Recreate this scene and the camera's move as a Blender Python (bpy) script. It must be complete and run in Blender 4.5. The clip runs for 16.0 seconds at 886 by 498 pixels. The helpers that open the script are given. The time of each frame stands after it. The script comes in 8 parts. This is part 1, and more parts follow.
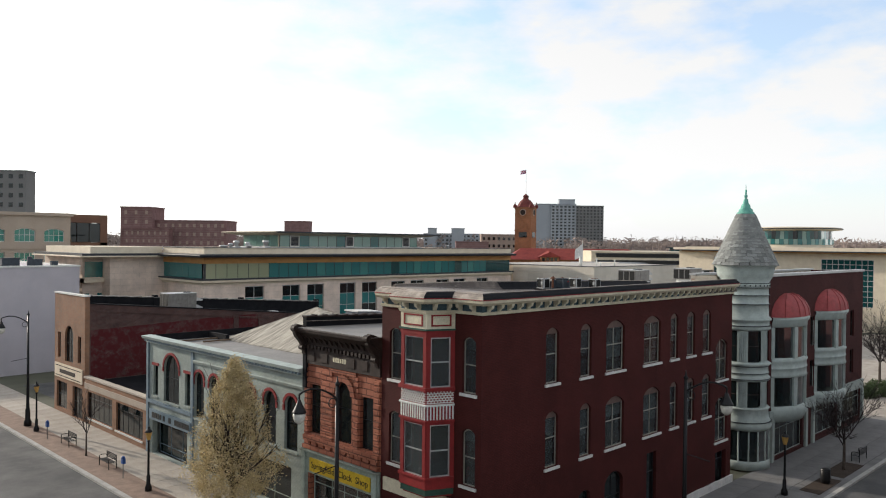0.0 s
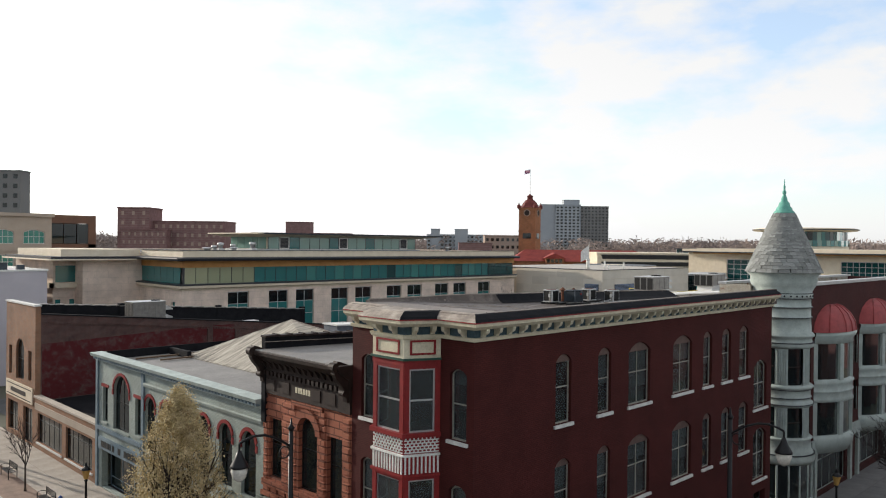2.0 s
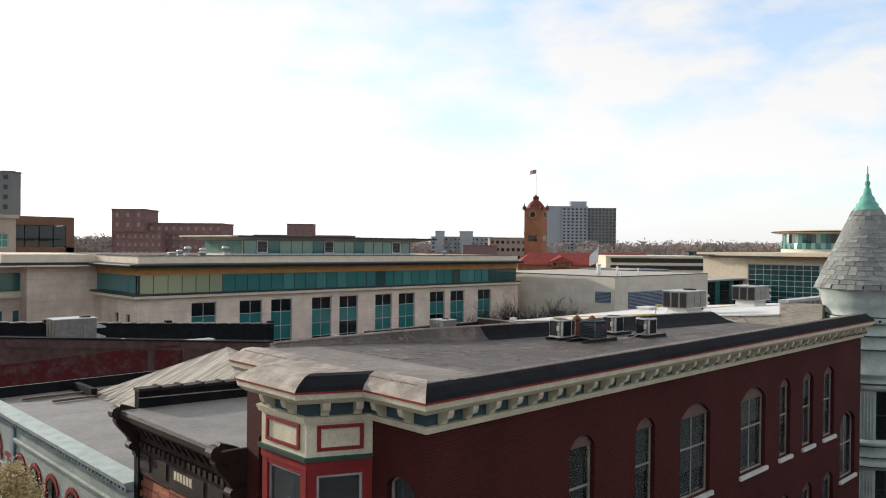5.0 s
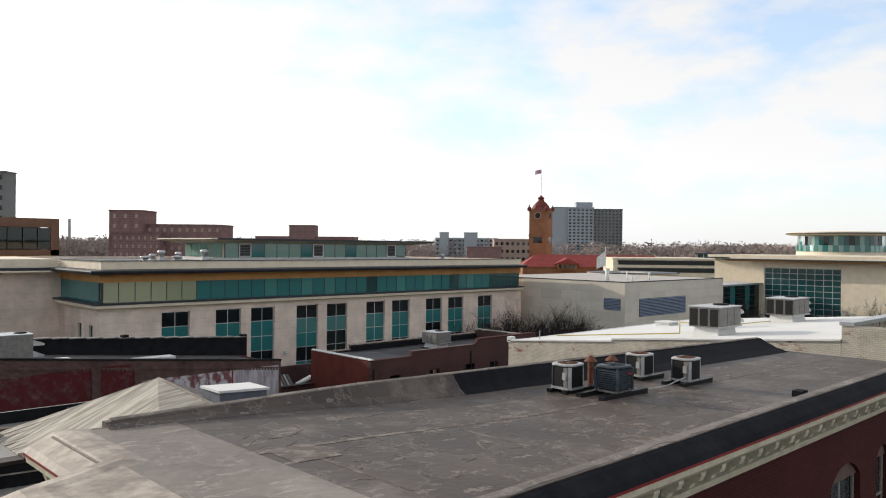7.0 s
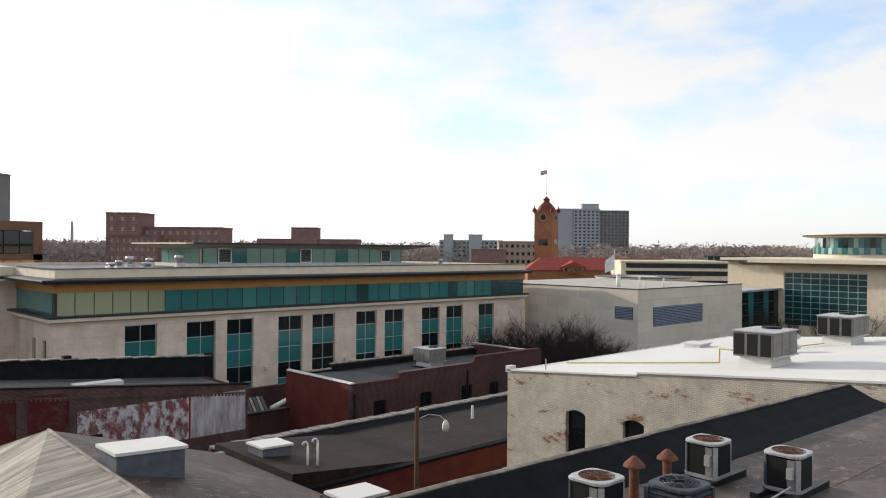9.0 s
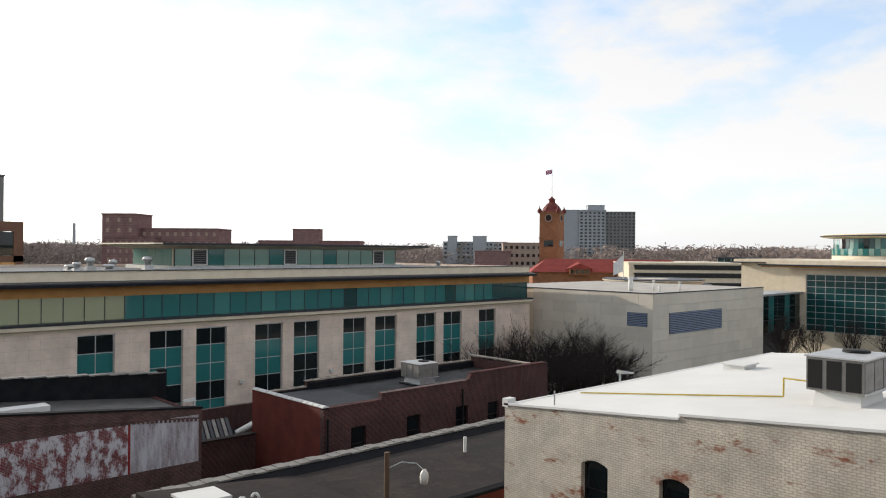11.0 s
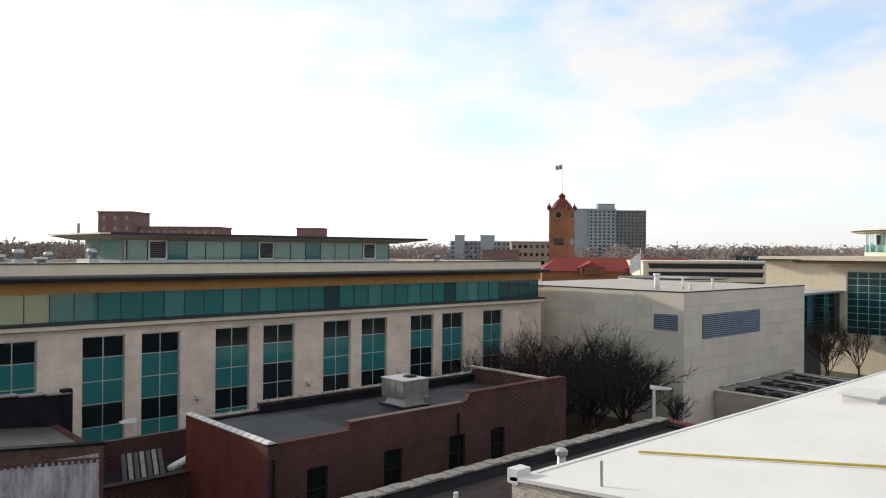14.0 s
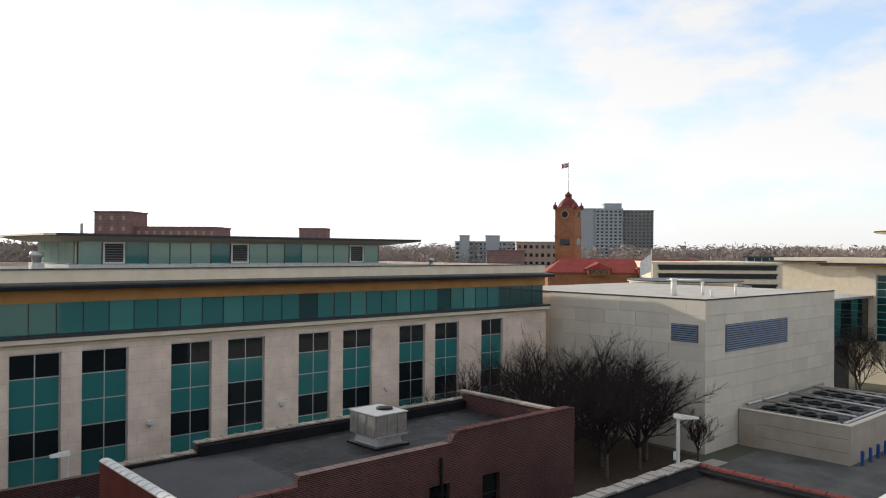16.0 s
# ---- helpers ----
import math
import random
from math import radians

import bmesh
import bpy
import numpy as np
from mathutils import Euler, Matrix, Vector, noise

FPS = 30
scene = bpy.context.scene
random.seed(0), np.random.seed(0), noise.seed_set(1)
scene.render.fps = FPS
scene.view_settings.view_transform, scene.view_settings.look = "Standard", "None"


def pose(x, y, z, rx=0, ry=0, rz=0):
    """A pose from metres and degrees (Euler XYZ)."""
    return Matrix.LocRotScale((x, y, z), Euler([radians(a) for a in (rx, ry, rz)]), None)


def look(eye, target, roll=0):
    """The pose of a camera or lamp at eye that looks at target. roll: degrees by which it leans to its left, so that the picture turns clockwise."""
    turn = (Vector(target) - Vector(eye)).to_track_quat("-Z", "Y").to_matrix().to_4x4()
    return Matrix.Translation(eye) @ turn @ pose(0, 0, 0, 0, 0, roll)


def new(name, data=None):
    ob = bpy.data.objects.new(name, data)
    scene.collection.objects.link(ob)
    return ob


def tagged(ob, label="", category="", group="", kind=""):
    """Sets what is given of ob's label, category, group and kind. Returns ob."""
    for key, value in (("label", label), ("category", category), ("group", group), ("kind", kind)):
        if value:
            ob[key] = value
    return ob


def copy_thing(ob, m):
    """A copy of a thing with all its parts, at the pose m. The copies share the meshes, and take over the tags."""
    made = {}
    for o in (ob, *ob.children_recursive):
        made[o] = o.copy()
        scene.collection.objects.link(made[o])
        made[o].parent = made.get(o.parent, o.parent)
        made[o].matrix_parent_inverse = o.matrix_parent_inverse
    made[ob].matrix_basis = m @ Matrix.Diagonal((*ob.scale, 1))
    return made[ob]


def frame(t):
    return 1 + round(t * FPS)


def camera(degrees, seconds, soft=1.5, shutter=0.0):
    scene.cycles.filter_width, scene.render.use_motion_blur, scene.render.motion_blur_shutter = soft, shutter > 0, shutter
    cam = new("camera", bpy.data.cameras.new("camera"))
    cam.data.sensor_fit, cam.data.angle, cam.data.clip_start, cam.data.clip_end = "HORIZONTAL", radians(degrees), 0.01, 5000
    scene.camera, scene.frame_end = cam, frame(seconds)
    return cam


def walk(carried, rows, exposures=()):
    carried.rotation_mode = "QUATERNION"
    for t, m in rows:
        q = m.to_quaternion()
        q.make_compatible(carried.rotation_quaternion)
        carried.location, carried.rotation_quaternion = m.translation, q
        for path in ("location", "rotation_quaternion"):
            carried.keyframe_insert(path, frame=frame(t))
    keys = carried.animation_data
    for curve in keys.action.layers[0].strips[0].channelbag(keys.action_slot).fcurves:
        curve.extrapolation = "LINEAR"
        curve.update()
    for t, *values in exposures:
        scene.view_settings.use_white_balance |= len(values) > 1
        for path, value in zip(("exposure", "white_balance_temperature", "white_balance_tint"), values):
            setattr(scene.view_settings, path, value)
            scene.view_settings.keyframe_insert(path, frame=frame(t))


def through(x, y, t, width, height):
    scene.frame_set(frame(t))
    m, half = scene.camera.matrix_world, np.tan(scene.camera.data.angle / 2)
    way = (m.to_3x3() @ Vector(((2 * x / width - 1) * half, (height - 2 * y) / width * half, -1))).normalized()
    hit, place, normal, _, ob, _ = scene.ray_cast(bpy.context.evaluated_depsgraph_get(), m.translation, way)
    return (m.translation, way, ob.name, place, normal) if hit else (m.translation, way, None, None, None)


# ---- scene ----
cam = camera(60.0, 16.0, soft=1.08)
PATH = [
    (0, (-0.473, 2.856, 16.347), (0.942, 4.269, 16.332), 0.6),
    (0.5, (0.86, 4.012, 16.417), (2.273, 5.428, 16.401), 0.6),
    (1, (2.357, 5.206, 16.478), (3.768, 6.623, 16.464), 0.6),
    (1.5, (3.879, 6.395, 16.507), (5.288, 7.814, 16.493), 0.6),
    (2, (5.432, 7.624, 16.547), (6.839, 9.044, 16.534), 0.6),
    (2.5, (6.985, 8.842, 16.638), (8.39, 10.264, 16.627), 0.6),
    (3, (8.561, 10.03, 16.714), (9.964, 11.455, 16.703), 0.6),
    (3.5, (10.153, 11.254, 16.75), (11.554, 12.681, 16.74), 0.6),
    (4, (11.704, 12.49, 16.776), (13.103, 13.919, 16.767), 0.6),
    (6.5, (19.556, 18.473, 17.004), (20.945, 19.912, 16.998), 0.6),
    (7, (21.094, 19.674, 17.134), (22.48, 21.117, 17.129), 0.6),
    (7.5, (22.674, 20.908, 17.241), (24.057, 22.353, 17.238), 0.6),
    (8, (24.258, 22.199, 17.271), (25.639, 23.646, 17.269), 0.6),
    (8.5, (25.828, 23.548, 17.328), (27.206, 24.998, 17.327), 0.6),
    (9, (27.441, 24.839, 17.474), (28.816, 26.291, 17.474), 0.5),
    (9.5, (29.078, 26.119, 17.569), (30.451, 27.574, 17.569), 0.5),
    (10, (30.689, 27.42, 17.474), (32.059, 28.876, 17.476), 0.5),
    (12.5, (38.191, 34.249, 17.068), (39.549, 35.717, 17.074), 0.4),
    (13, (39.606, 35.572, 16.806), (40.961, 37.042, 16.812), 0.4),
    (13.5, (41.142, 36.861, 16.572), (42.494, 38.335, 16.579), 0.4),
    (14, (42.713, 38.184, 16.505), (44.063, 39.66, 16.511), 0.4),
    (14.5, (44.233, 39.463, 16.512), (45.579, 40.942, 16.517), 0.4),
    (15, (45.794, 40.759, 16.532), (47.137, 42.24, 16.538), 0.4),
    (15.5, (47.402, 42.06, 16.588), (48.743, 43.544, 16.594), 0.4),
    (16, (49.078, 43.384, 16.759), (50.416, 44.87, 16.765), 0.4),
]
walk(cam, [(t, look(eye, target, roll)) for t, eye, target, roll in PATH])

# ---- light ----
SUN_AZ, SUN_EL = 102.0, 16.0   # degrees: bearing of the sun from +x towards +y, height over the horizon
world = bpy.data.worlds.new("sky")
scene.world = world
world.use_nodes = True
wn, wl = world.node_tree.nodes, world.node_tree.links
wn.clear()
w_out, w_bg = wn.new("ShaderNodeOutputWorld"), wn.new("ShaderNodeBackground")
w_sky = wn.new("ShaderNodeTexSky")
w_sky.sky_type, w_sky.sun_disc = "NISHITA", False
w_sky.sun_elevation, w_sky.sun_rotation = radians(SUN_EL), radians(90 - SUN_AZ)
w_sky.air_density, w_sky.dust_density, w_sky.ozone_density = 1.0, 1.0, 2.5
w_tc, w_map = wn.new("ShaderNodeTexCoord"), wn.new("ShaderNodeMapping")
w_map.inputs["Scale"].default_value, w_map.inputs["Rotation"].default_value = (1.0, 1.0, 2.4), (0, 0, radians(18))
w_noise, w_ramp, w_mix = wn.new("ShaderNodeTexNoise"), wn.new("ShaderNodeValToRGB"), wn.new("ShaderNodeMix")
w_noise.inputs["Scale"].default_value, w_noise.inputs["Detail"].default_value = 5.5, 7
w_noise.inputs["Roughness"].default_value = 0.55
w_ramp.color_ramp.elements[0].position, w_ramp.color_ramp.elements[1].position = 0.36, 0.56
w_ramp.color_ramp.elements[0].color, w_ramp.color_ramp.elements[1].color = (0.42, 0.42, 0.42, 1), (1.0, 1.0, 1.0, 1)
w_mix.data_type = "RGBA"
w_grey, w_cloud = wn.new("ShaderNodeRGBToBW"), wn.new("ShaderNodeMath")
w_cloud.operation = "MULTIPLY_ADD"
w_cloud.inputs[1].default_value, w_cloud.inputs[2].default_value = 0.5, 5.3
wl.new(w_sky.outputs["Color"], w_grey.inputs["Color"])
wl.new(w_grey.outputs["Val"], w_cloud.inputs[0])
wl.new(w_cloud.outputs[0], w_mix.inputs["B"])
wl.new(w_tc.outputs["Generated"], w_map.inputs["Vector"])
wl.new(w_map.outputs["Vector"], w_noise.inputs["Vector"])
wl.new(w_noise.outputs["Fac"], w_ramp.inputs["Fac"])
w_sep, w_low, w_max = wn.new("ShaderNodeSeparateXYZ"), wn.new("ShaderNodeMapRange"), wn.new("ShaderNodeMath")
w_low.inputs["From Min"].default_value, w_low.inputs["From Max"].default_value = 0.02, 0.2
w_low.inputs["To Min"].default_value, w_low.inputs["To Max"].default_value = 0.95, 0.0
w_max.operation = "MAXIMUM"
wl.new(w_tc.outputs["Generated"], w_sep.inputs[0])
wl.new(w_sep.outputs["Z"], w_low.inputs["Value"])
wl.new(w_low.outputs["Result"], w_max.inputs[0])
wl.new(w_ramp.outputs["Color"], w_max.inputs[1])
wl.new(w_max.outputs[0], w_mix.inputs["Factor"])
w_tint = wn.new("ShaderNodeMix")
w_tint.data_type, w_tint.blend_type = "RGBA", "MULTIPLY"
w_tint.inputs["Factor"].default_value = 1.0
w_tint.inputs["B"].default_value = (1.68, 1.95, 2.12, 1)
wl.new(w_sky.outputs["Color"], w_tint.inputs["A"])
wl.new(w_tint.outputs["Result"], w_mix.inputs["A"])
wl.new(w_mix.outputs["Result"], w_bg.inputs["Color"])
wl.new(w_bg.outputs["Background"], w_out.inputs["Surface"])
w_bg.inputs["Strength"].default_value = 0.142
sun = new("sun", bpy.data.lights.new("sun", "SUN"))
sun.data.energy, sun.data.angle, sun.data.color = 4.6, radians(0.8), (1.0, 0.9, 0.78)
_a, _e = radians(SUN_AZ), radians(SUN_EL)
sun.matrix_world = look((0, 0, 60), (-math.cos(_a) * math.cos(_e), -math.sin(_a) * math.cos(_e), 60 - math.sin(_e)))
scene.view_settings.exposure = 0.0


# ---- materials ----
def mat(name, col, rough=0.8, col2=None, scale=1.5, amount=0.5, bump=0.15, fine=18.0, metal=0.0, spec=0.22, stretch=(1, 1, 1), island=0.0, contrast=(0.35, 0.65), grain=0.28):
    """A surface of two colours mixed by a coarse noise, with a fine grain in value and relief."""
    m = bpy.data.materials.new(name)
    m.use_nodes = True
    n, l = m.node_tree.nodes, m.node_tree.links
    b = n["Principled BSDF"]
    b.inputs["Roughness"].default_value, b.inputs["Metallic"].default_value = rough, metal
    b.inputs["Specular IOR Level"].default_value = spec
    col2 = col2 or tuple(c * 0.72 for c in col)
    tc, mp = n.new("ShaderNodeTexCoord"), n.new("ShaderNodeMapping")
    mp.inputs["Scale"].default_value = stretch
    l.new(tc.outputs["Object"], mp.inputs["Vector"])
    big, small = n.new("ShaderNodeTexNoise"), n.new("ShaderNodeTexNoise")
    big.inputs["Scale"].default_value, big.inputs["Detail"].default_value, big.inputs["Roughness"].default_value = scale, 6, 0.62
    small.inputs["Scale"].default_value, small.inputs["Detail"].default_value = fine, 3
    l.new(mp.outputs["Vector"], big.inputs["Vector"])
    l.new(mp.outputs["Vector"], small.inputs["Vector"])
    rr = n.new("ShaderNodeMapRange")
    rr.inputs["From Min"].default_value, rr.inputs["From Max"].default_value = contrast
    rr.inputs["To Max"].default_value = amount * 2
    l.new(big.outputs["Fac"], rr.inputs["Value"])
    mx = n.new("ShaderNodeMix")
    mx.data_type = "RGBA"
    mx.inputs["A"].default_value, mx.inputs["B"].default_value = (*col, 1), (*col2, 1)
    l.new(rr.outputs["Result"], mx.inputs["Factor"])
    hv = n.new("ShaderNodeHueSaturation")
    mr = n.new("ShaderNodeMapRange")
    mr.inputs["To Min"].default_value, mr.inputs["To Max"].default_value = 1 - grain, 1 + grain
    l.new(small.outputs["Fac"], mr.inputs["Value"])
    if island:
        ob_info, mul = n.new("ShaderNodeObjectInfo"), n.new("ShaderNodeMath")
        geo, add = n.new("ShaderNodeNewGeometry"), n.new("ShaderNodeMath")
        add.operation = "ADD"
        frac = n.new("ShaderNodeMath")
        frac.operation = "FRACT"
        l.new(ob_info.outputs["Random"], add.inputs[0])
        l.new(geo.outputs["Random Per Island"], add.inputs[1])
        l.new(add.outputs[0], frac.inputs[0])
        ir = n.new("ShaderNodeMapRange")
        ir.inputs["To Min"].default_value, ir.inputs["To Max"].default_value = 1 - island, 1 + island
        l.new(frac.outputs[0], ir.inputs["Value"])
        mul.operation = "MULTIPLY"
        l.new(ir.outputs["Result"], mul.inputs[0])
        l.new(mr.outputs["Result"], mul.inputs[1])
        l.new(mul.outputs[0], hv.inputs["Value"])
    else:
        l.new(mr.outputs["Result"], hv.inputs["Value"])
    l.new(mx.outputs["Result"], hv.inputs["Color"])
    l.new(hv.outputs["Color"], b.inputs["Base Color"])
    if bump:
        bp = n.new("ShaderNodeBump")
        bp.inputs["Strength"].default_value, bp.inputs["Distance"].default_value = bump, 0.02
        l.new(small.outputs["Fac"], bp.inputs["Height"])
        l.new(bp.outputs["Normal"], b.inputs["Normal"])
    return m


def brick_mat(name, col, col2, mortar, patch=None, patch_at=(0.52, 0.62), size=(0.21, 0.075), rough=0.85, bump=0.5, patch_scale=0.35, gap=0.012, offset=0.5, patch_stretch=(1, 1, 1)):
    """Coursed masonry in real size on upright walls, with an optional second coat that has come off in patches."""
    m = bpy.data.materials.new(name)
    m.use_nodes = True
    n, l = m.node_tree.nodes, m.node_tree.links
    b = n["Principled BSDF"]
    b.inputs["Roughness"].default_value = rough
    b.inputs["Specular IOR Level"].default_value = 0.18
    tc, sx, ad, cx = n.new("ShaderNodeTexCoord"), n.new("ShaderNodeSeparateXYZ"), n.new("ShaderNodeMath"), n.new("ShaderNodeCombineXYZ")
    l.new(tc.outputs["Object"], sx.inputs[0])
    l.new(sx.outputs["X"], ad.inputs[0])
    l.new(sx.outputs["Y"], ad.inputs[1])
    l.new(ad.outputs[0], cx.inputs["X"])
    l.new(sx.outputs["Z"], cx.inputs["Y"])
    br = n.new("ShaderNodeTexBrick")
    br.offset = offset
    br.inputs["Scale"].default_value, br.inputs["Mortar Size"].default_value = 1.0, gap
    br.inputs["Brick Width"].default_value, br.inputs["Row Height"].default_value = size
    br.inputs["Color1"].default_value, br.inputs["Color2"].default_value, br.inputs["Mortar"].default_value = (*col, 1), (*col2, 1), (*mortar, 1)
    l.new(cx.outputs[0], br.inputs["Vector"])
    no = n.new("ShaderNodeTexNoise")
    no.inputs["Scale"].default_value, no.inputs["Detail"].default_value, no.inputs["Roughness"].default_value = patch_scale, 8, 0.68
    l.new(tc.outputs["Object"], no.inputs["Vector"])
    hv, mr = n.new("ShaderNodeHueSaturation"), n.new("ShaderNodeMapRange")
    mr.inputs["From Min"].default_value, mr.inputs["From Max"].default_value = 0.3, 0.7
    mr.inputs["To Min"].default_value, mr.inputs["To Max"].default_value = 0.72, 1.22
    l.new(no.outputs["Fac"], mr.inputs["Value"])
    l.new(mr.outputs["Result"], hv.inputs["Value"])
    l.new(br.outputs["Color"], hv.inputs["Color"])
    out = hv.outputs["Color"]
    if patch:
        n2, rr, mx = n.new("ShaderNodeTexNoise"), n.new("ShaderNodeMapRange"), n.new("ShaderNodeMix")
        n2.inputs["Scale"].default_value, n2.inputs["Detail"].default_value, n2.inputs["Roughness"].default_value = patch_scale * 1.6, 10, 0.72
        mp = n.new("ShaderNodeMapping")
        mp.inputs["Location"].default_value, mp.inputs["Scale"].default_value = (3.1, 7.7, 1.9), patch_stretch
        l.new(tc.outputs["Object"], mp.inputs["Vector"])
        l.new(mp.outputs["Vector"], n2.inputs["Vector"])
        rr.inputs["From Min"].default_value, rr.inputs["From Max"].default_value = patch_at
        l.new(n2.outputs["Fac"], rr.inputs["Value"])
        mx.data_type = "RGBA"
        mx.inputs["B"].default_value = (*patch, 1)
        l.new(rr.outputs["Result"], mx.inputs["Factor"])
        l.new(out, mx.inputs["A"])
        out = mx.outputs["Result"]
    l.new(out, b.inputs["Base Color"])
    bp = n.new("ShaderNodeBump")
    bp.inputs["Strength"].default_value, bp.inputs["Distance"].default_value, bp.invert = bump, 0.012, True
    l.new(br.outputs["Fac"], bp.inputs["Height"])
    l.new(bp.outputs["Normal"], b.inputs["Normal"])
    return m


def glass_mat(name, tint, through=0.55, rough=0.03, spec=0.6):
    m = bpy.data.materials.new(name)
    m.use_nodes = True
    b = m.node_tree.nodes["Principled BSDF"]
    b.inputs["Base Color"].default_value = (*tint, 1)
    b.inputs["Roughness"].default_value, b.inputs["Transmission Weight"].default_value = rough, through
    b.inputs["Specular IOR Level"].default_value = spec
    b.inputs["IOR"].default_value = 1.5
    return m


M_RED = brick_mat("painted red brick", (0.069, 0.0145, 0.012), (0.057, 0.0115, 0.010), (0.045, 0.0095, 0.0085), bump=0.35)
M_SAND = brick_mat("rough brown sandstone", (0.33, 0.125, 0.075), (0.26, 0.09, 0.055), (0.12, 0.045, 0.03), size=(0.75, 0.32), gap=0.03, bump=0.9)
M_GREY = brick_mat("pale grey painted brick", (0.33, 0.375, 0.345), (0.28, 0.32, 0.295), (0.24, 0.275, 0.25), bump=0.3)
M_BLUEGREY = mat("blue grey paint", (0.16, 0.22, 0.26), 0.6, scale=1.2)
M_TAN = brick_mat("tan brown brick", (0.30, 0.15, 0.085), (0.24, 0.11, 0.06), (0.2, 0.15, 0.11))
M_MURAL = brick_mat("old red brick with flaking red paint", (0.10, 0.036, 0.032), (0.07, 0.025, 0.023), (0.12, 0.085, 0.08), patch=(0.085, 0.014, 0.016), patch_at=(0.37, 0.52), patch_scale=1.1)
M_OLDBRICK = brick_mat("sooty brown brick", (0.115, 0.05, 0.042), (0.065, 0.032, 0.03), (0.13, 0.1, 0.09), bump=0.7, patch=(0.05, 0.03, 0.028), patch_at=(0.5, 0.7), patch_scale=0.5)
M_FLAKE = brick_mat("flaking white paint on red brick", (0.19, 0.028, 0.032), (0.15, 0.025, 0.028), (0.2, 0.16, 0.15), patch=(0.5, 0.48, 0.5), patch_at=(0.46, 0.56), patch_scale=1.5, patch_stretch=(1, 1, 0.55))
M_FLAKE2 = brick_mat("streaked white paint on brick", (0.2, 0.12, 0.12), (0.2, 0.15, 0.15), (0.3, 0.28, 0.28), patch=(0.5, 0.49, 0.52), patch_at=(0.36, 0.62), patch_scale=1.3, patch_stretch=(1.3, 1, 0.22))
M_SHED = brick_mat("dark red brick", (0.082, 0.022, 0.02), (0.04, 0.013, 0.013), (0.12, 0.085, 0.08), bump=0.8)
M_SHEDP = mat("red painted masonry", (0.135, 0.032, 0.022), 0.8, (0.09, 0.021, 0.016), scale=0.9)
M_CREAMB = brick_mat("cream painted brick with bare patches", (0.56, 0.52, 0.43), (0.5, 0.45, 0.37), (0.42, 0.37, 0.3), patch=(0.24, 0.1, 0.06), patch_at=(0.56, 0.64), bump=1.6, patch_scale=0.75, patch_stretch=(1, 0.55, 1.3))
M_LIME = brick_mat("buff limestone panels", (0.68, 0.555, 0.46), (0.66, 0.535, 0.44), (0.5, 0.41, 0.335), size=(1.75, 0.84), gap=0.014, bump=0.3, offset=0.5)
M_STONE = mat("ivory stone", (0.6, 0.55, 0.465), 0.8, (0.54, 0.49, 0.41), scale=0.35, island=0.06, bump=0.1, grain=0.12)
M_CREAM = mat("cream trim", (0.70, 0.61, 0.47), 0.7, (0.62, 0.53, 0.4), scale=0.8, bump=0.05, grain=0.1)
M_CREAMP = mat("cream painted wood", (0.62, 0.57, 0.42), 0.6, (0.5, 0.45, 0.33), scale=2.5)
M_REDTRIM = mat("dark red painted wood", (0.24, 0.022, 0.022), 0.5, (0.18, 0.018, 0.018), scale=3)
M_GREENTRIM = mat("dark green painted wood", (0.03, 0.075, 0.055), 0.5, scale=3)
# blue of the frieze, darkened to hold the shade under the cornice
M_BLUETRIM = mat("dusty blue painted panel darkened for shade", (0.05, 0.085, 0.1), 0.6, scale=3)
M_WHITEP = mat("white painted trim", (0.72, 0.72, 0.68), 0.6, (0.6, 0.6, 0.56), scale=2.2)
M_SILL = mat("pale stone sill", (0.62, 0.61, 0.58), 0.8, (0.5, 0.5, 0.48), scale=3)
M_ORANGE = mat("amber wood frieze", (0.46, 0.235, 0.075), 0.55, (0.38, 0.18, 0.055), scale=0.6, bump=0.03)
M_DARK = mat("dark bronze metal", (0.035, 0.038, 0.045), 0.45, scale=2, bump=0.02)
M_BLACK = mat("black painted iron", (0.012, 0.012, 0.013), 0.4, scale=4, bump=0.03)


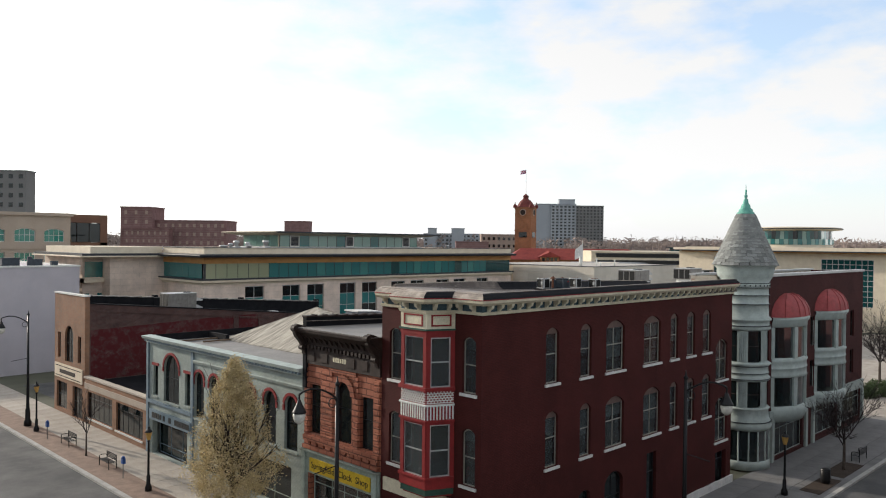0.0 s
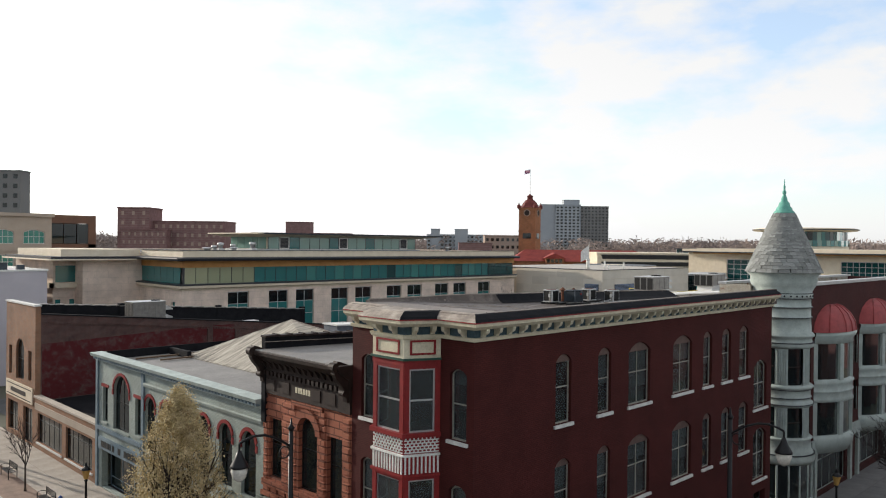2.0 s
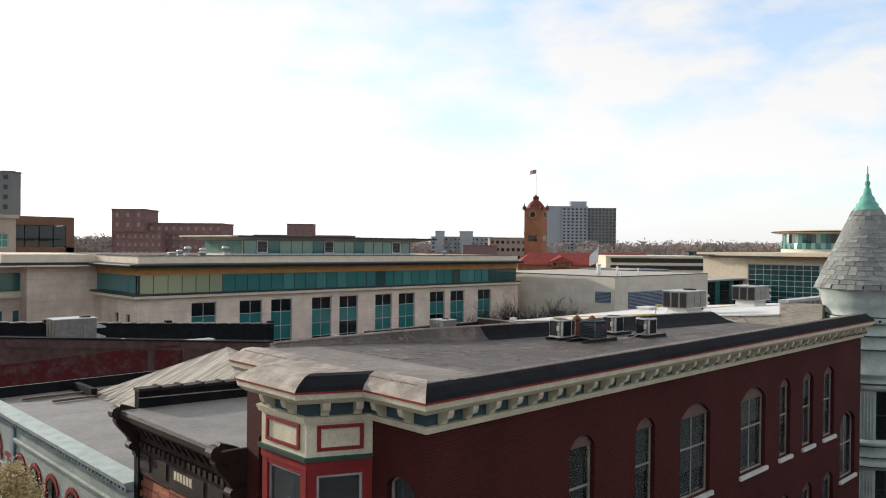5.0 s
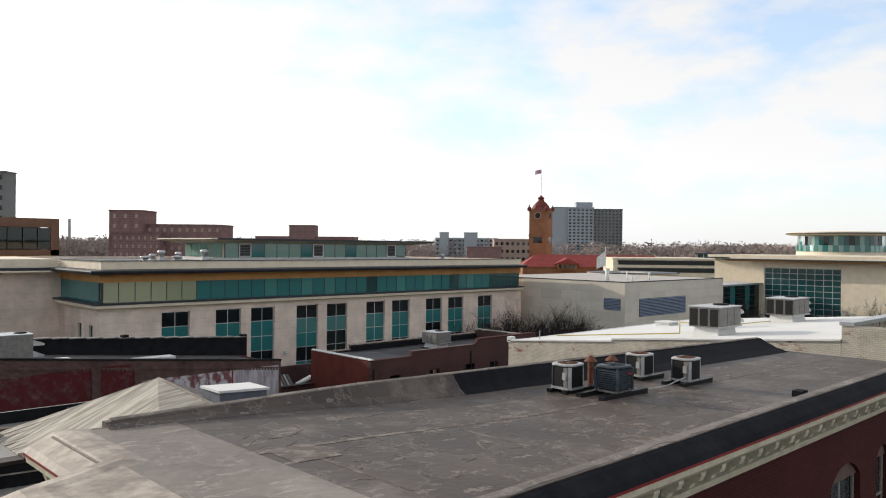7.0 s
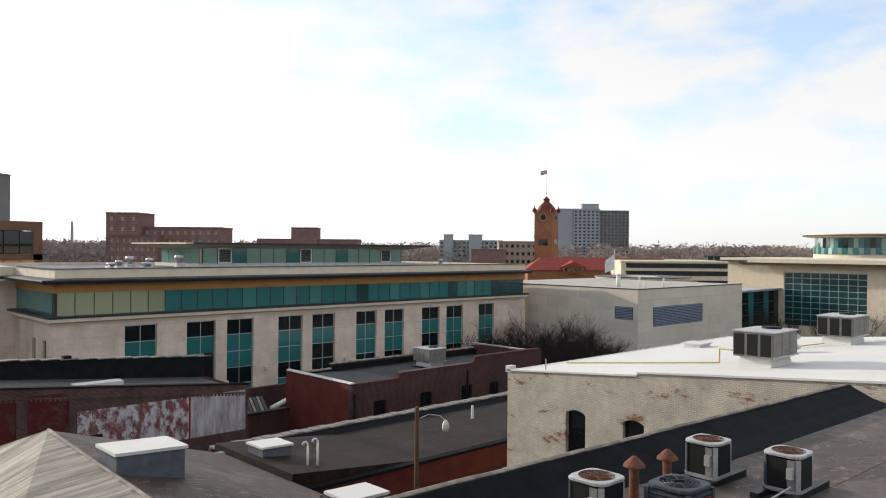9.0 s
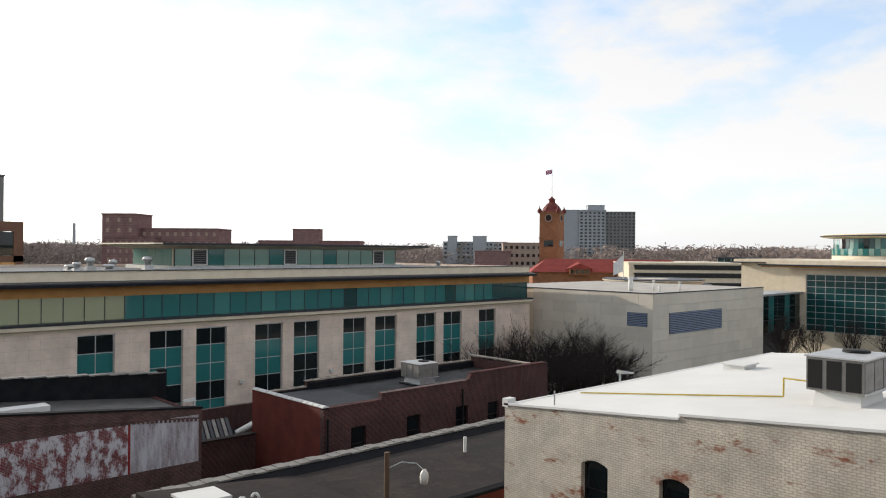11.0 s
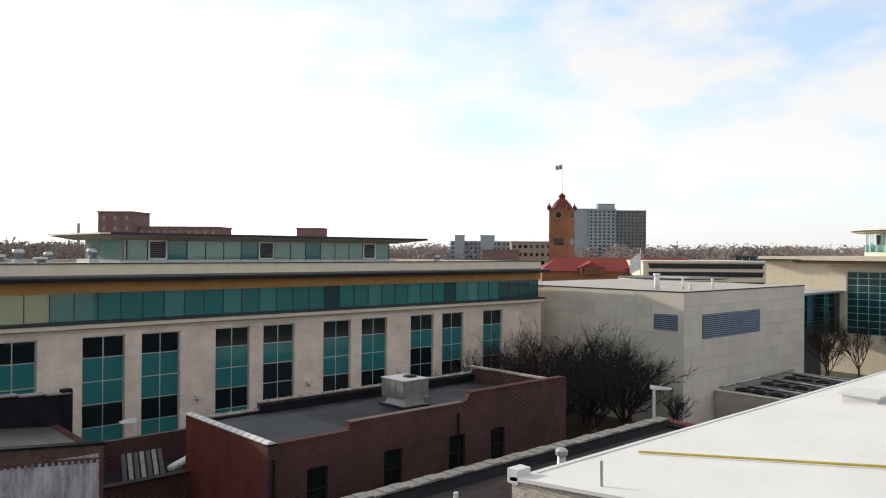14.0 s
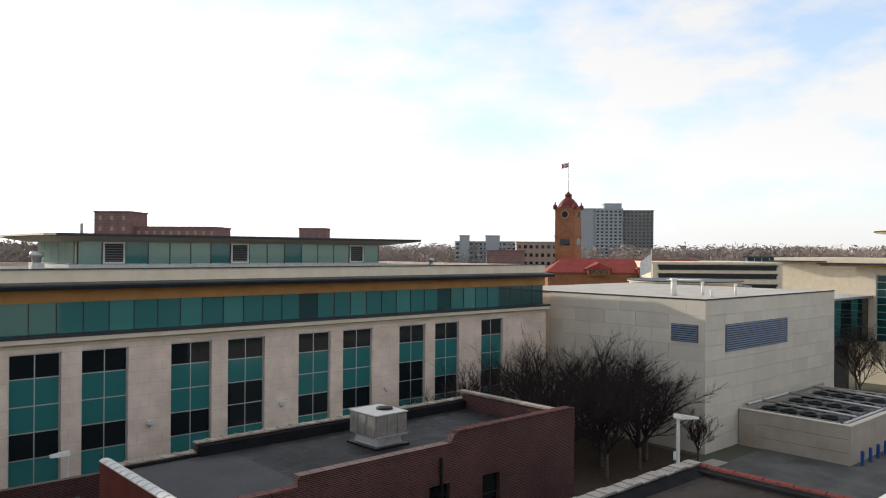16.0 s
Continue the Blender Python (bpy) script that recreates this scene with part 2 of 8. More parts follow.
def roof_mat(name, col, col2, pale, worn=1.0, spec=0.4):
    """Aged roofing: two tones, pale tide marks round old puddles, streaks and grit."""
    m = mat(name, col, 0.58, col2, scale=0.45, amount=0.6, bump=0.5, fine=7, contrast=(0.3, 0.72), spec=spec)
    n, l = m.node_tree.nodes, m.node_tree.links
    b = n["Principled BSDF"]
    src = b.inputs["Base Color"].links[0].from_socket
    tc = n.new("ShaderNodeTexCoord")
    for scl, lo, hi, amt, st in ((0.9, 0.50, 0.52, 0.25, (1, 1, 1)), (2.6, 0.62, 0.67, 0.45, (0.45, 1.3, 1)), (0.5, 0.56, 0.72, 0.16, (1, 1, 1))):
        mp, no, up, dn, mul, mx = n.new("ShaderNodeMapping"), n.new("ShaderNodeTexNoise"), n.new("ShaderNodeMapRange"), n.new("ShaderNodeMapRange"), n.new("ShaderNodeMath"), n.new("ShaderNodeMix")
        mp.inputs["Scale"].default_value, mp.inputs["Location"].default_value = st, (scl * 3, 1.7, 0)
        no.inputs["Scale"].default_value, no.inputs["Detail"].default_value, no.inputs["Roughness"].default_value = scl, 7, 0.6
        l.new(tc.outputs["Object"], mp.inputs["Vector"])
        l.new(mp.outputs["Vector"], no.inputs["Vector"])
        up.inputs["From Min"].default_value, up.inputs["From Max"].default_value, up.inputs["To Max"].default_value = lo, (lo + hi) / 2, amt * worn
        dn.inputs["From Min"].default_value, dn.inputs["From Max"].default_value = (lo + hi) / 2, hi
        dn.inputs["To Min"].default_value, dn.inputs["To Max"].default_value = 1, 0.15
        l.new(no.outputs["Fac"], up.inputs["Value"])
        l.new(no.outputs["Fac"], dn.inputs["Value"])
        mul.operation = "MULTIPLY"
        l.new(up.outputs["Result"], mul.inputs[0])
        l.new(dn.outputs["Result"], mul.inputs[1])
        mx.data_type = "RGBA"
        mx.inputs["B"].default_value = (*pale, 1)
        l.new(mul.outputs[0], mx.inputs["Factor"])
        l.new(src, mx.inputs["A"])
        src = mx.outputs["Result"]
    l.new(src, b.inputs["Base Color"])
    return m


M_MEMB = roof_mat("weathered brown roof membrane", (0.075, 0.057, 0.047), (0.048, 0.037, 0.031), (0.27, 0.225, 0.19), worn=1.7, spec=0.25)
M_MEMBW = roof_mat("tan worn roof membrane", (0.19, 0.16, 0.135), (0.11, 0.09, 0.076), (0.36, 0.31, 0.26), worn=1.6, spec=0.25)
M_ALLEYROOF = roof_mat("dark brown tarred roof", (0.032, 0.023, 0.018), (0.016, 0.012, 0.01), (0.08, 0.06, 0.048), worn=1.3, spec=0.08)
M_SHEDROOF = roof_mat("dark grey puddled membrane", (0.034, 0.034, 0.036), (0.012, 0.012, 0.013), (0.13, 0.12, 0.11), worn=1.5, spec=0.12)
M_SHEDROOF2 = mat("smooth grey roof sheet", (0.05, 0.051, 0.055), 0.6, (0.035, 0.036, 0.039), scale=0.5, bump=0.2, fine=5, spec=0.2)
M_ARCH = mat("brown painted arch board", (0.13, 0.085, 0.07), 0.7, (0.1, 0.065, 0.055), scale=3)
M_PALEROOF = mat("pale gravelled roof", (0.46, 0.43, 0.39), 0.85, (0.36, 0.335, 0.3), scale=0.35, bump=0.3, fine=9)
M_YARDSTONE = mat("weathered buff stone", (0.43, 0.375, 0.31), 0.85, (0.36, 0.31, 0.26), scale=0.6, bump=0.25)
M_SEAM = mat("pale worn seam", (0.21, 0.175, 0.15), 0.75, (0.10, 0.08, 0.066), scale=3.5, amount=0.8, bump=0.3)
M_MEMB2 = roof_mat("dusty grey roof membrane", (0.095, 0.09, 0.086), (0.045, 0.043, 0.042), (0.24, 0.23, 0.21))
# paler copy of the grey membrane, grazing sunlight put into its colour
M_ROOF_SUN = roof_mat("grey roof sheet paled for grazing sun", (0.23, 0.215, 0.195), (0.15, 0.14, 0.13), (0.34, 0.32, 0.29))
M_TAR = mat("black tarred flashing", (0.009, 0.0095, 0.0115), 0.8, (0.016, 0.016, 0.018), scale=1.2, bump=0.5, fine=6, spec=0.06)
M_CAP = mat("weathered tin cap", (0.4, 0.345, 0.285), 0.7, (0.22, 0.185, 0.155), scale=1.6, amount=0.7, bump=0.4, fine=8)
M_WHITEROOF = mat("white roof membrane", (0.645, 0.64, 0.615), 0.75, (0.585, 0.575, 0.55), scale=0.22, bump=0.1, fine=1.1, grain=0.03)
M_SHINGLE = mat("weathered grey roof shingles", (0.42, 0.385, 0.32), 0.9, (0.21, 0.19, 0.16), scale=0.9, bump=0.6, fine=9, stretch=(0.2, 3.5, 1), island=0.22, contrast=(0.4, 0.6))
M_SLATE = mat("grey green slate", (0.23, 0.24, 0.225), 0.75, (0.16, 0.165, 0.16), scale=2.2, island=0.28, bump=0.3)
M_COPPER = mat("green copper patina", (0.16, 0.42, 0.33), 0.6, (0.1, 0.3, 0.25), scale=3)
M_TURRET = mat("pale green white painted tin", (0.40, 0.455, 0.425), 0.6, (0.30, 0.345, 0.32), scale=1.8, bump=0.1)
M_AWN = mat("faded red tin dome", (0.33, 0.065, 0.065), 0.6, (0.24, 0.05, 0.05), scale=2)
M_MAROON = brick_mat("dark maroon brick", (0.07, 0.02, 0.018), (0.05, 0.015, 0.014), (0.055, 0.02, 0.018), bump=0.4)
M_BROWNCORN = mat("dark brown pressed tin", (0.035, 0.022, 0.018), 0.65, (0.018, 0.012, 0.01), scale=3)
M_MINT = mat("grey green painted wood", (0.32, 0.38, 0.33), 0.6, scale=2.5)
M_YELLOW = mat("yellow sign board", (0.62, 0.42, 0.03), 0.5, scale=2.5, bump=0.02)
M_INK = mat("black sign paint", (0.02, 0.02, 0.02), 0.6, scale=4, bump=0.0)
M_TIN = mat("galvanised sheet metal", (0.5, 0.5, 0.49), 0.42, (0.4, 0.4, 0.4), scale=2.5, metal=0.6, bump=0.03)
M_ACGREY = mat("grey unit casing", (0.22, 0.21, 0.19), 0.55, (0.15, 0.14, 0.13), scale=2.5)
M_SLATEGREY = mat("dark blue grey casing", (0.05, 0.062, 0.075), 0.5, (0.035, 0.043, 0.052), scale=3)
M_CURB = mat("grey painted sheet metal", (0.13, 0.145, 0.17), 0.55, (0.09, 0.1, 0.12), scale=2)
M_FIN = mat("dark condenser fins", (0.008, 0.008, 0.008), 0.6, scale=8, stretch=(1, 1, 12))
M_RUST = mat("rusty fan grille", (0.2, 0.075, 0.04), 0.8, (0.085, 0.04, 0.026), scale=5)
M_WOOD = mat("weathered timber", (0.13, 0.085, 0.055), 0.85, scale=2, stretch=(6, 6, 0.6))
M_ASPHALT = mat("worn asphalt", (0.125, 0.122, 0.118), 0.85, (0.07, 0.07, 0.07), scale=0.25, amount=0.6, bump=0.4, fine=30)
M_CONC = mat("pale concrete paving", (0.42, 0.375, 0.32), 0.85, (0.3, 0.265, 0.225), scale=0.6, bump=0.2, island=0.06)
# darker grey copy of the paving, street shade put into its colour
M_CONC_SHADE = mat("concrete paving darkened for shade", (0.185, 0.18, 0.175), 0.85, (0.12, 0.118, 0.115), scale=0.6, bump=0.2, island=0.06)
M_PAVER = mat("red brown brick paving", (0.27, 0.19, 0.145), 0.85, (0.2, 0.14, 0.11), scale=1.5, bump=0.3, island=0.15)
M_KERB = mat("concrete kerb", (0.4, 0.39, 0.36), 0.85, scale=1.5)
M_GROUND = mat("dull town ground", (0.12, 0.115, 0.085), 0.95, (0.08, 0.085, 0.06), scale=0.02, amount=0.7, fine=0.4)
M_SOIL = mat("mulch bed", (0.055, 0.04, 0.03), 0.95, scale=2, bump=0.6)
M_LILAC = mat("pale painted wall", (0.52, 0.48, 0.5), 0.8, (0.45, 0.42, 0.44), scale=0.3, bump=0.08)
M_BEIGE = mat("beige office stone", (0.4, 0.335, 0.27), 0.8, (0.34, 0.28, 0.225), scale=0.3, bump=0.05)
M_BRONZE = mat("bronze panel", (0.16, 0.085, 0.055), 0.5, (0.12, 0.065, 0.045), scale=0.5, metal=0.3, bump=0.02)
# brown brick lightened, distance haze put into the base colour
M_FARBROWN = brick_mat("far brown brick, haze in colour", (0.22, 0.125, 0.12), (0.19, 0.105, 0.1), (0.22, 0.14, 0.13), size=(1.2, 0.6))
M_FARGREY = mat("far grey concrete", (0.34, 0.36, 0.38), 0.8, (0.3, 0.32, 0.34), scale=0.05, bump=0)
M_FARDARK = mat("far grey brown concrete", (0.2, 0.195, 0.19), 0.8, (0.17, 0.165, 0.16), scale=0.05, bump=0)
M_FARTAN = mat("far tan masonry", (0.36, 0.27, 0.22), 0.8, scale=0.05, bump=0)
M_CLOCK = brick_mat("orange brick", (0.29, 0.13, 0.065), (0.24, 0.105, 0.055), (0.24, 0.13, 0.085), size=(0.6, 0.3))
M_TILE = mat("red clay tile", (0.3, 0.06, 0.045), 0.75, (0.22, 0.04, 0.035), scale=0.4, stretch=(1, 1, 1))
M_TILED = mat("dark red tower tile", (0.15, 0.035, 0.03), 0.7, scale=0.8)
M_BARK = mat("grey brown bark", (0.1, 0.08, 0.065), 0.9, (0.06, 0.048, 0.04), scale=5, bump=0.6)
M_TWIG = mat("dark bare twigs", (0.034, 0.026, 0.025), 0.9, scale=3, bump=0.2)
M_BLOSSOM = mat("cream blossom and young leaf", (0.6, 0.49, 0.29), 0.8, (0.36, 0.28, 0.12), scale=2.5, amount=0.5, bump=0, island=0.25)
M_HEDGE = mat("evergreen hedge leaf", (0.05, 0.075, 0.025), 0.8, (0.03, 0.05, 0.02), scale=3, island=0.3)
# twig colour paled so that it carries the distance haze
M_FARWOOD = mat("far bare woods, haze in colour", (0.24, 0.19, 0.165), 0.95, (0.17, 0.135, 0.12), scale=0.05, bump=0, island=0.12)
M_BLUE = mat("blue enamel", (0.03, 0.09, 0.3), 0.4, scale=4, bump=0)
M_GLOBE = mat("frosted lamp glass", (0.7, 0.68, 0.6), 0.25, scale=4, bump=0)
M_AMBER = mat("amber lamp glass", (0.55, 0.33, 0.1), 0.25, scale=4, bump=0)
M_LOUV = mat("blue grey louvre", (0.19, 0.24, 0.33), 0.5, scale=1, bump=0.03)
M_PIPE = mat("yellow gas pipe", (0.5, 0.38, 0.06), 0.5, scale=4, bump=0)
M_FLAGW = mat("white flag cloth", (0.75, 0.75, 0.75), 0.8, scale=2, bump=0)
M_FLAGR = mat("faded striped cloth", (0.45, 0.12, 0.14), 0.8, (0.2, 0.15, 0.3), scale=1.2, bump=0)
M_BLIND = mat("drawn pale blind", (0.5, 0.5, 0.48), 0.8, scale=2, bump=0)
# dark base colour stands in for the dimness of unlit insides
M_INSIDE = mat("dark colour for unlit insides", (0.05, 0.05, 0.05), 0.9, scale=1, bump=0)
G_WIN = glass_mat("window glass", (0.28, 0.33, 0.34), 0.9)
G_MUS = glass_mat("deep green museum glass", (0.015, 0.085, 0.088), 0.3)
M_SASH = mat("grey beige window sash", (0.3, 0.285, 0.24), 0.6, scale=3)
G_TEAL = glass_mat("teal tinted glass", (0.045, 0.23, 0.225), 0.35)
G_TEALD = glass_mat("dark tinted glass", (0.012, 0.02, 0.022), 0.3, spec=0.4)
G_TEALM = glass_mat("mid teal tinted glass", (0.075, 0.3, 0.28), 0.35)
G_TEALP = glass_mat("pale green tinted glass", (0.33, 0.52, 0.45), 0.4)
G_GOLD = glass_mat("pale amber tinted glass", (0.44, 0.48, 0.31), 0.4)
G_GREEN = glass_mat("green office glass", (0.04, 0.26, 0.2), 0.3)
G_COPPER = glass_mat("copper tinted glass", (0.5, 0.26, 0.07), 0.2, rough=0.06)

# ---- building tools ----
ORIGIN = {}


def thing(name, at, label, category, group="", kind=""):
    ob = new(name)
    ob.location = at
    ob.empty_display_size = 0.3
    ORIGIN[ob] = Vector(at)
    return tagged(ob, label, category, group, kind)


def part(name, bm, material, parent, label="", smooth=False, weld=False):
    """Links a bmesh, made in world places, as one mesh object under a thing or a part."""
    me = bpy.data.meshes.new(name)
    if weld:
        bmesh.ops.remove_doubles(bm, verts=bm.verts, dist=0.001)
    bmesh.ops.recalc_face_normals(bm, faces=bm.faces)
    bm.to_mesh(me)
    bm.free()
    me.materials.append(material)
    if smooth:
        me.polygons.foreach_set("use_smooth", [True] * len(me.polygons))
    ob = new(name, me)
    if parent is not None:
        o = ORIGIN[parent]
        me.transform(Matrix.Translation(-o))
        ob.parent = parent
        ORIGIN[ob] = o
    else:
        ORIGIN[ob] = Vector((0, 0, 0))
    return tagged(ob, label)


def piece(name, me, parent, m):
    """One more object on a shared mesh, under its parent, at the world pose m."""
    ob = new(name, me)
    ob.parent = parent
    ob.matrix_basis = Matrix.Translation(-ORIGIN[parent]) @ m
    return ob


def solo(name, bm, material, label, category="", kind="", group="", smooth=False):
    ob = part(name, bm, material, None, "", smooth)
    return tagged(ob, label, category, group, kind)


def hexa(bm, p):
    v = [bm.verts.new(q) for q in p]
    for f in ((0, 1, 2, 3), (4, 5, 6, 7), (0, 1, 5, 4), (1, 2, 6, 5), (2, 3, 7, 6), (3, 0, 4, 7)):
        bm.faces.new([v[i] for i in f])


def box(bm, x0, x1, y0, y1, z0, z1):
    hexa(bm, [(x0, y0, z0), (x1, y0, z0), (x1, y1, z0), (x0, y1, z0), (x0, y0, z1), (x1, y0, z1), (x1, y1, z1), (x0, y1, z1)])
    return bm


def boxes(*rows):
    bm = bmesh.new()
    for r in rows:
        box(bm, *r)
    return bm


def prism(bm, ring, ring2):
    a, b = [bm.verts.new(p) for p in ring], [bm.verts.new(p) for p in ring2]
    n = len(a)
    bm.faces.new(a)
    bm.faces.new(b[::-1])
    for i in range(n):
        bm.faces.new((a[i], a[(i + 1) % n], b[(i + 1) % n], b[i]))
    return bm


def tube(bm, p, q, r0, r1, n=8, cap=True):
    p, q = Vector(p), Vector(q)
    d = (q - p).normalized()
    u = d.orthogonal().normalized()
    w = d.cross(u)
    ra = [bm.verts.new(p + (u * math.cos(2 * math.pi * i / n) + w * math.sin(2 * math.pi * i / n)) * r0) for i in range(n)]
    rb = [bm.verts.new(q + (u * math.cos(2 * math.pi * i / n) + w * math.sin(2 * math.pi * i / n)) * r1) for i in range(n)]
    for i in range(n):
        bm.faces.new((ra[i], ra[(i + 1) % n], rb[(i + 1) % n], rb[i]))
    if cap:
        bm.faces.new(ra[::-1])
        bm.faces.new(rb)
    return bm


def lathe(bm, cx, cy, prof, n=24, a0=0.0, a1=360.0):
    """Turns a profile of (radius, z) about an upright axis."""
    full = abs(a1 - a0) >= 359.9
    k = n if full else n + 1
    rings = []
    for r, z in prof:
        rings.append([bm.verts.new((cx + r * math.cos(radians(a0 + (a1 - a0) * i / n)), cy + r * math.sin(radians(a0 + (a1 - a0) * i / n)), z)) for i in range(k)])
    for a, b in zip(rings, rings[1:]):
        for i in range(n):
            j = (i + 1) % k
            bm.faces.new((a[i], a[j], b[j], b[i]))
    if full:
        bm.faces.new(rings[0][::-1])
        bm.faces.new(rings[-1])
    return bm


class Face:
    """An upright wall face: u runs along it, d goes into the wall, z is up. way: the side to which it looks, W, S, E or N."""

    def __init__(self, way, plane):
        self.way, self.plane = way, plane

    def p(self, u, d, z):
        if self.way == "W":
            return (self.plane + d, u, z)
        if self.way == "S":
            return (u, self.plane + d, z)
        if self.way == "E":
            return (self.plane - d, u, z)
        return (u, self.plane - d, z)

    def box(self, bm, u0, u1, d0, d1, z0, z1):
        hexa(bm, [self.p(*q) for q in ((u0, d0, z0), (u1, d0, z0), (u1, d1, z0), (u0, d1, z0), (u0, d0, z1), (u1, d0, z1), (u1, d1, z1), (u0, d1, z1))])
        return bm

    def poly(self, bm, uz, d0, d1):
        return prism(bm, [self.p(u, d0, z) for u, z in uz], [self.p(u, d1, z) for u, z in uz])

    def prof(self, bm, u0, u1, dz):
        """A moulding along the wall, from its section in (d, z)."""
        return prism(bm, [self.p(u0, d, z) for d, z in dz], [self.p(u1, d, z) for d, z in dz])


def arc(a, b, top, rise, n=8):
    """Points from a to b along the arch of an opening whose crown is at top."""
    if rise <= 0.001:
        return [(a, top), (b, top)]
    h = (b - a) / 2
    r = (h * h + rise * rise) / (2 * rise)
    t = math.asin(min(1, h / r))
    return [((a + b) / 2 + r * math.sin(-t + 2 * t * i / n), top - r + r * math.cos(-t + 2 * t * i / n)) for i in range(n + 1)]


def wall(bm, f, u0, u1, z0, z1, thick, openings=(), d0=0.0):
    """A wall with openings (u0, u1, z0, z1, rise) cut right through it."""
    us = sorted({u0, u1, *[o[0] for o in openings], *[o[1] for o in openings]})
    zs = sorted({z0, z1, *[o[2] for o in openings], *[o[3] for o in openings]})
    us, zs = [u for u in us if u0 <= u <= u1], [z for z in zs if z0 <= z <= z1]
    for ua, ub in zip(us, us[1:]):
        run = None
        for za, zb in zip(zs, zs[1:]):
            c, e = (ua + ub) / 2, (za + zb) / 2
            if any(o[0] < c < o[1] and o[2] < e < o[3] for o in openings):
                if run:
                    f.box(bm, ua, ub, d0, d0 + thick, *run)
                run = None
            else:
                run = (run[0], zb) if run else (za, zb)
        if run:
            f.box(bm, ua, ub, d0, d0 + thick, *run)
    for o in openings:
        if len(o) > 4 and o[4] > 0:
            pts = arc(o[0], o[1], o[3], o[4])
            for p, q in zip(pts, pts[1:]):
                f.poly(bm, [p, q, (q[0], o[3] + 0.002), (p[0], o[3] + 0.002)], d0, d0 + thick)
    return bm


def window(f, parent, a, b, z0, z1, rise=0.0, frame_mat=None, glass=None, ups=(), bars=(0.5,), depth=0.12, sill=None, name="window", fw=0.06, label="", hood=None, blind=0.0):
    """A window in an opening: its frame, a pane in every field, a sill below and, if wanted, a hood above. ups, bars: places of upright and level bars, 0 to 1."""
    bm = bmesh.new()
    pts = arc(a, b, z1, rise)
    low = z1 - rise
    f.box(bm, a, a + fw, depth, depth + 0.07, z0, low)
    f.box(bm, b - fw, b, depth, depth + 0.07, z0, low)
    f.box(bm, a + fw, b - fw, depth, depth + 0.07, z0, z0 + fw)
    for (u, z), (u2, z2) in zip(pts, pts[1:]):
        f.poly(bm, [(u, z), (u2, z2), (u2, z2 - fw * 1.2), (u, z - fw * 1.2)], depth, depth + 0.07)
    us = [a + fw, *[a + (b - a) * t for t in ups], b - fw]
    zs = [z0 + fw, *[z0 + (z1 - z0) * t for t in bars], z1 - fw]
    for u in us[1:-1]:
        f.box(bm, u - fw * 0.4, u + fw * 0.4, depth + 0.01, depth + 0.06, z0 + fw, z1 - fw)
    for z in zs[1:-1]:
        f.box(bm, a + fw, b - fw, depth + 0.005, depth + 0.065, z - fw * 0.4, z + fw * 0.4)
    w = part(name, bm, frame_mat, parent, label)
    for i, (ua, ub) in enumerate(zip(us, us[1:])):
        for j, (za, zb) in enumerate(zip(zs, zs[1:])):
            g = glass[(i + j * 7) % len(glass)] if isinstance(glass, (list, tuple)) else glass
            if isinstance(glass, dict):
                g = glass[j]
            bm = bmesh.new()
            if rise > 0 and j == len(zs) - 2:
                top = [(u, z - fw * 0.6) for u, z in pts if ua - 0.001 <= u <= ub + 0.001]
                if len(top) < 2:
                    top = [(ua, zb - rise * 0.5), (ub, zb - rise * 0.5)]
                ring = [(ua, za)] + [(ua, min(top[0][1], zb))] + top + [(ub, min(top[-1][1], zb)), (ub, za)]
                clean = [q for k, q in enumerate(ring) if k == 0 or (abs(q[0] - ring[k - 1][0]) + abs(q[1] - ring[k - 1][1])) > 0.004]
                f.poly(bm, clean, depth + 0.03, depth + 0.04)
            else:
                f.box(bm, ua, ub, depth + 0.03, depth + 0.04, za, zb)
            part("pane", bm, g, w)
    if blind:
        part("blind", f.box(bmesh.new(), a + fw, b - fw, depth + 0.1, depth + 0.11, z1 - rise - (z1 - z0) * blind, z1 - rise * 0.4), M_BLIND, w, "pale drawn blind")
    if sill:
        part("sill", f.box(bmesh.new(), a - 0.1, b + 0.1, -0.09, depth, z0 - 0.13, z0 - 0.002), sill, w, "pale stone sill")
    if hood:
        bm = bmesh.new()
        po = arc(a - 0.16, b + 0.16, z1 + 0.18, rise + 0.02 if rise else 0)
        pi = arc(a, b, z1 + 0.004, rise)
        if rise:
            for k in range(len(po) - 1):
                f.poly(bm, [pi[k], pi[k + 1], po[k + 1], po[k]], -0.06, 0.05)
            for s, e in ((a - 0.16, a), (b, b + 0.16)):
                f.box(bm, s, e, -0.06, 0.05, low - 0.35, low)
        else:
            f.box(bm, a - 0.16, b + 0.16, -0.06, 0.05, z1 + 0.004, z1 + 0.2)
        part("hood", bm, hood, w, "red painted arched hood", weld=True)
    return w


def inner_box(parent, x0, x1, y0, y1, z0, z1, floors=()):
    """Plain dark coloured floors inside a building, so that its windows look into closed dim rooms."""
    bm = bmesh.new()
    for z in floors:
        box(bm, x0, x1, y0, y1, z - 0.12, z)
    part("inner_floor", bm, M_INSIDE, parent)


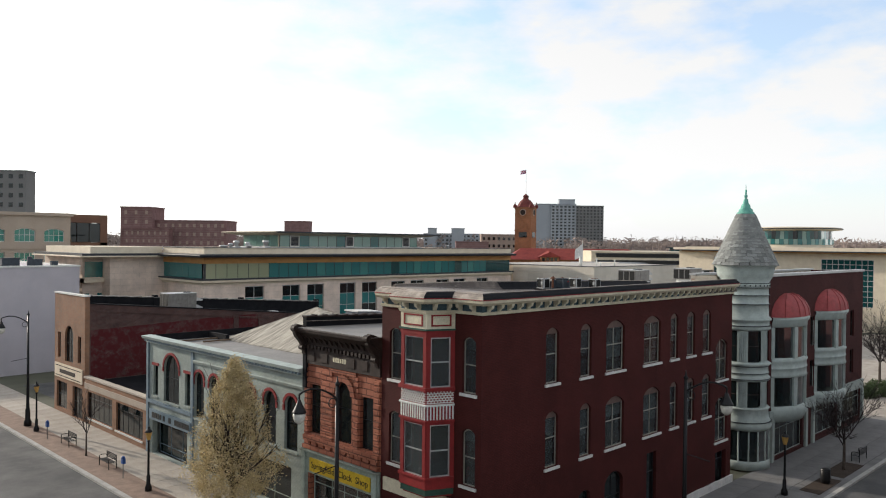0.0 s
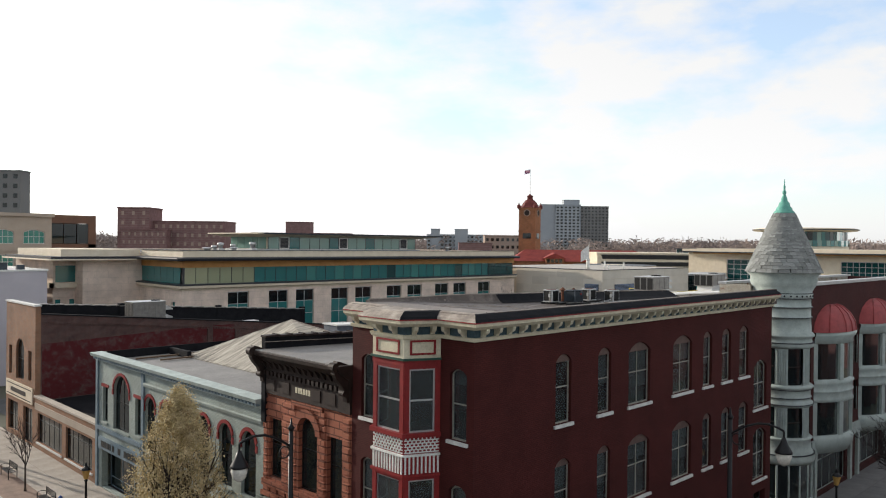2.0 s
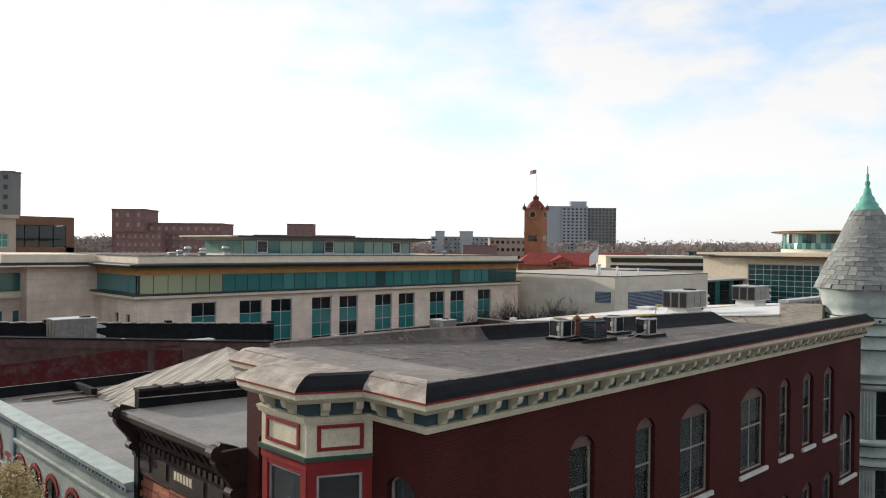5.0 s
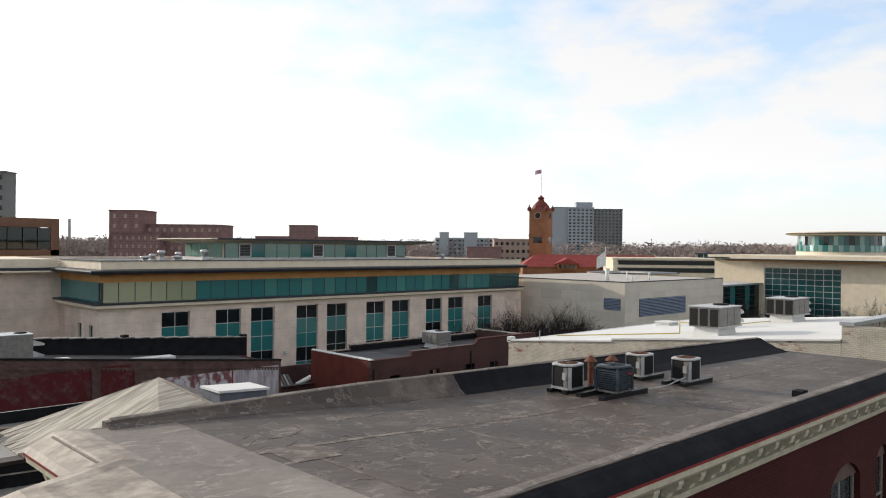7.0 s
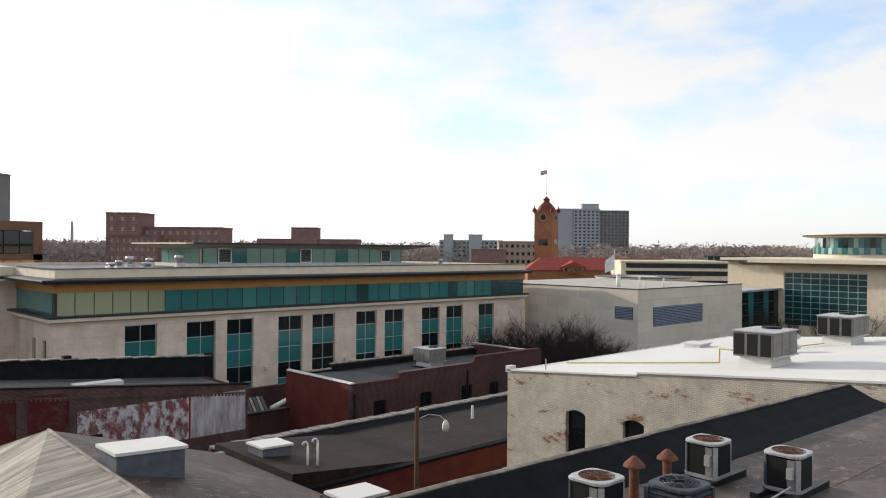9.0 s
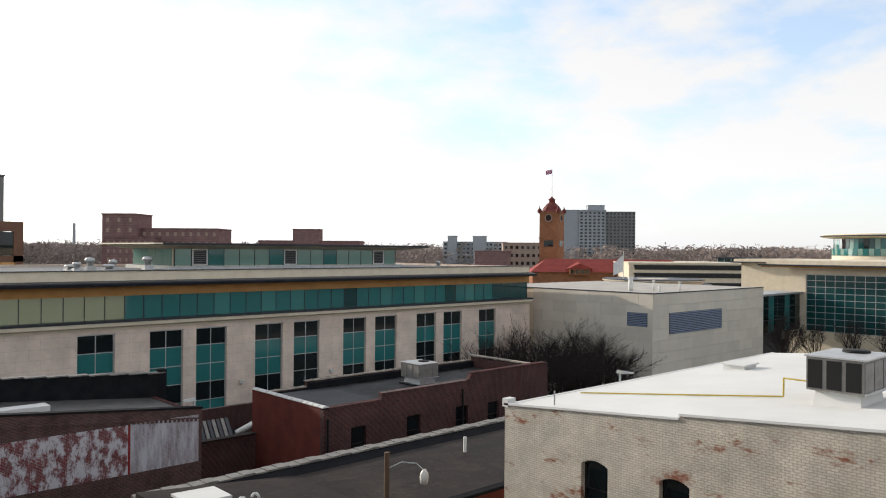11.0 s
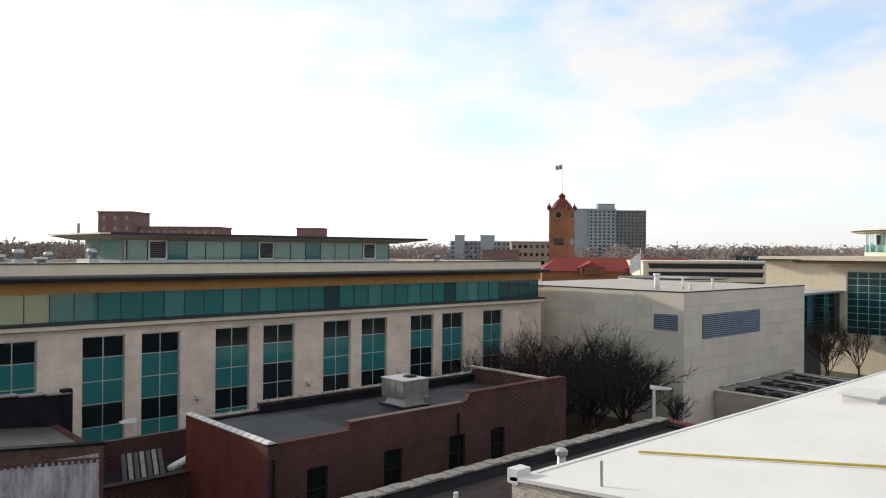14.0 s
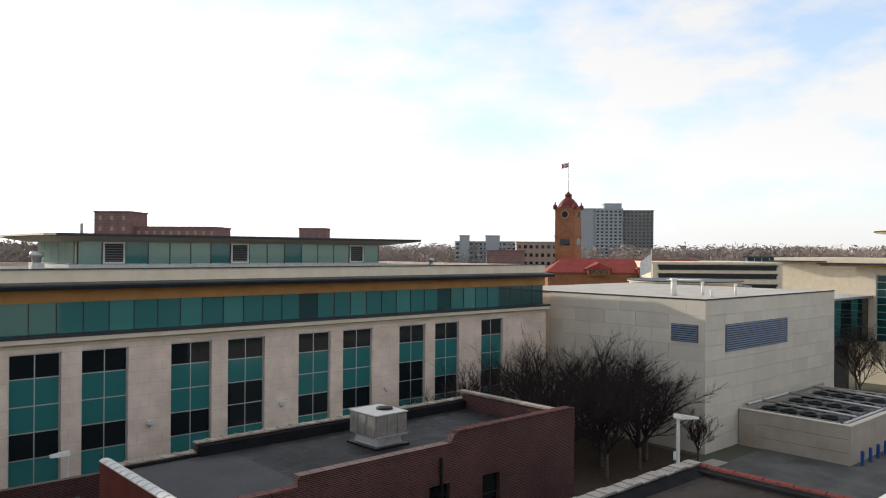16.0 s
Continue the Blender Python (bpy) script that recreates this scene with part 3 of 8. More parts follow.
def offset_path(path, off):
    """A polyline in plan moved sideways, to the right of its way, with mitred corners."""
    res = []
    for i, p in enumerate(path):
        p = Vector(p)
        a = (p - Vector(path[i - 1])).normalized() if i else None
        b = (Vector(path[i + 1]) - p).normalized() if i < len(path) - 1 else None
        na = Vector((a.y, -a.x)) if a else None
        nb = Vector((b.y, -b.x)) if b else None
        if na is None or nb is None:
            res.append(p + (na or nb) * off)
        else:
            m = (na + nb).normalized()
            res.append(p + m * (off / max(0.3, m.dot(na))))
    return res


def loft(bm, path, prof, only=None):
    """Sweeps a closed section of (outward offset, z) along a polyline in plan."""
    rings = [[(*q, z) for q in offset_path(path, off)] for off, z in prof]
    n = len(prof)
    for i in range(len(path) - 1):
        if only is not None and i not in only:
            continue
        prism(bm, [rings[k][i] for k in range(n)], [rings[k][i + 1] for k in range(n)])
    return bm


def smooth01(t):
    t = max(0.0, min(1.0, t))
    return t * t * (3 - 2 * t)


def lie(x, y):
    """Height of the ground: level along the shops, lower towards the stone hall."""
    return -1.7 * smooth01((x - 62) / 40) * smooth01((y - 42) / 22)


# ---- ground ----
bm = bmesh.new()
gx = sorted({-4000, -1500, -500, -150, -40, *range(0, 161, 8), 220, 400, 900, 2000, 4500})
gy = sorted({-2000, -600, -150, -40, *range(0, 137, 8), 200, 400, 900, 2000, 4500})
gv = [[bm.verts.new((x, y, lie(x, y) - 0.03)) for y in gy] for x in gx]
for i in range(len(gx) - 1):
    for j in range(len(gy) - 1):
        bm.faces.new((gv[i][j], gv[i + 1][j], gv[i + 1][j + 1], gv[i][j + 1]))
solo("ground", bm, M_GROUND, "dull brown grey town ground reaching the horizon", "ground", "structure")

solo("road_west", boxes((-6, 19.55, -60, 420, -0.02, 0.0)), M_ASPHALT, "worn grey asphalt street with wheel marks", "road", "structure")
solo("road_south", boxes((19.55, 420, 4, 20.0, -0.02, 0.0)), M_ASPHALT, "worn grey asphalt side street in shade", "road", "structure")
bm = bmesh.new()
n = 12
gv = [[bm.verts.new((84 + 60 * i / n, 50 + 27 * j / n, lie(84 + 60 * i / n, 50 + 27 * j / n) + 0.01)) for j in range(n + 1)] for i in range(n + 1)]
for i in range(n):
    for j in range(n):
        bm.faces.new((gv[i][j], gv[i + 1][j], gv[i + 1][j + 1], gv[i][j + 1]))
solo("service_yard", bm, M_ASPHALT, "dark worn asphalt service yard behind the shops", "road", "structure")
bm = bmesh.new()
gv = [[bm.verts.new((27 + 70 * i / n, 81.3 + 15 * j / n, lie(27 + 70 * i / n, 81.3 + 15 * j / n) + 0.01)) for j in range(n + 1)] for i in range(n + 1)]
for i in range(n):
    for j in range(n):
        bm.faces.new((gv[i][j], gv[i + 1][j], gv[i + 1][j + 1], gv[i][j + 1]))
solo("parking_lane", bm, M_ASPHALT, "asphalt lane between the brick shops and the library", "road", "structure")
solo("alley", boxes((46, 86, 49.2, 53.5, -0.02, 0.012)), M_ASPHALT, "narrow asphalt alley between painted brick walls", "road", "structure")
solo("far_lot", boxes((79.2, 160, 24, 48, -0.02, 0.006)), M_CONC, "pale concrete parking lot beyond the corner", "pavement", "structure")

# unseen blocks across the streets, added behind the camera to cut sky light
for nm, r_, lab in (("south_block", (24, 170, -24, -1.5, 0, 11.5), "unseen brick block added across the side street to cut sky light"), ("west_block", (-34, -11, 24, 170, 0, 13.0), "unseen brick block added across the main street to cut sky light"), ("corner_block_behind", (-34, -11, -40, -1.5, 0, 14.0), "unseen brick block added across the crossing to cut sky light")):
    ob = thing(nm, (r_[0], r_[2], 0), lab, "building", kind="structure")
    part("wall", boxes(r_), M_SHED, ob)
    part("parapet", boxes((r_[0] - 0.2, r_[1] + 0.2, r_[2] - 0.2, r_[3] + 0.2, r_[5], r_[5] + 0.5)), M_CAP, ob)

# pavements: kerb, slab and its flags
pav_w = thing("pavement_west", (19.55, 20, 0), "sunlit concrete pavement with a brick strip along the kerb", "pavement", kind="structure")
part("slab", boxes((21.9, 25.25, 20, 105, 0, 0.12)), M_CONC, pav_w)
fg = bpy.data.meshes.new("flag")
fb = boxes((0, 1.655, 0, 1.655, 0, 0.03))
fb.to_mesh(fg)
fb.free()
fg.materials.append(M_CONC)
for i in range(2):
    for j in range(44):
        piece("flag", fg, pav_w, Matrix.Translation((21.91 + i * 1.67, 31 + j * 1.67, 0.118 + 0.003 * ((i * 5 + j * 3) % 3))))
part("brick_strip", boxes((19.9, 21.9, 20, 105, 0, 0.147)), M_PAVER, pav_w, "red brown brick paving strip")
part("kerb", boxes((19.55, 19.9, 20, 105, -0.05, 0.15)), M_KERB, pav_w, "worn concrete kerb")
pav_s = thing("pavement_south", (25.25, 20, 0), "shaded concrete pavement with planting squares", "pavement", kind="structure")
# slab and flags take the paving copy that carries the side street's shade
part("slab", boxes((25.25, 80, 20.3, 25.98, 0, 0.12)), M_CONC_SHADE, pav_s)
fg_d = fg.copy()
fg_d.materials[0] = M_CONC_SHADE
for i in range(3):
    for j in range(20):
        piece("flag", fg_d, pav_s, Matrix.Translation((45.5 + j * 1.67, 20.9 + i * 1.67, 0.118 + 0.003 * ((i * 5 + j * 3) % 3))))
part("kerb", boxes((22, 80, 20.0, 20.3, -0.05, 0.15)), M_KERB, pav_s, "worn concrete kerb")

# ---- red corner building ----
RX0, RX1, RY0, RY1 = 25.25, 50.9, 26.0, 32.9
red = thing("corner_building", (RX0, RY0, 0), "three-storey dark red painted brick corner building with cream bracketed cornice", "building")
fW, fS, fN, fE = Face("W", RX0), Face("S", RY0), Face("N", RY1), Face("E", RX1)
S_WIN = [(30.0, 31.05, 0), (32.95, 33.95, 0), (35.35, 37.2, 1), (39.3, 41.2, 1), (42.4, 43.35, 0), (44.5, 45.55, 0), (46.6, 47.75, 0)]
op = []
for a, b, dbl in S_WIN:
    op += [(a, b, 9.4, 12.2, 0.32 if not dbl else 0.4), (a, b, 5.2, 8.0, 0.32 if not dbl else 0.4)]
op += [(48.5, 50.25, 7.35, 10.1, 0.4), (48.5, 50.25, 3.25, 6.2, 0.4), (32.95, 33.95, 0.9, 3.4, 0.2), (35.35, 37.2, 0.3, 3.85, 0.6), (39.75, 40.85, 0.15, 4.15, 0), (48.6, 50.2, 0.15, 2.55, 0)]
part("wall_south", wall(bmesh.new(), fS, RX0, RX1, 0, 13.2, 0.35, op), M_RED, red)
bay_u = (27.7, 30.6)
W_WIN = [(31.43, 32.3), (26.35, 27.2)]
opw = [(a, b, z0, z1, 0.22) for a, b in W_WIN for z0, z1 in ((9.45, 12.05), (5.2, 7.85))]
opw += [(bay_u[0] + 0.1, bay_u[1] - 0.1, 4.7, 12.9, 0)]
part("wall_west", wall(bmesh.new(), fW, RY0 + 0.35, RY1, 0, 13.2, 0.35, opw), M_RED, red)
part("wall_north", boxes((RX0 + 0.35, RX1, RY1 - 0.35, RY1, 0, 13.2)), M_RED, red)
part("wall_east", boxes((RX1 - 0.35, RX1, RY0 + 0.35, RY1 - 0.35, 0, 13.1)), M_RED, red)
inner_box(red, RX0 + 0.4, RX1 - 0.4, RY0 + 0.4, RY1 - 0.4, 0, 13, (0.1, 4.4, 8.7))
for k, (a, b, dbl) in enumerate(S_WIN):
    for i, z in enumerate((9.4, 5.2)):
        window(fS, red, a, b, z, z + 2.8, 0.4 if dbl else 0.32, M_SASH, G_WIN, (0.5,) if dbl else (), (0.52,), sill=M_SILL, depth=0.14, blind=(0.0, 0.45, 0.6, 0.3, 0.5, 0.25, 0.55)[(k + i * 3) % 7])
window(fS, red, 48.5, 50.25, 7.35, 10.1, 0.4, M_SASH, G_WIN, (0.5,), (0.5,), sill=M_SILL, depth=0.14)
window(fS, red, 48.5, 50.25, 3.25, 6.2, 0.4, M_SASH, G_WIN, (0.5,), (0.5,), sill=M_SILL, depth=0.14)
for a, b, dbl in S_WIN:
    for z in (9.4, 5.2):
        r_ = 0.4 if dbl else 0.32
        part("arch_board", fS.poly(bmesh.new(), arc(a + 0.01, b - 0.01, z + 2.79, r_), 0.09, 0.135), M_ARCH, red, "brown board filling the arched window head")
window(fS, red, 32.95, 33.95, 0.9, 3.4, 0.2, M_BLACK, G_TEALD, (), (0.5,), depth=0.2)
window(fS, red, 35.35, 37.2, 0.3, 3.85, 0.6, M_BLACK, G_TEALD, (0.5,), (0.6,), depth=0.2)
window(fS, red, 39.75, 40.85, 0.15, 4.15, 0, M_BLACK, G_TEALD, (), (0.7,), depth=0.2, name="door")
window(fS, red, 48.6, 50.2, 0.15, 2.55, 0, M_BLACK, G_TEALD, (0.5,), (0.75,), depth=0.3, name="door")
for a, b in W_WIN:
    for z in (9.45, 5.2):
        window(fW, red, a, b, z, z + 2.62, 0.22, M_SASH, G_WIN, (), (0.5,), sill=M_SILL, depth=0.14, blind=0.4 if a > 30 else 0.15)
for i in range(6):
    part("base_stone", fS.box(bmesh.new(), 44.5 + i * 1.1, 45.55 + i * 1.1, -0.12, 0.0, 0.14, 0.62 + 0.02 * (i % 2)), M_SILL, red, "rough pale base stone")
part("shop_fascia", fW.box(bmesh.new(), 26.3, 32.6, -0.12, 0.0, 3.75, 4.4), M_CREAMP, red, "cream shopfront fascia")

# canted bay over the street
BAY = [(RX0, 30.6), (24.0, 30.0), (24.0, 28.3), (RX0, 27.7)]


def bay_band(name, z0, z1, off, material, inner=-0.12, label=""):
    return part(name, loft(bmesh.new(), BAY, [(inner, z0), (off, z0), (off, z1), (inner, z1)]), material, red, label)


bay_band("bay_foot", 4.65, 4.95, 0.0, M_GREENTRIM, -0.5, "dark green bay foot moulding")
bay_band("bay_base", 4.95, 5.4, 0.05, M_REDTRIM)
bay_band("bay_shelf", 5.4, 5.5, 0.12, M_REDTRIM)
bay_band("bay_apron", 8.05, 8.15, 0.1, M_REDTRIM)
bay_band("bay_lattice_back", 8.15, 9.5, 0.0, M_REDTRIM, label="dark red panel behind a white lattice")
bay_band("bay_rail", 8.8, 8.88, 0.09, M_WHITEP)
bay_band("bay_shelf", 9.5, 9.66, 0.13, M_REDTRIM)
bay_band("bay_head", 12.1, 12.3, 0.05, M_REDTRIM)
bay_band("bay_green_band", 12.3, 12.38, 0.12, M_GREENTRIM, label="dark green moulding")
bay_band("bay_frieze", 12.38, 13.2, 0.04, M_CREAMP, label="cream panelled frieze")
bay_band("bay_green_band", 13.12, 13.22, 0.1, M_GREENTRIM, label="dark green moulding")


def along(p, q, s, off=0.0):
    """A point at s from p towards q in plan, moved outward by off."""
    p, q = Vector(p), Vector(q)
    d = (q - p).normalized()
    return p + d * s + Vector((d.y, -d.x)) * off


def bay_bar(bm, p, q, s0, s1, o0, o1, z0, z1):
    a, b, c, d = along(p, q, s0, o1), along(p, q, s1, o1), along(p, q, s1, o0), along(p, q, s0, o0)
    hexa(bm, [(*a, z0), (*b, z0), (*c, z0), (*d, z0), (*a, z1), (*b, z1), (*c, z1), (*d, z1)])


for p, q in zip(BAY, BAY[1:]):
    L = (Vector(q) - Vector(p)).length
    for z0, z1 in ((5.5, 8.05), (9.66, 12.1)):
        bm = bmesh.new()
        for s in (0, L - 0.2):
            bay_bar(bm, p, q, s, s + 0.2, -0.12, 0.03, z0, z1)
        bay_bar(bm, p, q, 0.2, L - 0.2, -0.12, 0.02, z1 - 0.12, z1)
        w = part("bay_window", bm, M_REDTRIM, red, "dark red framed bay window")
        bm = bmesh.new()
        for s in (0.2, L - 0.26):
            bay_bar(bm, p, q, s, s + 0.06, -0.1, -0.03, z0, z1 - 0.12)
        for z in (z0, z1 - 0.18, (z0 + z1) / 2 - 0.08):
            bay_bar(bm, p, q, 0.26, L - 0.26, -0.1, -0.03, z, z + 0.06)
        part("sash", bm, M_TIN, w, "pale grey window sash")
        for za, zb in ((z0 + 0.06, (z0 + z1) / 2 - 0.08), ((z0 + z1) / 2 - 0.02, z1 - 0.18)):
            bm = bmesh.new()
            bay_bar(bm, p, q, 0.26, L - 0.26, -0.07, -0.06, za, zb)
            part("pane", bm, G_WIN, w)
    # lattice and slats
    bm = bmesh.new()
    k = max(2, int((L - 0.1) / 0.14))
    for i in range(k):
        s = 0.07 + (L - 0.14) * i / (k - 1)
        bay_bar(bm, p, q, s - 0.03, s + 0.03, 0.004, 0.05, 8.17, 8.8)
    part("bay_slats", bm, M_WHITEP, red, "row of white upright slats")
    bm = bmesh.new()
    for r in range(5):
        z = 8.94 + r * 0.11
        bay_bar(bm, p, q, 0.03, L - 0.03, 0.004, 0.03, z - 0.018, z + 0.018)
        kk = max(3, int(L / 0.17))
        for i in range(kk):
            s = 0.06 + (L - 0.12) * (i + 0.5 * (r % 2)) / kk
            bay_bar(bm, p, q, s, s + 0.045, 0.004, 0.045, z, z + 0.11)
    part("bay_lattice", bm, M_WHITEP, red, "white openwork lattice")
    # framed panels of the frieze
    bm = bmesh.new()
    for z0, z1 in ((12.5, 12.57), (12.97, 13.04)):
        bay_bar(bm, p, q, 0.2, L - 0.2, 0.044, 0.08, z0, z1)
    for s in (0.2, L - 0.28):
        bay_bar(bm, p, q, s, s + 0.08, 0.044, 0.08, 12.57, 12.97)
    part("frieze_panel", bm, M_REDTRIM, red, "dark red picture-frame moulding")
bm = bmesh.new()
prism(bm, [(*q, 13.9) for q in BAY], [(*q, 14.085) for q in BAY])
part("bay_top", bm, M_CAP, red)
bm = bmesh.new()
prism(bm, [(*q, 4.55) for q in offset_path(BAY, -0.1)], [(*q, 4.66) for q in offset_path(BAY, -0.1)])
part("bay_floor", bm, M_REDTRIM, red)

# cornice
CORN = [(RX0, RY1), *BAY, (RX0, RY0), (RX1, RY0)]
part("cornice_foot", loft(bmesh.new(), CORN, [(0.0, 13.1), (0.1, 13.1), (0.16, 13.24), (0.0, 13.24)]), M_CREAMP, red)
part("cornice_frieze", loft(bmesh.new(), CORN, [(-0.2, 13.24), (0.03, 13.24), (0.03, 13.56), (-0.2, 13.56)]), M_BLUETRIM, red, "dusty blue recessed frieze darkened for cornice shade")
part("cornice_top", loft(bmesh.new(), CORN, [(-0.2, 13.56), (0.36, 13.56), (0.5, 13.68), (0.52, 13.8), (-0.2, 13.8)]), M_CREAMP, red)
part("cornice_strip", loft(bmesh.new(), CORN, [(-0.1, 13.8), (0.545, 13.8), (0.545, 13.84), (-0.1, 13.84)]), M_REDTRIM, red)
for seg, (p, q) in enumerate(zip(CORN, CORN[1:])):
    L = (Vector(q) - Vector(p)).length
    k = max(2, round(L / 0.72))
    for i in range(k):
        s = L * (i + 0.5) / k
        d = (Vector(q) - Vector(p)).normalized()
        o = Vector((d.y, -d.x))
        bm = bmesh.new()
        sec = [(0.03, 13.245), (0.13, 13.25), (0.17, 13.33), (0.3, 13.4), (0.34, 13.5), (0.34, 13.559), (0.03, 13.559)]
        a, b = Vector(p) + d * (s - 0.08), Vector(p) + d * (s + 0.08)
        prism(bm, [(*(a + o * e), z) for e, z in sec], [(*(b + o * e), z) for e, z in sec])
        part("bracket", bm, M_CREAMP, red)
for seg in range(6):
    tin = seg not in (3, 5)
    sec = [(0.54, 13.84), (0.46, 13.93), (0.12, 14.09), (-0.1, 14.11), (-0.45, 14.06), (-0.45, 13.6), (0.2, 13.7)] if seg < 5 else [(0.54, 13.84), (0.46, 13.93), (0.24, 14.06), (0.1, 14.1), (0.02, 14.09), (0.02, 13.6), (0.2, 13.7)]
    part("roof_cap", loft(bmesh.new(), CORN, sec, (seg,)), M_CAP if tin else M_TAR, red, "weathered tan roof cap" if tin else "black tarred roof edge")


def deck_z(x):
    """Height of the red building's roof, which falls from the street end to the rear."""
    if x < 36:
        return 14.06 - 0.44 * smooth01((x - 25.4) / 10.6)
    return 13.62 - 0.36 * (x - 36) / 15.0


def lip_z(x):
    """Top of the rear parapet, which falls with the roof."""
    return 14.16 - 0.46 * max(0.0, x - 31) / 19.5


def roof_sheet(bm, x0, x1, y0, y1, up_, n_=24):
    """A sheet that lies on the falling roof, up_ above it."""
    for i in range(n_):
        xa, xb = x0 + (x1 - x0) * i / n_, x0 + (x1 - x0) * (i + 1) / n_
        hexa(bm, [(xa, y0, deck_z(xa) - 0.05), (xb, y0, deck_z(xb) - 0.05), (xb, y1, deck_z(xb) - 0.05), (xa, y1, deck_z(xa) - 0.05),
                  (xa, y0, deck_z(xa) + up_), (xb, y0, deck_z(xb) + up_), (xb, y1, deck_z(xb) + up_), (xa, y1, deck_z(xa) + up_)])
    return bm


def cant(bm, x0, x1, low, high, n_=16):
    """A sloping upstand along the roof, from its toe (y at the deck) to its top (y, height by lip)."""
    rows = []
    for i in range(n_ + 1):
        x = x0 + (x1 - x0) * i / n_
        t, q, zz = low(x), high(x), lip_z(x) if high(x) > 30 else 14.1
        d = -0.02 if q > t else 0.02
        rows.append([(x, t, deck_z(x) - 0.04), (x, t, deck_z(x) + 0.006), (x, t + (q - t) * 0.45, deck_z(x) + (zz - deck_z(x)) * 0.3), (x, q + d, zz - 0.03), (x, q, zz), (x, q - d * 8, zz), (x, q - d * 8, deck_z(x) - 0.04)])
    vv = [[bm.verts.new(p) for p in r] for r in rows]
    k = len(rows[0])
    for r0, r1 in zip(vv, vv[1:]):
        for i in range(k):
            bm.faces.new((r0[i], r1[i], r1[(i + 1) % k], r0[(i + 1) % k]))
    bm.faces.new(vv[0])
    bm.faces.new(vv[-1][::-1])
    return bm


part("roof_deck", roof_sheet(bmesh.new(), RX0 + 0.3, RX1 + 0.4, RY0 + 0.1, RY1 - 0.02, 0.0, 40), M_MEMB, red, "weathered dark roof membrane with pale scuffs", weld=True)
part("rear_upstand", cant(bmesh.new(), 25.9, 34.0, lambda x: 32.45 - 0.02 * (x - 26), lambda x: 32.72), M_MEMB, red, "membrane covered rear upstand")
part("rear_upstand", cant(bmesh.new(), 34.0, 51.0, lambda x: 32.3 - 0.65 * smooth01((x - 34) / 8), lambda x: 32.72), M_TAR, red, "black tarred rear upstand")
part("front_upstand", cant(bmesh.new(), 26.2, 51.2, lambda x: 26.3 + 0.55 * smooth01((x - 26) / 14), lambda x: 26.0), M_MEMB, red, "membrane turned up to the front roof edge")
rng = random.Random(14)
bm = bmesh.new()
for i in range(24):
    xa = 26.0 + i * 1.035
    tube(bm, (xa, 32.82 + rng.uniform(-0.02, 0.02), lip_z(xa) + 0.005), (xa + 1.02, 32.82 + rng.uniform(-0.02, 0.02), lip_z(xa + 1.02) + 0.005), 0.05, 0.045, 6)
part("parapet_edge", bm, M_CAP, red, "pale worn edge of the rear parapet")
bm = bmesh.new()
ya = 25.9
for i in range(84):
    xa, yb = 25.9 + i * 0.3, 25.9 + rng.uniform(-0.05, 0.05)
    hexa(bm, [(xa, ya, 14.085), (xa + 0.3, yb, 14.085), (xa + 0.3, 26.06, 14.085), (xa, 26.06, 14.085), (xa, ya, 14.104), (xa + 0.3, yb, 14.104), (xa + 0.3, 26.06, 14.112), (xa, 26.06, 14.112)])
    ya = yb
part("front_edge_lap", bm, M_MEMBW, red, "worn pale lap along the front roof edge", weld=True)
part("worn_sheet", roof_sheet(bmesh.new(), 25.05, 27.0, 26.1, 32.7, 0.012, 6), M_MEMBW, red, "tan worn roof sheet at the street end", weld=True)
part("east_gutter", boxes((51.0, 51.35, 26.1, 32.7, 13.0, 13.24)), M_TAR, red)
bm = roof_sheet(bmesh.new(), 26.9, 50.5, 29.72, 29.84, 0.006, 40)
for x in (27.6, 31.0, 34.3, 37.4, 43.8, 46.8):
    hexa(bm, [(x + k * 0.06, y, deck_z(x + k * 0.06) + z) for z in (-0.03, 0.005) for k, y in ((0, 27.0), (1, 27.0), (1, 29.71), (0, 29.71))])
    hexa(bm, [(x - 1.3 + k * 0.05, y, deck_z(x - 1.3 + k * 0.05) + z) for z in (-0.03, 0.005) for k, y in ((0, 29.85), (1, 29.85), (1, 32.0), (0, 32.0))])
part("roof_seams", bm, M_SEAM, red, "pale worn membrane seams")
bm = bmesh.new()
for i in range(150):
    x, y = rng.uniform(27.0, 38.5), rng.uniform(26.9, 31.4)
    a, l_ = rng.gauss(0.5, 0.5), rng.uniform(0.08, 0.32)
    for _ in range(rng.choice((1, 2, 3))):
        x2, y2 = x + l_ * math.cos(a), y + l_ * math.sin(a)
        w_ = rng.uniform(0.008, 0.024)
        nx_, ny_ = -math.sin(a) * w_, math.cos(a) * w_
        q = [(x - nx_, y - ny_), (x2 - nx_, y2 - ny_), (x2 + nx_, y2 + ny_), (x + nx_, y + ny_)]
        hexa(bm, [(u, v, deck_z(u) - 0.02) for u, v in q] + [(u, v, deck_z(u) + 0.005) for u, v in q])
        x, y, a = x2, y2, a + rng.gauss(0, 0.6)
tagged(part("membrane_scuff", bm, M_SEAM, red, "short pale scuffs and wrinkles in the membrane"), kind="stuff")
part("roof_patch", roof_sheet(bmesh.new(), 32.4, 34.0, 26.75, 27.3, 0.008, 4), M_SEAM, red, "pale membrane patch")
part("roof_patch", roof_sheet(bmesh.new(), 27.2, 28.0, 29.0, 29.9, 0.008, 3), M_SEAM, red, "pale membrane patch")

# ---- sandstone shop beside it ----
sand = thing("sandstone_shop", (25.25, 33, 0), "two-storey brown sandstone shop with dark tin cornice", "building")
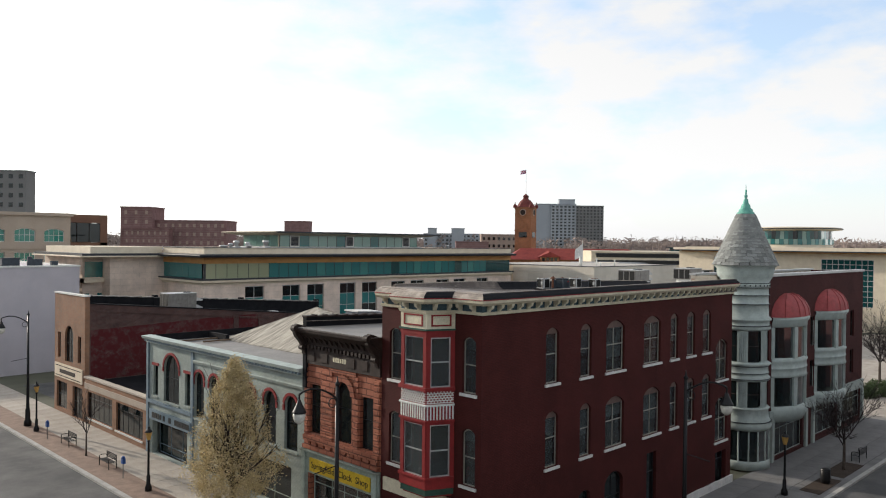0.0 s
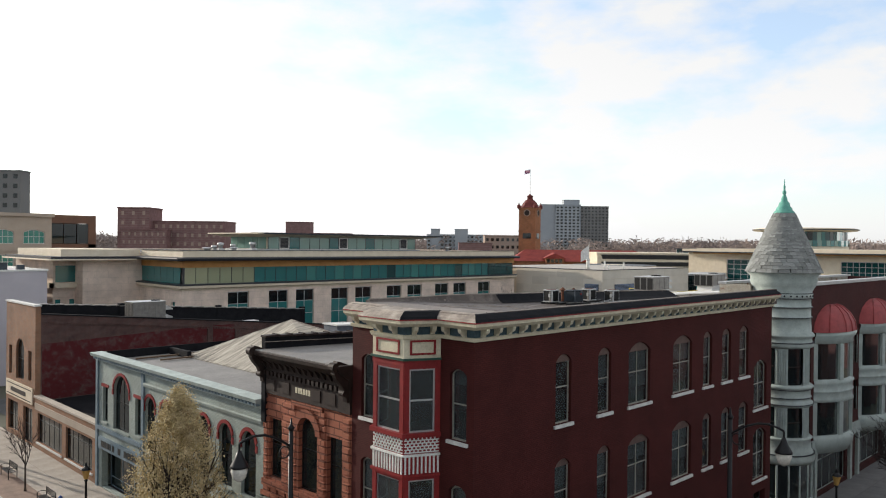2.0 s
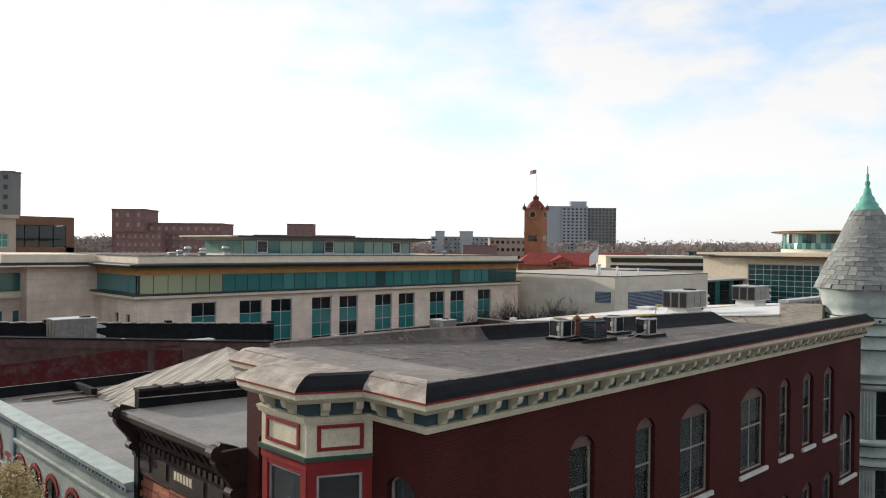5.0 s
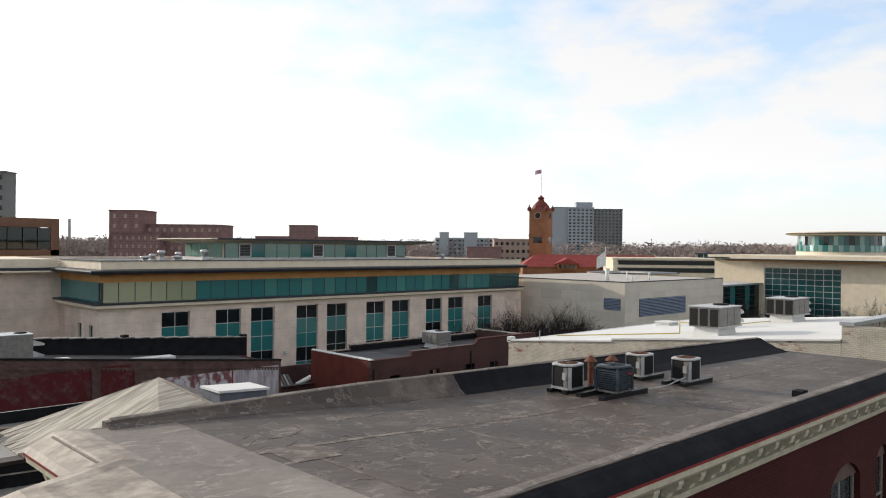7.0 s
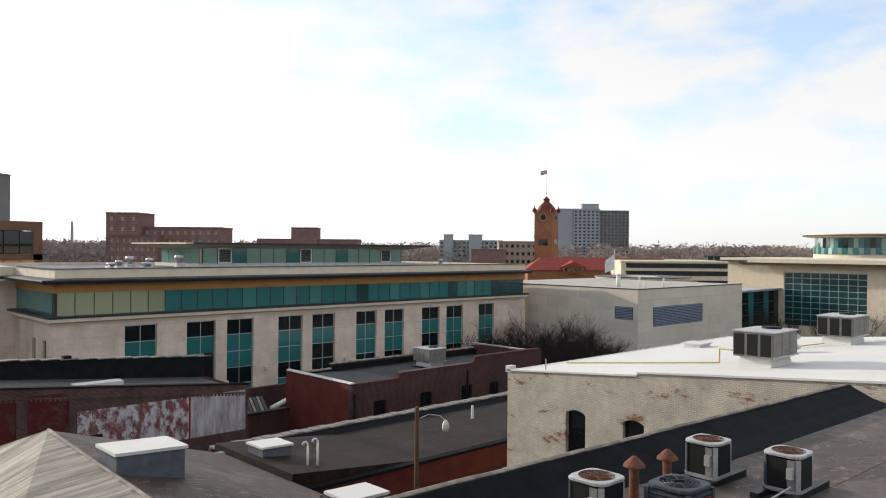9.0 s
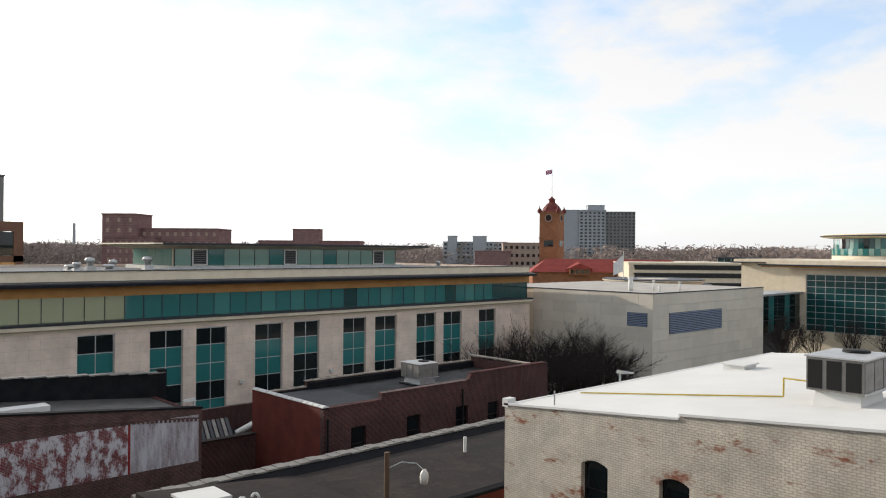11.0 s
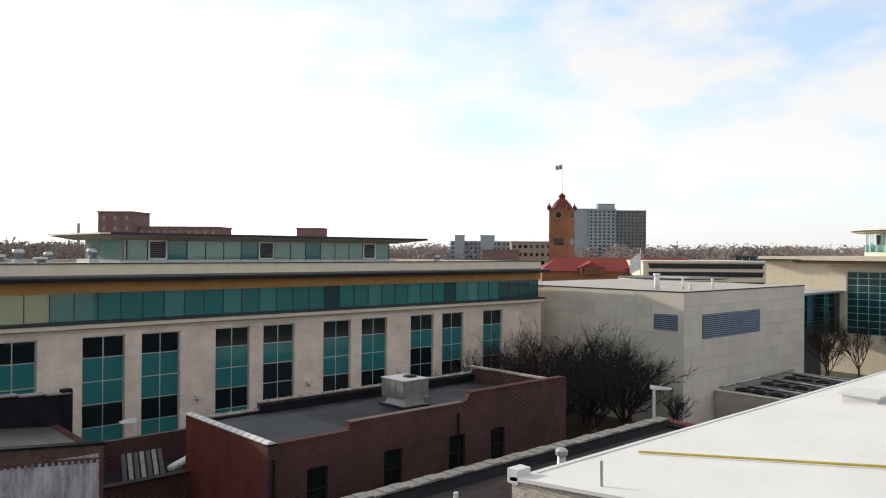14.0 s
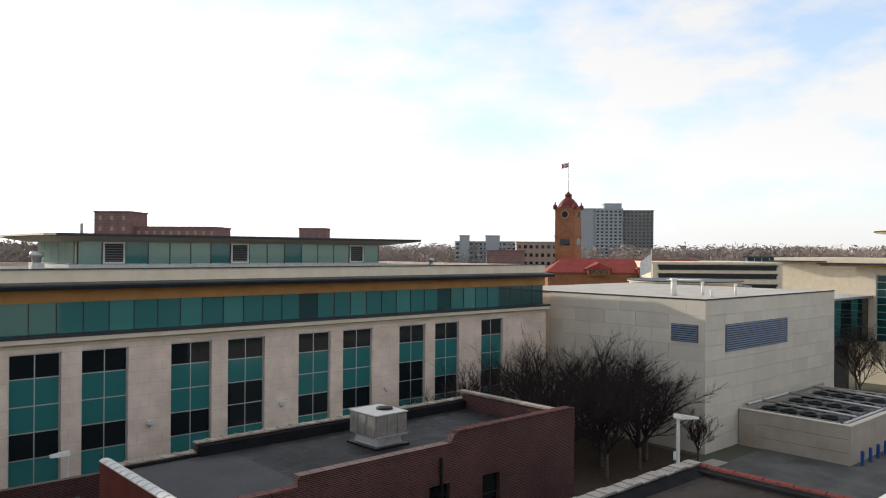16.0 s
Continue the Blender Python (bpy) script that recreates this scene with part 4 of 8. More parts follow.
G0, G1 = 32.92, 39.7
g_op = [(38.15, 39.23, 5.45, 8.25, 0), (35.35, 36.78, 5.4, 8.75, 0.7), (33.55, 34.62, 5.4, 8.2, 0), (33.5, 39.1, 0.2, 3.2, 0)]
part("wall_west", wall(bmesh.new(), fW, G0, G1, 0, 9.4, 0.4, g_op), M_SAND, sand)
for a, b, z0, z1, r in g_op[:3]:
    window(fW, sand, a, b, z0, z1, r, M_BLACK, G_TEALD, (), (0.55,), depth=0.2)
window(fW, sand, 33.5, 39.1, 0.2, 3.2, 0, M_MINT, G_WIN, (0.3, 0.5, 0.7), (0.2, 0.8), depth=0.3, name="shop_window")
rng = random.Random(4)
for a, b in ((32.95, 33.5), (34.68, 35.2), (36.95, 38.1), (39.3, 39.68)):
    z = 5.0
    while z < 9.0:
        h = 0.3
        o = 0.05 + 0.05 * rng.random()
        c = bmesh.new()
        prism(c, [fW.p(u, 0.02, zz) for u, zz in ((a + 0.02, z), (b - 0.02, z), (b - 0.02, z + h - 0.03), (a + 0.02, z + h - 0.03))], [fW.p(u, -o, zz) for u, zz in ((a + 0.06, z + 0.04), (b - 0.06, z + 0.03 + 0.03 * rng.random()), (b - 0.06, z + h - 0.07), (a + 0.06, z + h - 0.06))])
        part("rusticated_block", c, M_SAND, sand)
        z += h
bm = bmesh.new()
pi, po = arc(35.35, 36.78, 8.76, 0.71), arc(35.0, 37.13, 9.12, 1.06)
for k in range(len(pi) - 1):
    fW.poly(bm, [pi[k], pi[k + 1], po[k + 1], po[k]], -0.12, 0.05)
part("arch_ring", bm, M_SAND, sand, "carved sandstone arch", weld=True)
part("string_course", fW.box(bmesh.new(), 33.0, 39.65, -0.15, 0.02, 5.0, 5.3), M_SAND, sand)
part("string_course", fW.box(bmesh.new(), 33.0, 39.65, -0.2, 0.02, 4.55, 4.75), M_SAND, sand)
part("arch_label", fW.box(bmesh.new(), 34.9, 37.25, -0.1, 0.02, 9.16, 9.36), M_SAND, sand)
for i in range(10):
    part("carved_panel", fW.box(bmesh.new(), 33.1 + i * 0.66, 33.6 + i * 0.66, -0.12, 0.02, 4.78, 4.98), M_SAND, sand)
for i in range(20):
    part("corbel", fW.box(bmesh.new(), 33.05 + i * 0.33, 33.23 + i * 0.33, -0.22, -0.1, 10.28, 10.48), M_BROWNCORN, sand)
for u in (33.9, 35.0, 37.4, 38.6):
    part("frieze_panel", fW.box(bmesh.new(), u, u + 0.7, -0.135, -0.1, 9.6, 10.1), M_BROWNCORN, sand)
bm = fW.box(bmesh.new(), G0, G1, -0.12, 0.1, 3.2, 4.5)
for u in (33.0, 39.3):
    fW.box(bm, u, u + 0.35, -0.25, 0.0, 0.15, 4.5)
fW.prof(bm, G0, G1, [(-0.1, 4.5), (-0.35, 4.5), (-0.3, 4.4), (-0.1, 4.3)])
part("shopfront", bm, M_MINT, sand, "grey green painted shopfront fascia")
sign = part("sign_board", fW.box(bmesh.new(), 33.55, 38.9, -0.2, -0.12, 3.35, 4.1), M_YELLOW, sand, "yellow sign board with black lettering")
tx = bpy.data.curves.new("sign_text", "FONT")
tx.body, tx.size, tx.align_x, tx.align_y, tx.extrude = "Springfield  Clock  Shop", 0.52, "CENTER", "CENTER", 0.006
tx.materials.append(M_INK)
to = new("sign_text", tx)
to.parent = sign
to.matrix_basis = Matrix.Translation(-ORIGIN[sign]) @ Matrix.Translation((25.25 - 0.21, 36.2, 3.72)) @ Matrix(((0, 0, -1, 0), (-1, 0, 0, 0), (0, 1, 0, 0), (0, 0, 0, 1)))
# dark tin cornice
bm = fW.box(bmesh.new(), G0, G1, -0.1, 0.3, 9.4, 10.5)
fW.prof(bm, G0 - 0.05, G1 + 0.15, [(0.3, 10.5), (-0.12, 10.5), (-0.16, 10.85), (-0.4, 11.0), (-0.62, 11.2), (-0.75, 11.26), (-0.78, 11.42), (-0.7, 11.46), (0.3, 11.46)])
part("cornice", bm, M_BROWNCORN, sand, "dark brown pressed tin cornice")
for i in range(14):
    u = G0 + 0.3 + i * 0.47
    bm = fW.prof(bmesh.new(), u - 0.08, u + 0.08, [(-0.1, 10.62), (-0.2, 10.66), (-0.36, 10.9), (-0.42, 11.0), (-0.3, 11.0), (-0.12, 10.86)])
    part("bracket", bm, M_BROWNCORN, sand)
for u in (G0 + 0.2, G1 - 0.12):
    bm = fW.prof(bmesh.new(), u - 0.14, u + 0.14, [(-0.1, 9.9), (-0.2, 9.92), (-0.28, 10.25), (-0.45, 10.6), (-0.75, 10.95), (-0.86, 11.15), (-0.84, 11.5), (-0.7, 11.68), (-0.5, 11.62), (-0.1, 11.46)])
    for z_, r_ in ((11.42, 0.2), (10.3, 0.13)):
        d_ = -0.8 if z_ > 11 else -0.32
        tube(bm, fW.p(u - 0.17, d_, z_), fW.p(u + 0.17, d_, z_), r_, r_, 12)
    part("end_scroll", bm, M_BROWNCORN, sand, "scrolled end bracket")
for i in range(8):
    part("name_bar", fW.box(bmesh.new(), 35.35 + i * 0.2, 35.49 + i * 0.2, -0.125, -0.1, 9.75, 10.0), M_CREAMP, sand, "raised pale bar")
part("roof_deck", prism(bmesh.new(), [(24.55, y, z) for y, z in ((G0, 11.462), (G1 - 0.3, 11.462), (G1 - 0.3, 11.5), (G0, 11.5))], [(37.5, y, z) for y, z in ((G0, 10.6), (G1 - 0.3, 10.6), (G1 - 0.3, 11.1), (G0, 11.1))]), M_ROOF_SUN, sand, "grey roof sheet lapped over the cornice, paled for grazing sun")
bm = prism(bmesh.new(), [(25.1, y, z) for y, z in ((G1 - 0.3, 8), (G1 + 0.02, 8), (G1 + 0.02, 12.05), (G1 - 0.3, 12.05))], [(38.0, y, z) for y, z in ((G1 - 0.3, 8), (G1 + 0.02, 8), (G1 + 0.02, 11.55), (G1 - 0.3, 11.55))])
box(bm, 37.4, 38.0, G0, G1 - 0.31, 8, 11.3)
part("side_parapet", bm, M_TAR, sand, "black tarred parapet")
part("parapet_flashing", prism(bmesh.new(), [(25.1, y, z) for y, z in ((G1 - 0.34, 11.8), (G1 - 0.302, 11.8), (G1 - 0.302, 11.83), (G1 - 0.34, 11.83))], [(37.4, y, z) for y, z in ((G1 - 0.34, 11.32), (G1 - 0.302, 11.32), (G1 - 0.302, 11.35), (G1 - 0.34, 11.35))]), M_CAP, sand, "pale flashing strip")
for i in range(17):
    x_, z_ = 25.08 + i * 0.75, 12.05 - 0.5 * i * 0.75 / 12.9
    part("coping_tile", boxes((x_, x_ + 0.66, G1 - 0.37, G1 + 0.08, z_ - 0.03, z_ + 0.06), (x_ + 0.64, x_ + 0.74, G1 - 0.39, G1 + 0.1, z_ - 0.03, z_ + 0.1)), M_BROWNCORN, sand, "dark clay coping tile")
inner_box(sand, 25.7, 37, G0 + 0.1, G1 - 0.1, 0, 10, (0.1, 4.4))

# ---- grey painted shop ----
grey = thing("grey_shop", (25.25, 39.8, 0), "two-storey pale grey painted brick shop with red arched window hoods", "building")
A0, A1 = 39.72, 60.5
a_op = [(55.3, 57.75, 4.4, 7.95, 1.0), (53.6, 54.4, 4.6, 6.9, 0), (58.7, 59.5, 4.6, 6.9, 0)]
for c in (41.07, 43.35, 45.7, 48.1, 50.2, 52.3):
    a_op.append((c - 0.68, c + 0.68, 4.0, 7.25, 0.6))
part("wall_west", wall(bmesh.new(), fW, A0, A1, 0, 8.75, 0.4, a_op + [(54.0, 59.6, 0.2, 2.75, 0), (41, 52, 0.4, 3.0, 0)]), M_GREY, grey)
for i, (a, b, z0, z1, r) in enumerate(a_op):
    window(fW, grey, a, b, z0, z1, r, M_BLACK, G_TEALD, (0.5,) if i == 0 else (), (0.5,), depth=0.18, hood=M_REDTRIM, sill=M_GREY)
window(fW, grey, 54.0, 59.6, 0.2, 2.75, 0, M_BLUEGREY, G_TEALD, (0.33, 0.66), (0.25,), depth=0.6, name="shop_window")
window(fW, grey, 41, 52, 0.4, 3.0, 0, M_MINT, G_TEALD, (0.2, 0.4, 0.6, 0.8), (0.25,), depth=0.3, name="shop_window")
part("fascia", fW.box(bmesh.new(), 53.3, 59.8, -0.18, 0.0, 2.8, 3.55), M_BLUEGREY, grey, "blue grey sign fascia with unreadable lettering")
for i, w in enumerate((0.5, 0.45, 0.45, 0.25, 0.4, 0.0, 0.45, 0.0, 0.5, 0.5, 0.5, 0.5, 0.5)):
    if w:
        part("sign_bar", fW.box(bmesh.new(), 59.3 - i * 0.46 - w * 0.8, 59.3 - i * 0.46, -0.2, -0.18, 2.98, 3.38), M_INK, grey)
part("string_course", fW.box(bmesh.new(), 53.33, 60.14, -0.14, 0.0, 4.0, 4.25), M_BLUEGREY, grey)
for u in (53.0, 60.15):
    part("pilaster", fW.box(bmesh.new(), u, u + 0.32, -0.12, 0.0, 0.15, 8.54), M_BLUEGREY, grey, "blue grey pilaster strip")
bm = fW.prof(bmesh.new(), A0, A1 + 0.1, [(0.3, 8.55), (-0.1, 8.55), (-0.14, 8.75), (-0.4, 8.85), (-0.48, 9.05), (0.3, 9.08)])
part("cornice", bm, M_TURRET, grey, "pale grey green cornice with small dentils")
for i in range(62):
    u = A0 + 0.15 + i * 0.333
    part("dentil", fW.box(bmesh.new(), u, u + 0.15, -0.34, -0.12, 8.68, 8.82), M_BLUEGREY, grey)
part("roof_deck", boxes((25.5, 36.0, A0, A1 - 0.2, 8.4, 8.55)), M_ROOF_SUN, grey, "dusty grey flat roof paled for grazing sun")
part("wall_north", boxes((25.65, 38.0, A1 - 0.35, A1, 0, 9.05), (38.0, 46.0, A1 - 0.35, A1, 0, 7.2)), M_GREY, grey, weld=True)
part("wall_east", boxes((45.65, 46.0, A0, A1 - 0.35, 0, 7.1)), M_SHED, grey)
part("parapet_lining", boxes((25.7, 40.0, A1 - 0.42, A1 - 0.352, 8.55, 9.1), (30.0, 30.3, 57.2, 60.0, 8.55, 9.0), (34.0, 34.3, 57.2, 60.0, 8.55, 9.0)), M_TAR, grey)
part("upper_string", fW.prof(bmesh.new(), A0 + 0.02, 53.0, [(0.0, 7.75), (-0.1, 7.78), (-0.16, 7.95), (-0.08, 8.02), (0.0, 8.02)]), M_GREY, grey, "moulded string band above the arched windows")
part("roof_planks", boxes((27.0, 32.0, 58.4, 58.55, 8.6, 8.7), (28.0, 34.5, 56.9, 57.05, 8.6, 8.7)), M_WOOD, grey, "weathered loose boards")
AP, RE = (35.8, 53.4, 11.1), (37.3, 40.3, 9.3)
E0, E1, E2, E3 = (30.2, 40.3, 8.56), (30.2, 58.0, 8.56), (45.95, 60.1, 7.15), (45.95, 40.3, 7.15)
bm = bmesh.new()
prism(bm, [E0, E1, AP, RE], [(p[0], p[1], p[2] - 0.14) for p in (E0, E1, AP, RE)])
roof = part("hip_roof", bm, M_SHINGLE, grey, "low hipped roof of weathered grey shingles")
bm = bmesh.new()
prism(bm, [E1, E2, AP], [(p[0], p[1], p[2] - 0.14) for p in (E1, E2, AP)])
part("rear_slope", bm, M_SHINGLE, grey)
bm = bmesh.new()
prism(bm, [AP, E2, E3, RE], [(p[0], p[1], p[2] - 0.14) for p in (AP, E2, E3, RE)])
part("membrane_slope", bm, M_MEMB, grey, "dark membrane covered roof slope")
part("gable_end", prism(bmesh.new(), [E0, RE, E3, (45.95, 40.3, 6.5), (30.2, 40.3, 6.5)], [(p[0], p[1] + 0.3, p[2] - 0.05) for p in (E0, RE, E3, (45.95, 40.3, 6.5), (30.2, 40.3, 6.5))]), M_SHED, grey)
for k in range(58):
    t0, t1 = k / 58 + 0.0012, (k + 1) / 58 - 0.0012
    up_ = Vector((-0.25, 0, 1)) * (0.012 + 0.03 * rng.random())
    q = [Vector(E0).lerp(Vector(E1), t0), Vector(E0).lerp(Vector(E1), t1), Vector(RE).lerp(Vector(AP), t1), Vector(RE).lerp(Vector(AP), t0)]
    part("shingle_strip", prism(bmesh.new(), q, [p + up_ for p in q]), M_SHINGLE, roof)
tube_bm = tube(bmesh.new(), AP, RE, 0.07, 0.07, 6)
part("ridge_cap", tube_bm, M_CAP, grey)
inner_box(grey, 25.7, 45.5, A0 + 0.1, A1 - 0.4, 0, 8, (0.1, 3.6))

# ---- low shops ----
low = thing("low_shops", (25.25, 60.6, 0), "single-storey tan brick shops with broad dark windows", "building")
l_op = [(61.3, 66.4, 0.7, 3.0, 0), (67.2, 72.6, 0.7, 3.0, 0)]
part("wall_west", wall(bmesh.new(), fW, 60.52, 73.3, 0, 4.1, 0.35, l_op), M_TAN, low, weld=True)
for a, b, z0, z1, r in l_op:
    window(fW, low, a, b, z0, z1, 0, M_BLACK, G_TEALD, (0.2, 0.4, 0.6, 0.8), (0.75,), depth=0.15, sill=M_SILL)
part("coping", fW.box(bmesh.new(), 60.52, 73.3, -0.1, 0.45, 4.1, 4.25), M_YARDSTONE, low)
part("fascia_band", fW.box(bmesh.new(), 60.6, 73.2, -0.05, 0.0, 3.2, 3.7), M_BEIGE, low)
part("roof_deck", boxes((25.6, 46, 60.52, 73.25, 3.6, 3.75)), M_TAR, low, "black flat roof")
part("wall_east", boxes((46, 46.35, 63.2, 73.25, 0, 4.2)), M_SHED, low)
inner_box(low, 25.7, 45.9, 60.6, 73.2, 0, 3.5, (0.1,))

# ---- tall brick shop with the painted side wall ----
tall = thing("painted_wall_shop", (25.25, 73.4, 0), "long old brick shop with flaking red and white painted side wall", "building")
T0, T1 = 73.3, 80.9
t_op = [(76.1, 78.2, 5.0, 8.4, 0.9), (74.2, 75.0, 5.2, 7.6, 0), (79.3, 80.1, 5.2, 7.6, 0), (73.9, 76.2, 0.2, 3.0, 0), (77.6, 80.3, 0.5, 3.0, 0)]
part("wall_west", wall(bmesh.new(), fW, T0, T1, 0, 11.25, 0.4, t_op), M_TAN, tall)
for i, (a, b, z0, z1, r) in enumerate(t_op):
    window(fW, tall, a, b, z0, z1, r, M_BLACK, G_TEALD, (0.5,) if i in (0, 3, 4) else (), (0.5,), depth=0.18, name="window" if i < 3 else "shop_window")
part("coping", fW.box(bmesh.new(), T0 - 0.05, T1 + 0.05, -0.08, 0.45, 11.25, 11.38), M_SILL, tall)
part("sign_panel", fW.box(bmesh.new(), 73.7, 80.6, -0.1, 0.0, 3.4, 4.7), M_CREAM, tall, "cream sign panel with a dark border")
part("sign_border", boxes((25.13, 25.15, 74.0, 80.3, 3.55, 3.62), (25.13, 25.15, 74.0, 80.3, 4.45, 4.52), (25.13, 25.15, 75.3, 79.2, 3.85, 4.2)), M_BROWNCORN, tall, "brown sign bars")
fT = Face("S", T0)


def side_top(x):
    return 10.6 - (x - 25.6) * (10.6 - 7.85) / (54.6 - 25.6)


part("side_wall", fT.poly(bmesh.new(), [(25.65, 0), (54.6, 0), (54.6, side_top(54.6)), (25.65, side_top(25.65))], 0, 0.35), M_OLDBRICK, tall, "old sooty brown brick side wall")
part("paint_field", fT.poly(bmesh.new(), [(25.75, 3.8), (39.9, 3.8), (39.9, 8.75), (25.75, 8.25)], -0.006, 0.002), M_MURAL, tall, "flaking dark red painted field")
part("paint_field", fT.poly(bmesh.new(), [(40.5, 3.8), (43.0, 3.8), (43.0, 7.5), (42.7, 8.75), (40.5, 8.75)], -0.006, 0.002), M_MURAL, tall, "flaking dark red painted field")
part("paint_field", fT.poly(bmesh.new(), [(43.0, 4.75), (50.25, 4.75), (50.25, 7.5), (43.0, 7.5)], -0.006, 0.002), M_FLAKE, tall, "flaking white over red painted field")
part("paint_field", fT.poly(bmesh.new(), [(50.38, 4.75), (54.4, 4.75), (54.4, 7.52), (50.38, 7.52)], -0.006, 0.002), M_FLAKE2, tall, "streaked white painted field")
part("paint_line", fT.box(bmesh.new(), 50.25, 50.38, -0.006, 0.002, 4.75, 7.52), M_REDTRIM, tall, "red painted dividing line")
for u in (39.9, 42.75):
    part("wall_pier", fT.box(bmesh.new(), u, u + 0.45, -0.1, 0.0, 0, side_top(u + 0.4) - 0.7), M_OLDBRICK, tall, "brick pier")
bm = fT.poly(bmesh.new(), [(25.65, side_top(25.65)), (54.65, side_top(54.65)), (54.65, side_top(54.65) + 0.1), (25.65, side_top(25.65) + 0.1)], -0.06, 0.45)
part("side_coping", bm, M_TAR, tall)
bm = bmesh.new()
for k in range(110):
    x = 25.8 + k * 0.26
    fT.box(bm, x, x + 0.13, -0.05, 0.0, side_top(x) - 0.75, side_top(x) - 0.6)
    if x > 42.5:
        fT.box(bm, x, x + 0.12, -0.04, 0.0, 4.3, 4.55)
fT.poly(bm, [(25.7, side_top(25.7) - 0.6), (54.5, side_top(54.5) - 0.6), (54.5, side_top(54.5) - 0.52), (25.7, side_top(25.7) - 0.52)], -0.045, 0.0)
tagged(part("corbel_course", bm, M_OLDBRICK, tall), kind="stuff")
bm = bmesh.new()
prism(bm, [(25.65, T0 + 0.35, 10.1), (54.6, T0 + 0.35, 7.4), (54.6, 80.2, 7.4), (25.65, 80.2, 10.1)], [(25.65, T0 + 0.35, 10.22), (54.6, T0 + 0.35, 7.52), (54.6, 80.2, 7.52), (25.65, 80.2, 10.22)])
part("roof_deck", bm, M_MEMB2, tall, "grey sloping roof")
bm = bmesh.new()
fNn = Face("S", 80.0)
for xa, xb in ((25.65, 35), (35, 45), (45, 55.3)):
    za, zb = 11.0 - (xa - 25.6) * 0.066, 11.0 - (xb - 25.6) * 0.066
    part("north_parapet", fNn.poly(bmesh.new(), [(xa, 0), (xb, 0), (xb, zb), (xa, za)], 0, 0.4), M_TAR, tall, "black tarred stepped parapet")
    part("parapet_pier", fNn.box(bmesh.new(), xb - 0.5, xb, -0.05, 0.45, 6, zb + 0.28), M_TAR, tall)
for k in range(24):
    xa = 26 + k * 1.22
    part("coping_tile", boxes((xa, xa + 1.15, 79.9, 80.5, 11.0 - (xa - 25.6) * 0.066 - 0.02, 11.0 - (xa - 25.6) * 0.066 + 0.05)), M_ACGREY, tall)
part("wall_east", boxes((54.25, 54.6, T0 + 0.35, 80, 0, 7.6)), M_SHED, tall)
part("roof_hatch", boxes((44, 47, 76, 77, 8.3, 8.62)), M_WHITEROOF, tall, "pale roof hatch cover")
part("roof_hatch", boxes((38.0, 39.2, 75.2, 76.0, 8.9, 9.25)), M_WHITEROOF, tall, "pale roof hatch cover")

# ---- low building by the alley ----
alley_b = thing("alley_building", (46, 53.6, 0), "long single-storey red brick back building with a flat dark roof", "building")
part("wall_south", wall(bmesh.new(), Face("S", 53.6), 46.2, 82, -1.7, 6.65, 0.35, ()), M_SHEDP, alley_b, "red painted brick alley wall")
part("wall_north", boxes((46.2, 82, 62.05, 62.4, -1.7, 6.95)), M_SHED, alley_b)
part("wall_west", boxes((46.2, 46.55, 53.95, 62.05, 0, 6.65)), M_SHED, alley_b)
part("wall_east", boxes((81.65, 82, 53.95, 62.05, -1.7, 6.9)), M_SHED, alley_b)
part("roof_deck", boxes((46.2, 81.65, 53.95, 62.05, 6.5, 6.7)), M_ALLEYROOF, alley_b, "dark brown weathered roof")
part("south_edge", boxes((46.2, 82, 53.5, 53.95, 6.65, 6.79)), M_TAR, alley_b)
bm = bmesh.new()
for k in range(59):
    x = 46.3 + k * 0.605
    box(bm, x, x + 0.55, 61.8 + 0.02 * (k % 3), 62.5, 6.95, 7.02 + 0.02 * ((k * 7) % 3))
tagged(part("rear_coping", bm, M_ACGREY, alley_b, "grey metal coping along the rear parapet"), kind="stuff")
part("north_cant", prism(bmesh.new(), [(46.6, y, z) for y, z in ((62.04, 6.95), (61.7, 6.9), (61.2, 6.705), (62.04, 6.705))], [(81.6, y, z) for y, z in ((62.04, 6.95), (61.7, 6.9), (61.2, 6.705), (62.04, 6.705))]), M_TAR, alley_b)
for k in range(12):
    y = 54.2 + k * 0.66
    sec = [(81.68, 6.9), (82.02, 6.9), (82.02, 6.94), (81.92, 7.0 + 0.015 * (k % 2)), (81.78, 7.0 + 0.015 * (k % 2)), (81.68, 6.94)]
    part("coping_tile", prism(bmesh.new(), [(x, y, z) for x, z in sec], [(x, y + 0.63, z) for x, z in sec]), M_TILED, alley_b, "red clay coping tile")
part("east_flashing", boxes((81.1, 81.66, 54.0, 61.6, 6.702, 6.86)), M_TAR, alley_b)
part("wall_rails", boxes((47, 80, 53.5, 53.58, 5.3, 5.42), (47, 80, 53.5, 53.58, 3.9, 4.0)), M_SHED, alley_b)

# ---- brick shed before the library ----
shed = thing("brick_shed", (60, 68.5, 0), "two-storey dark red brick back building with stepped parapet", "building")
SX0, SX1, SY0, SY1 = 60.0, 81.0, 68.5, 77.0
fs = Face("S", SY0)
s_op = [(62.05, 63.2, 4.25, 6.4, 0.03), (66.55, 67.75, 4.4, 6.47, 0.03), (71.0, 72.2, 4.5, 6.5, 0.03), (74.25, 75.4, 4.5, 6.4, 0.03)]
part("wall_south", wall(bmesh.new(), fs, SX0, SX1, -1.7, 7.75, 0.35, s_op), M_SHED, shed)
part("upper_wall", fs.box(bmesh.new(), 64.4, SX1, 0, 0.35, 7.75, 8.15), M_SHED, shed)
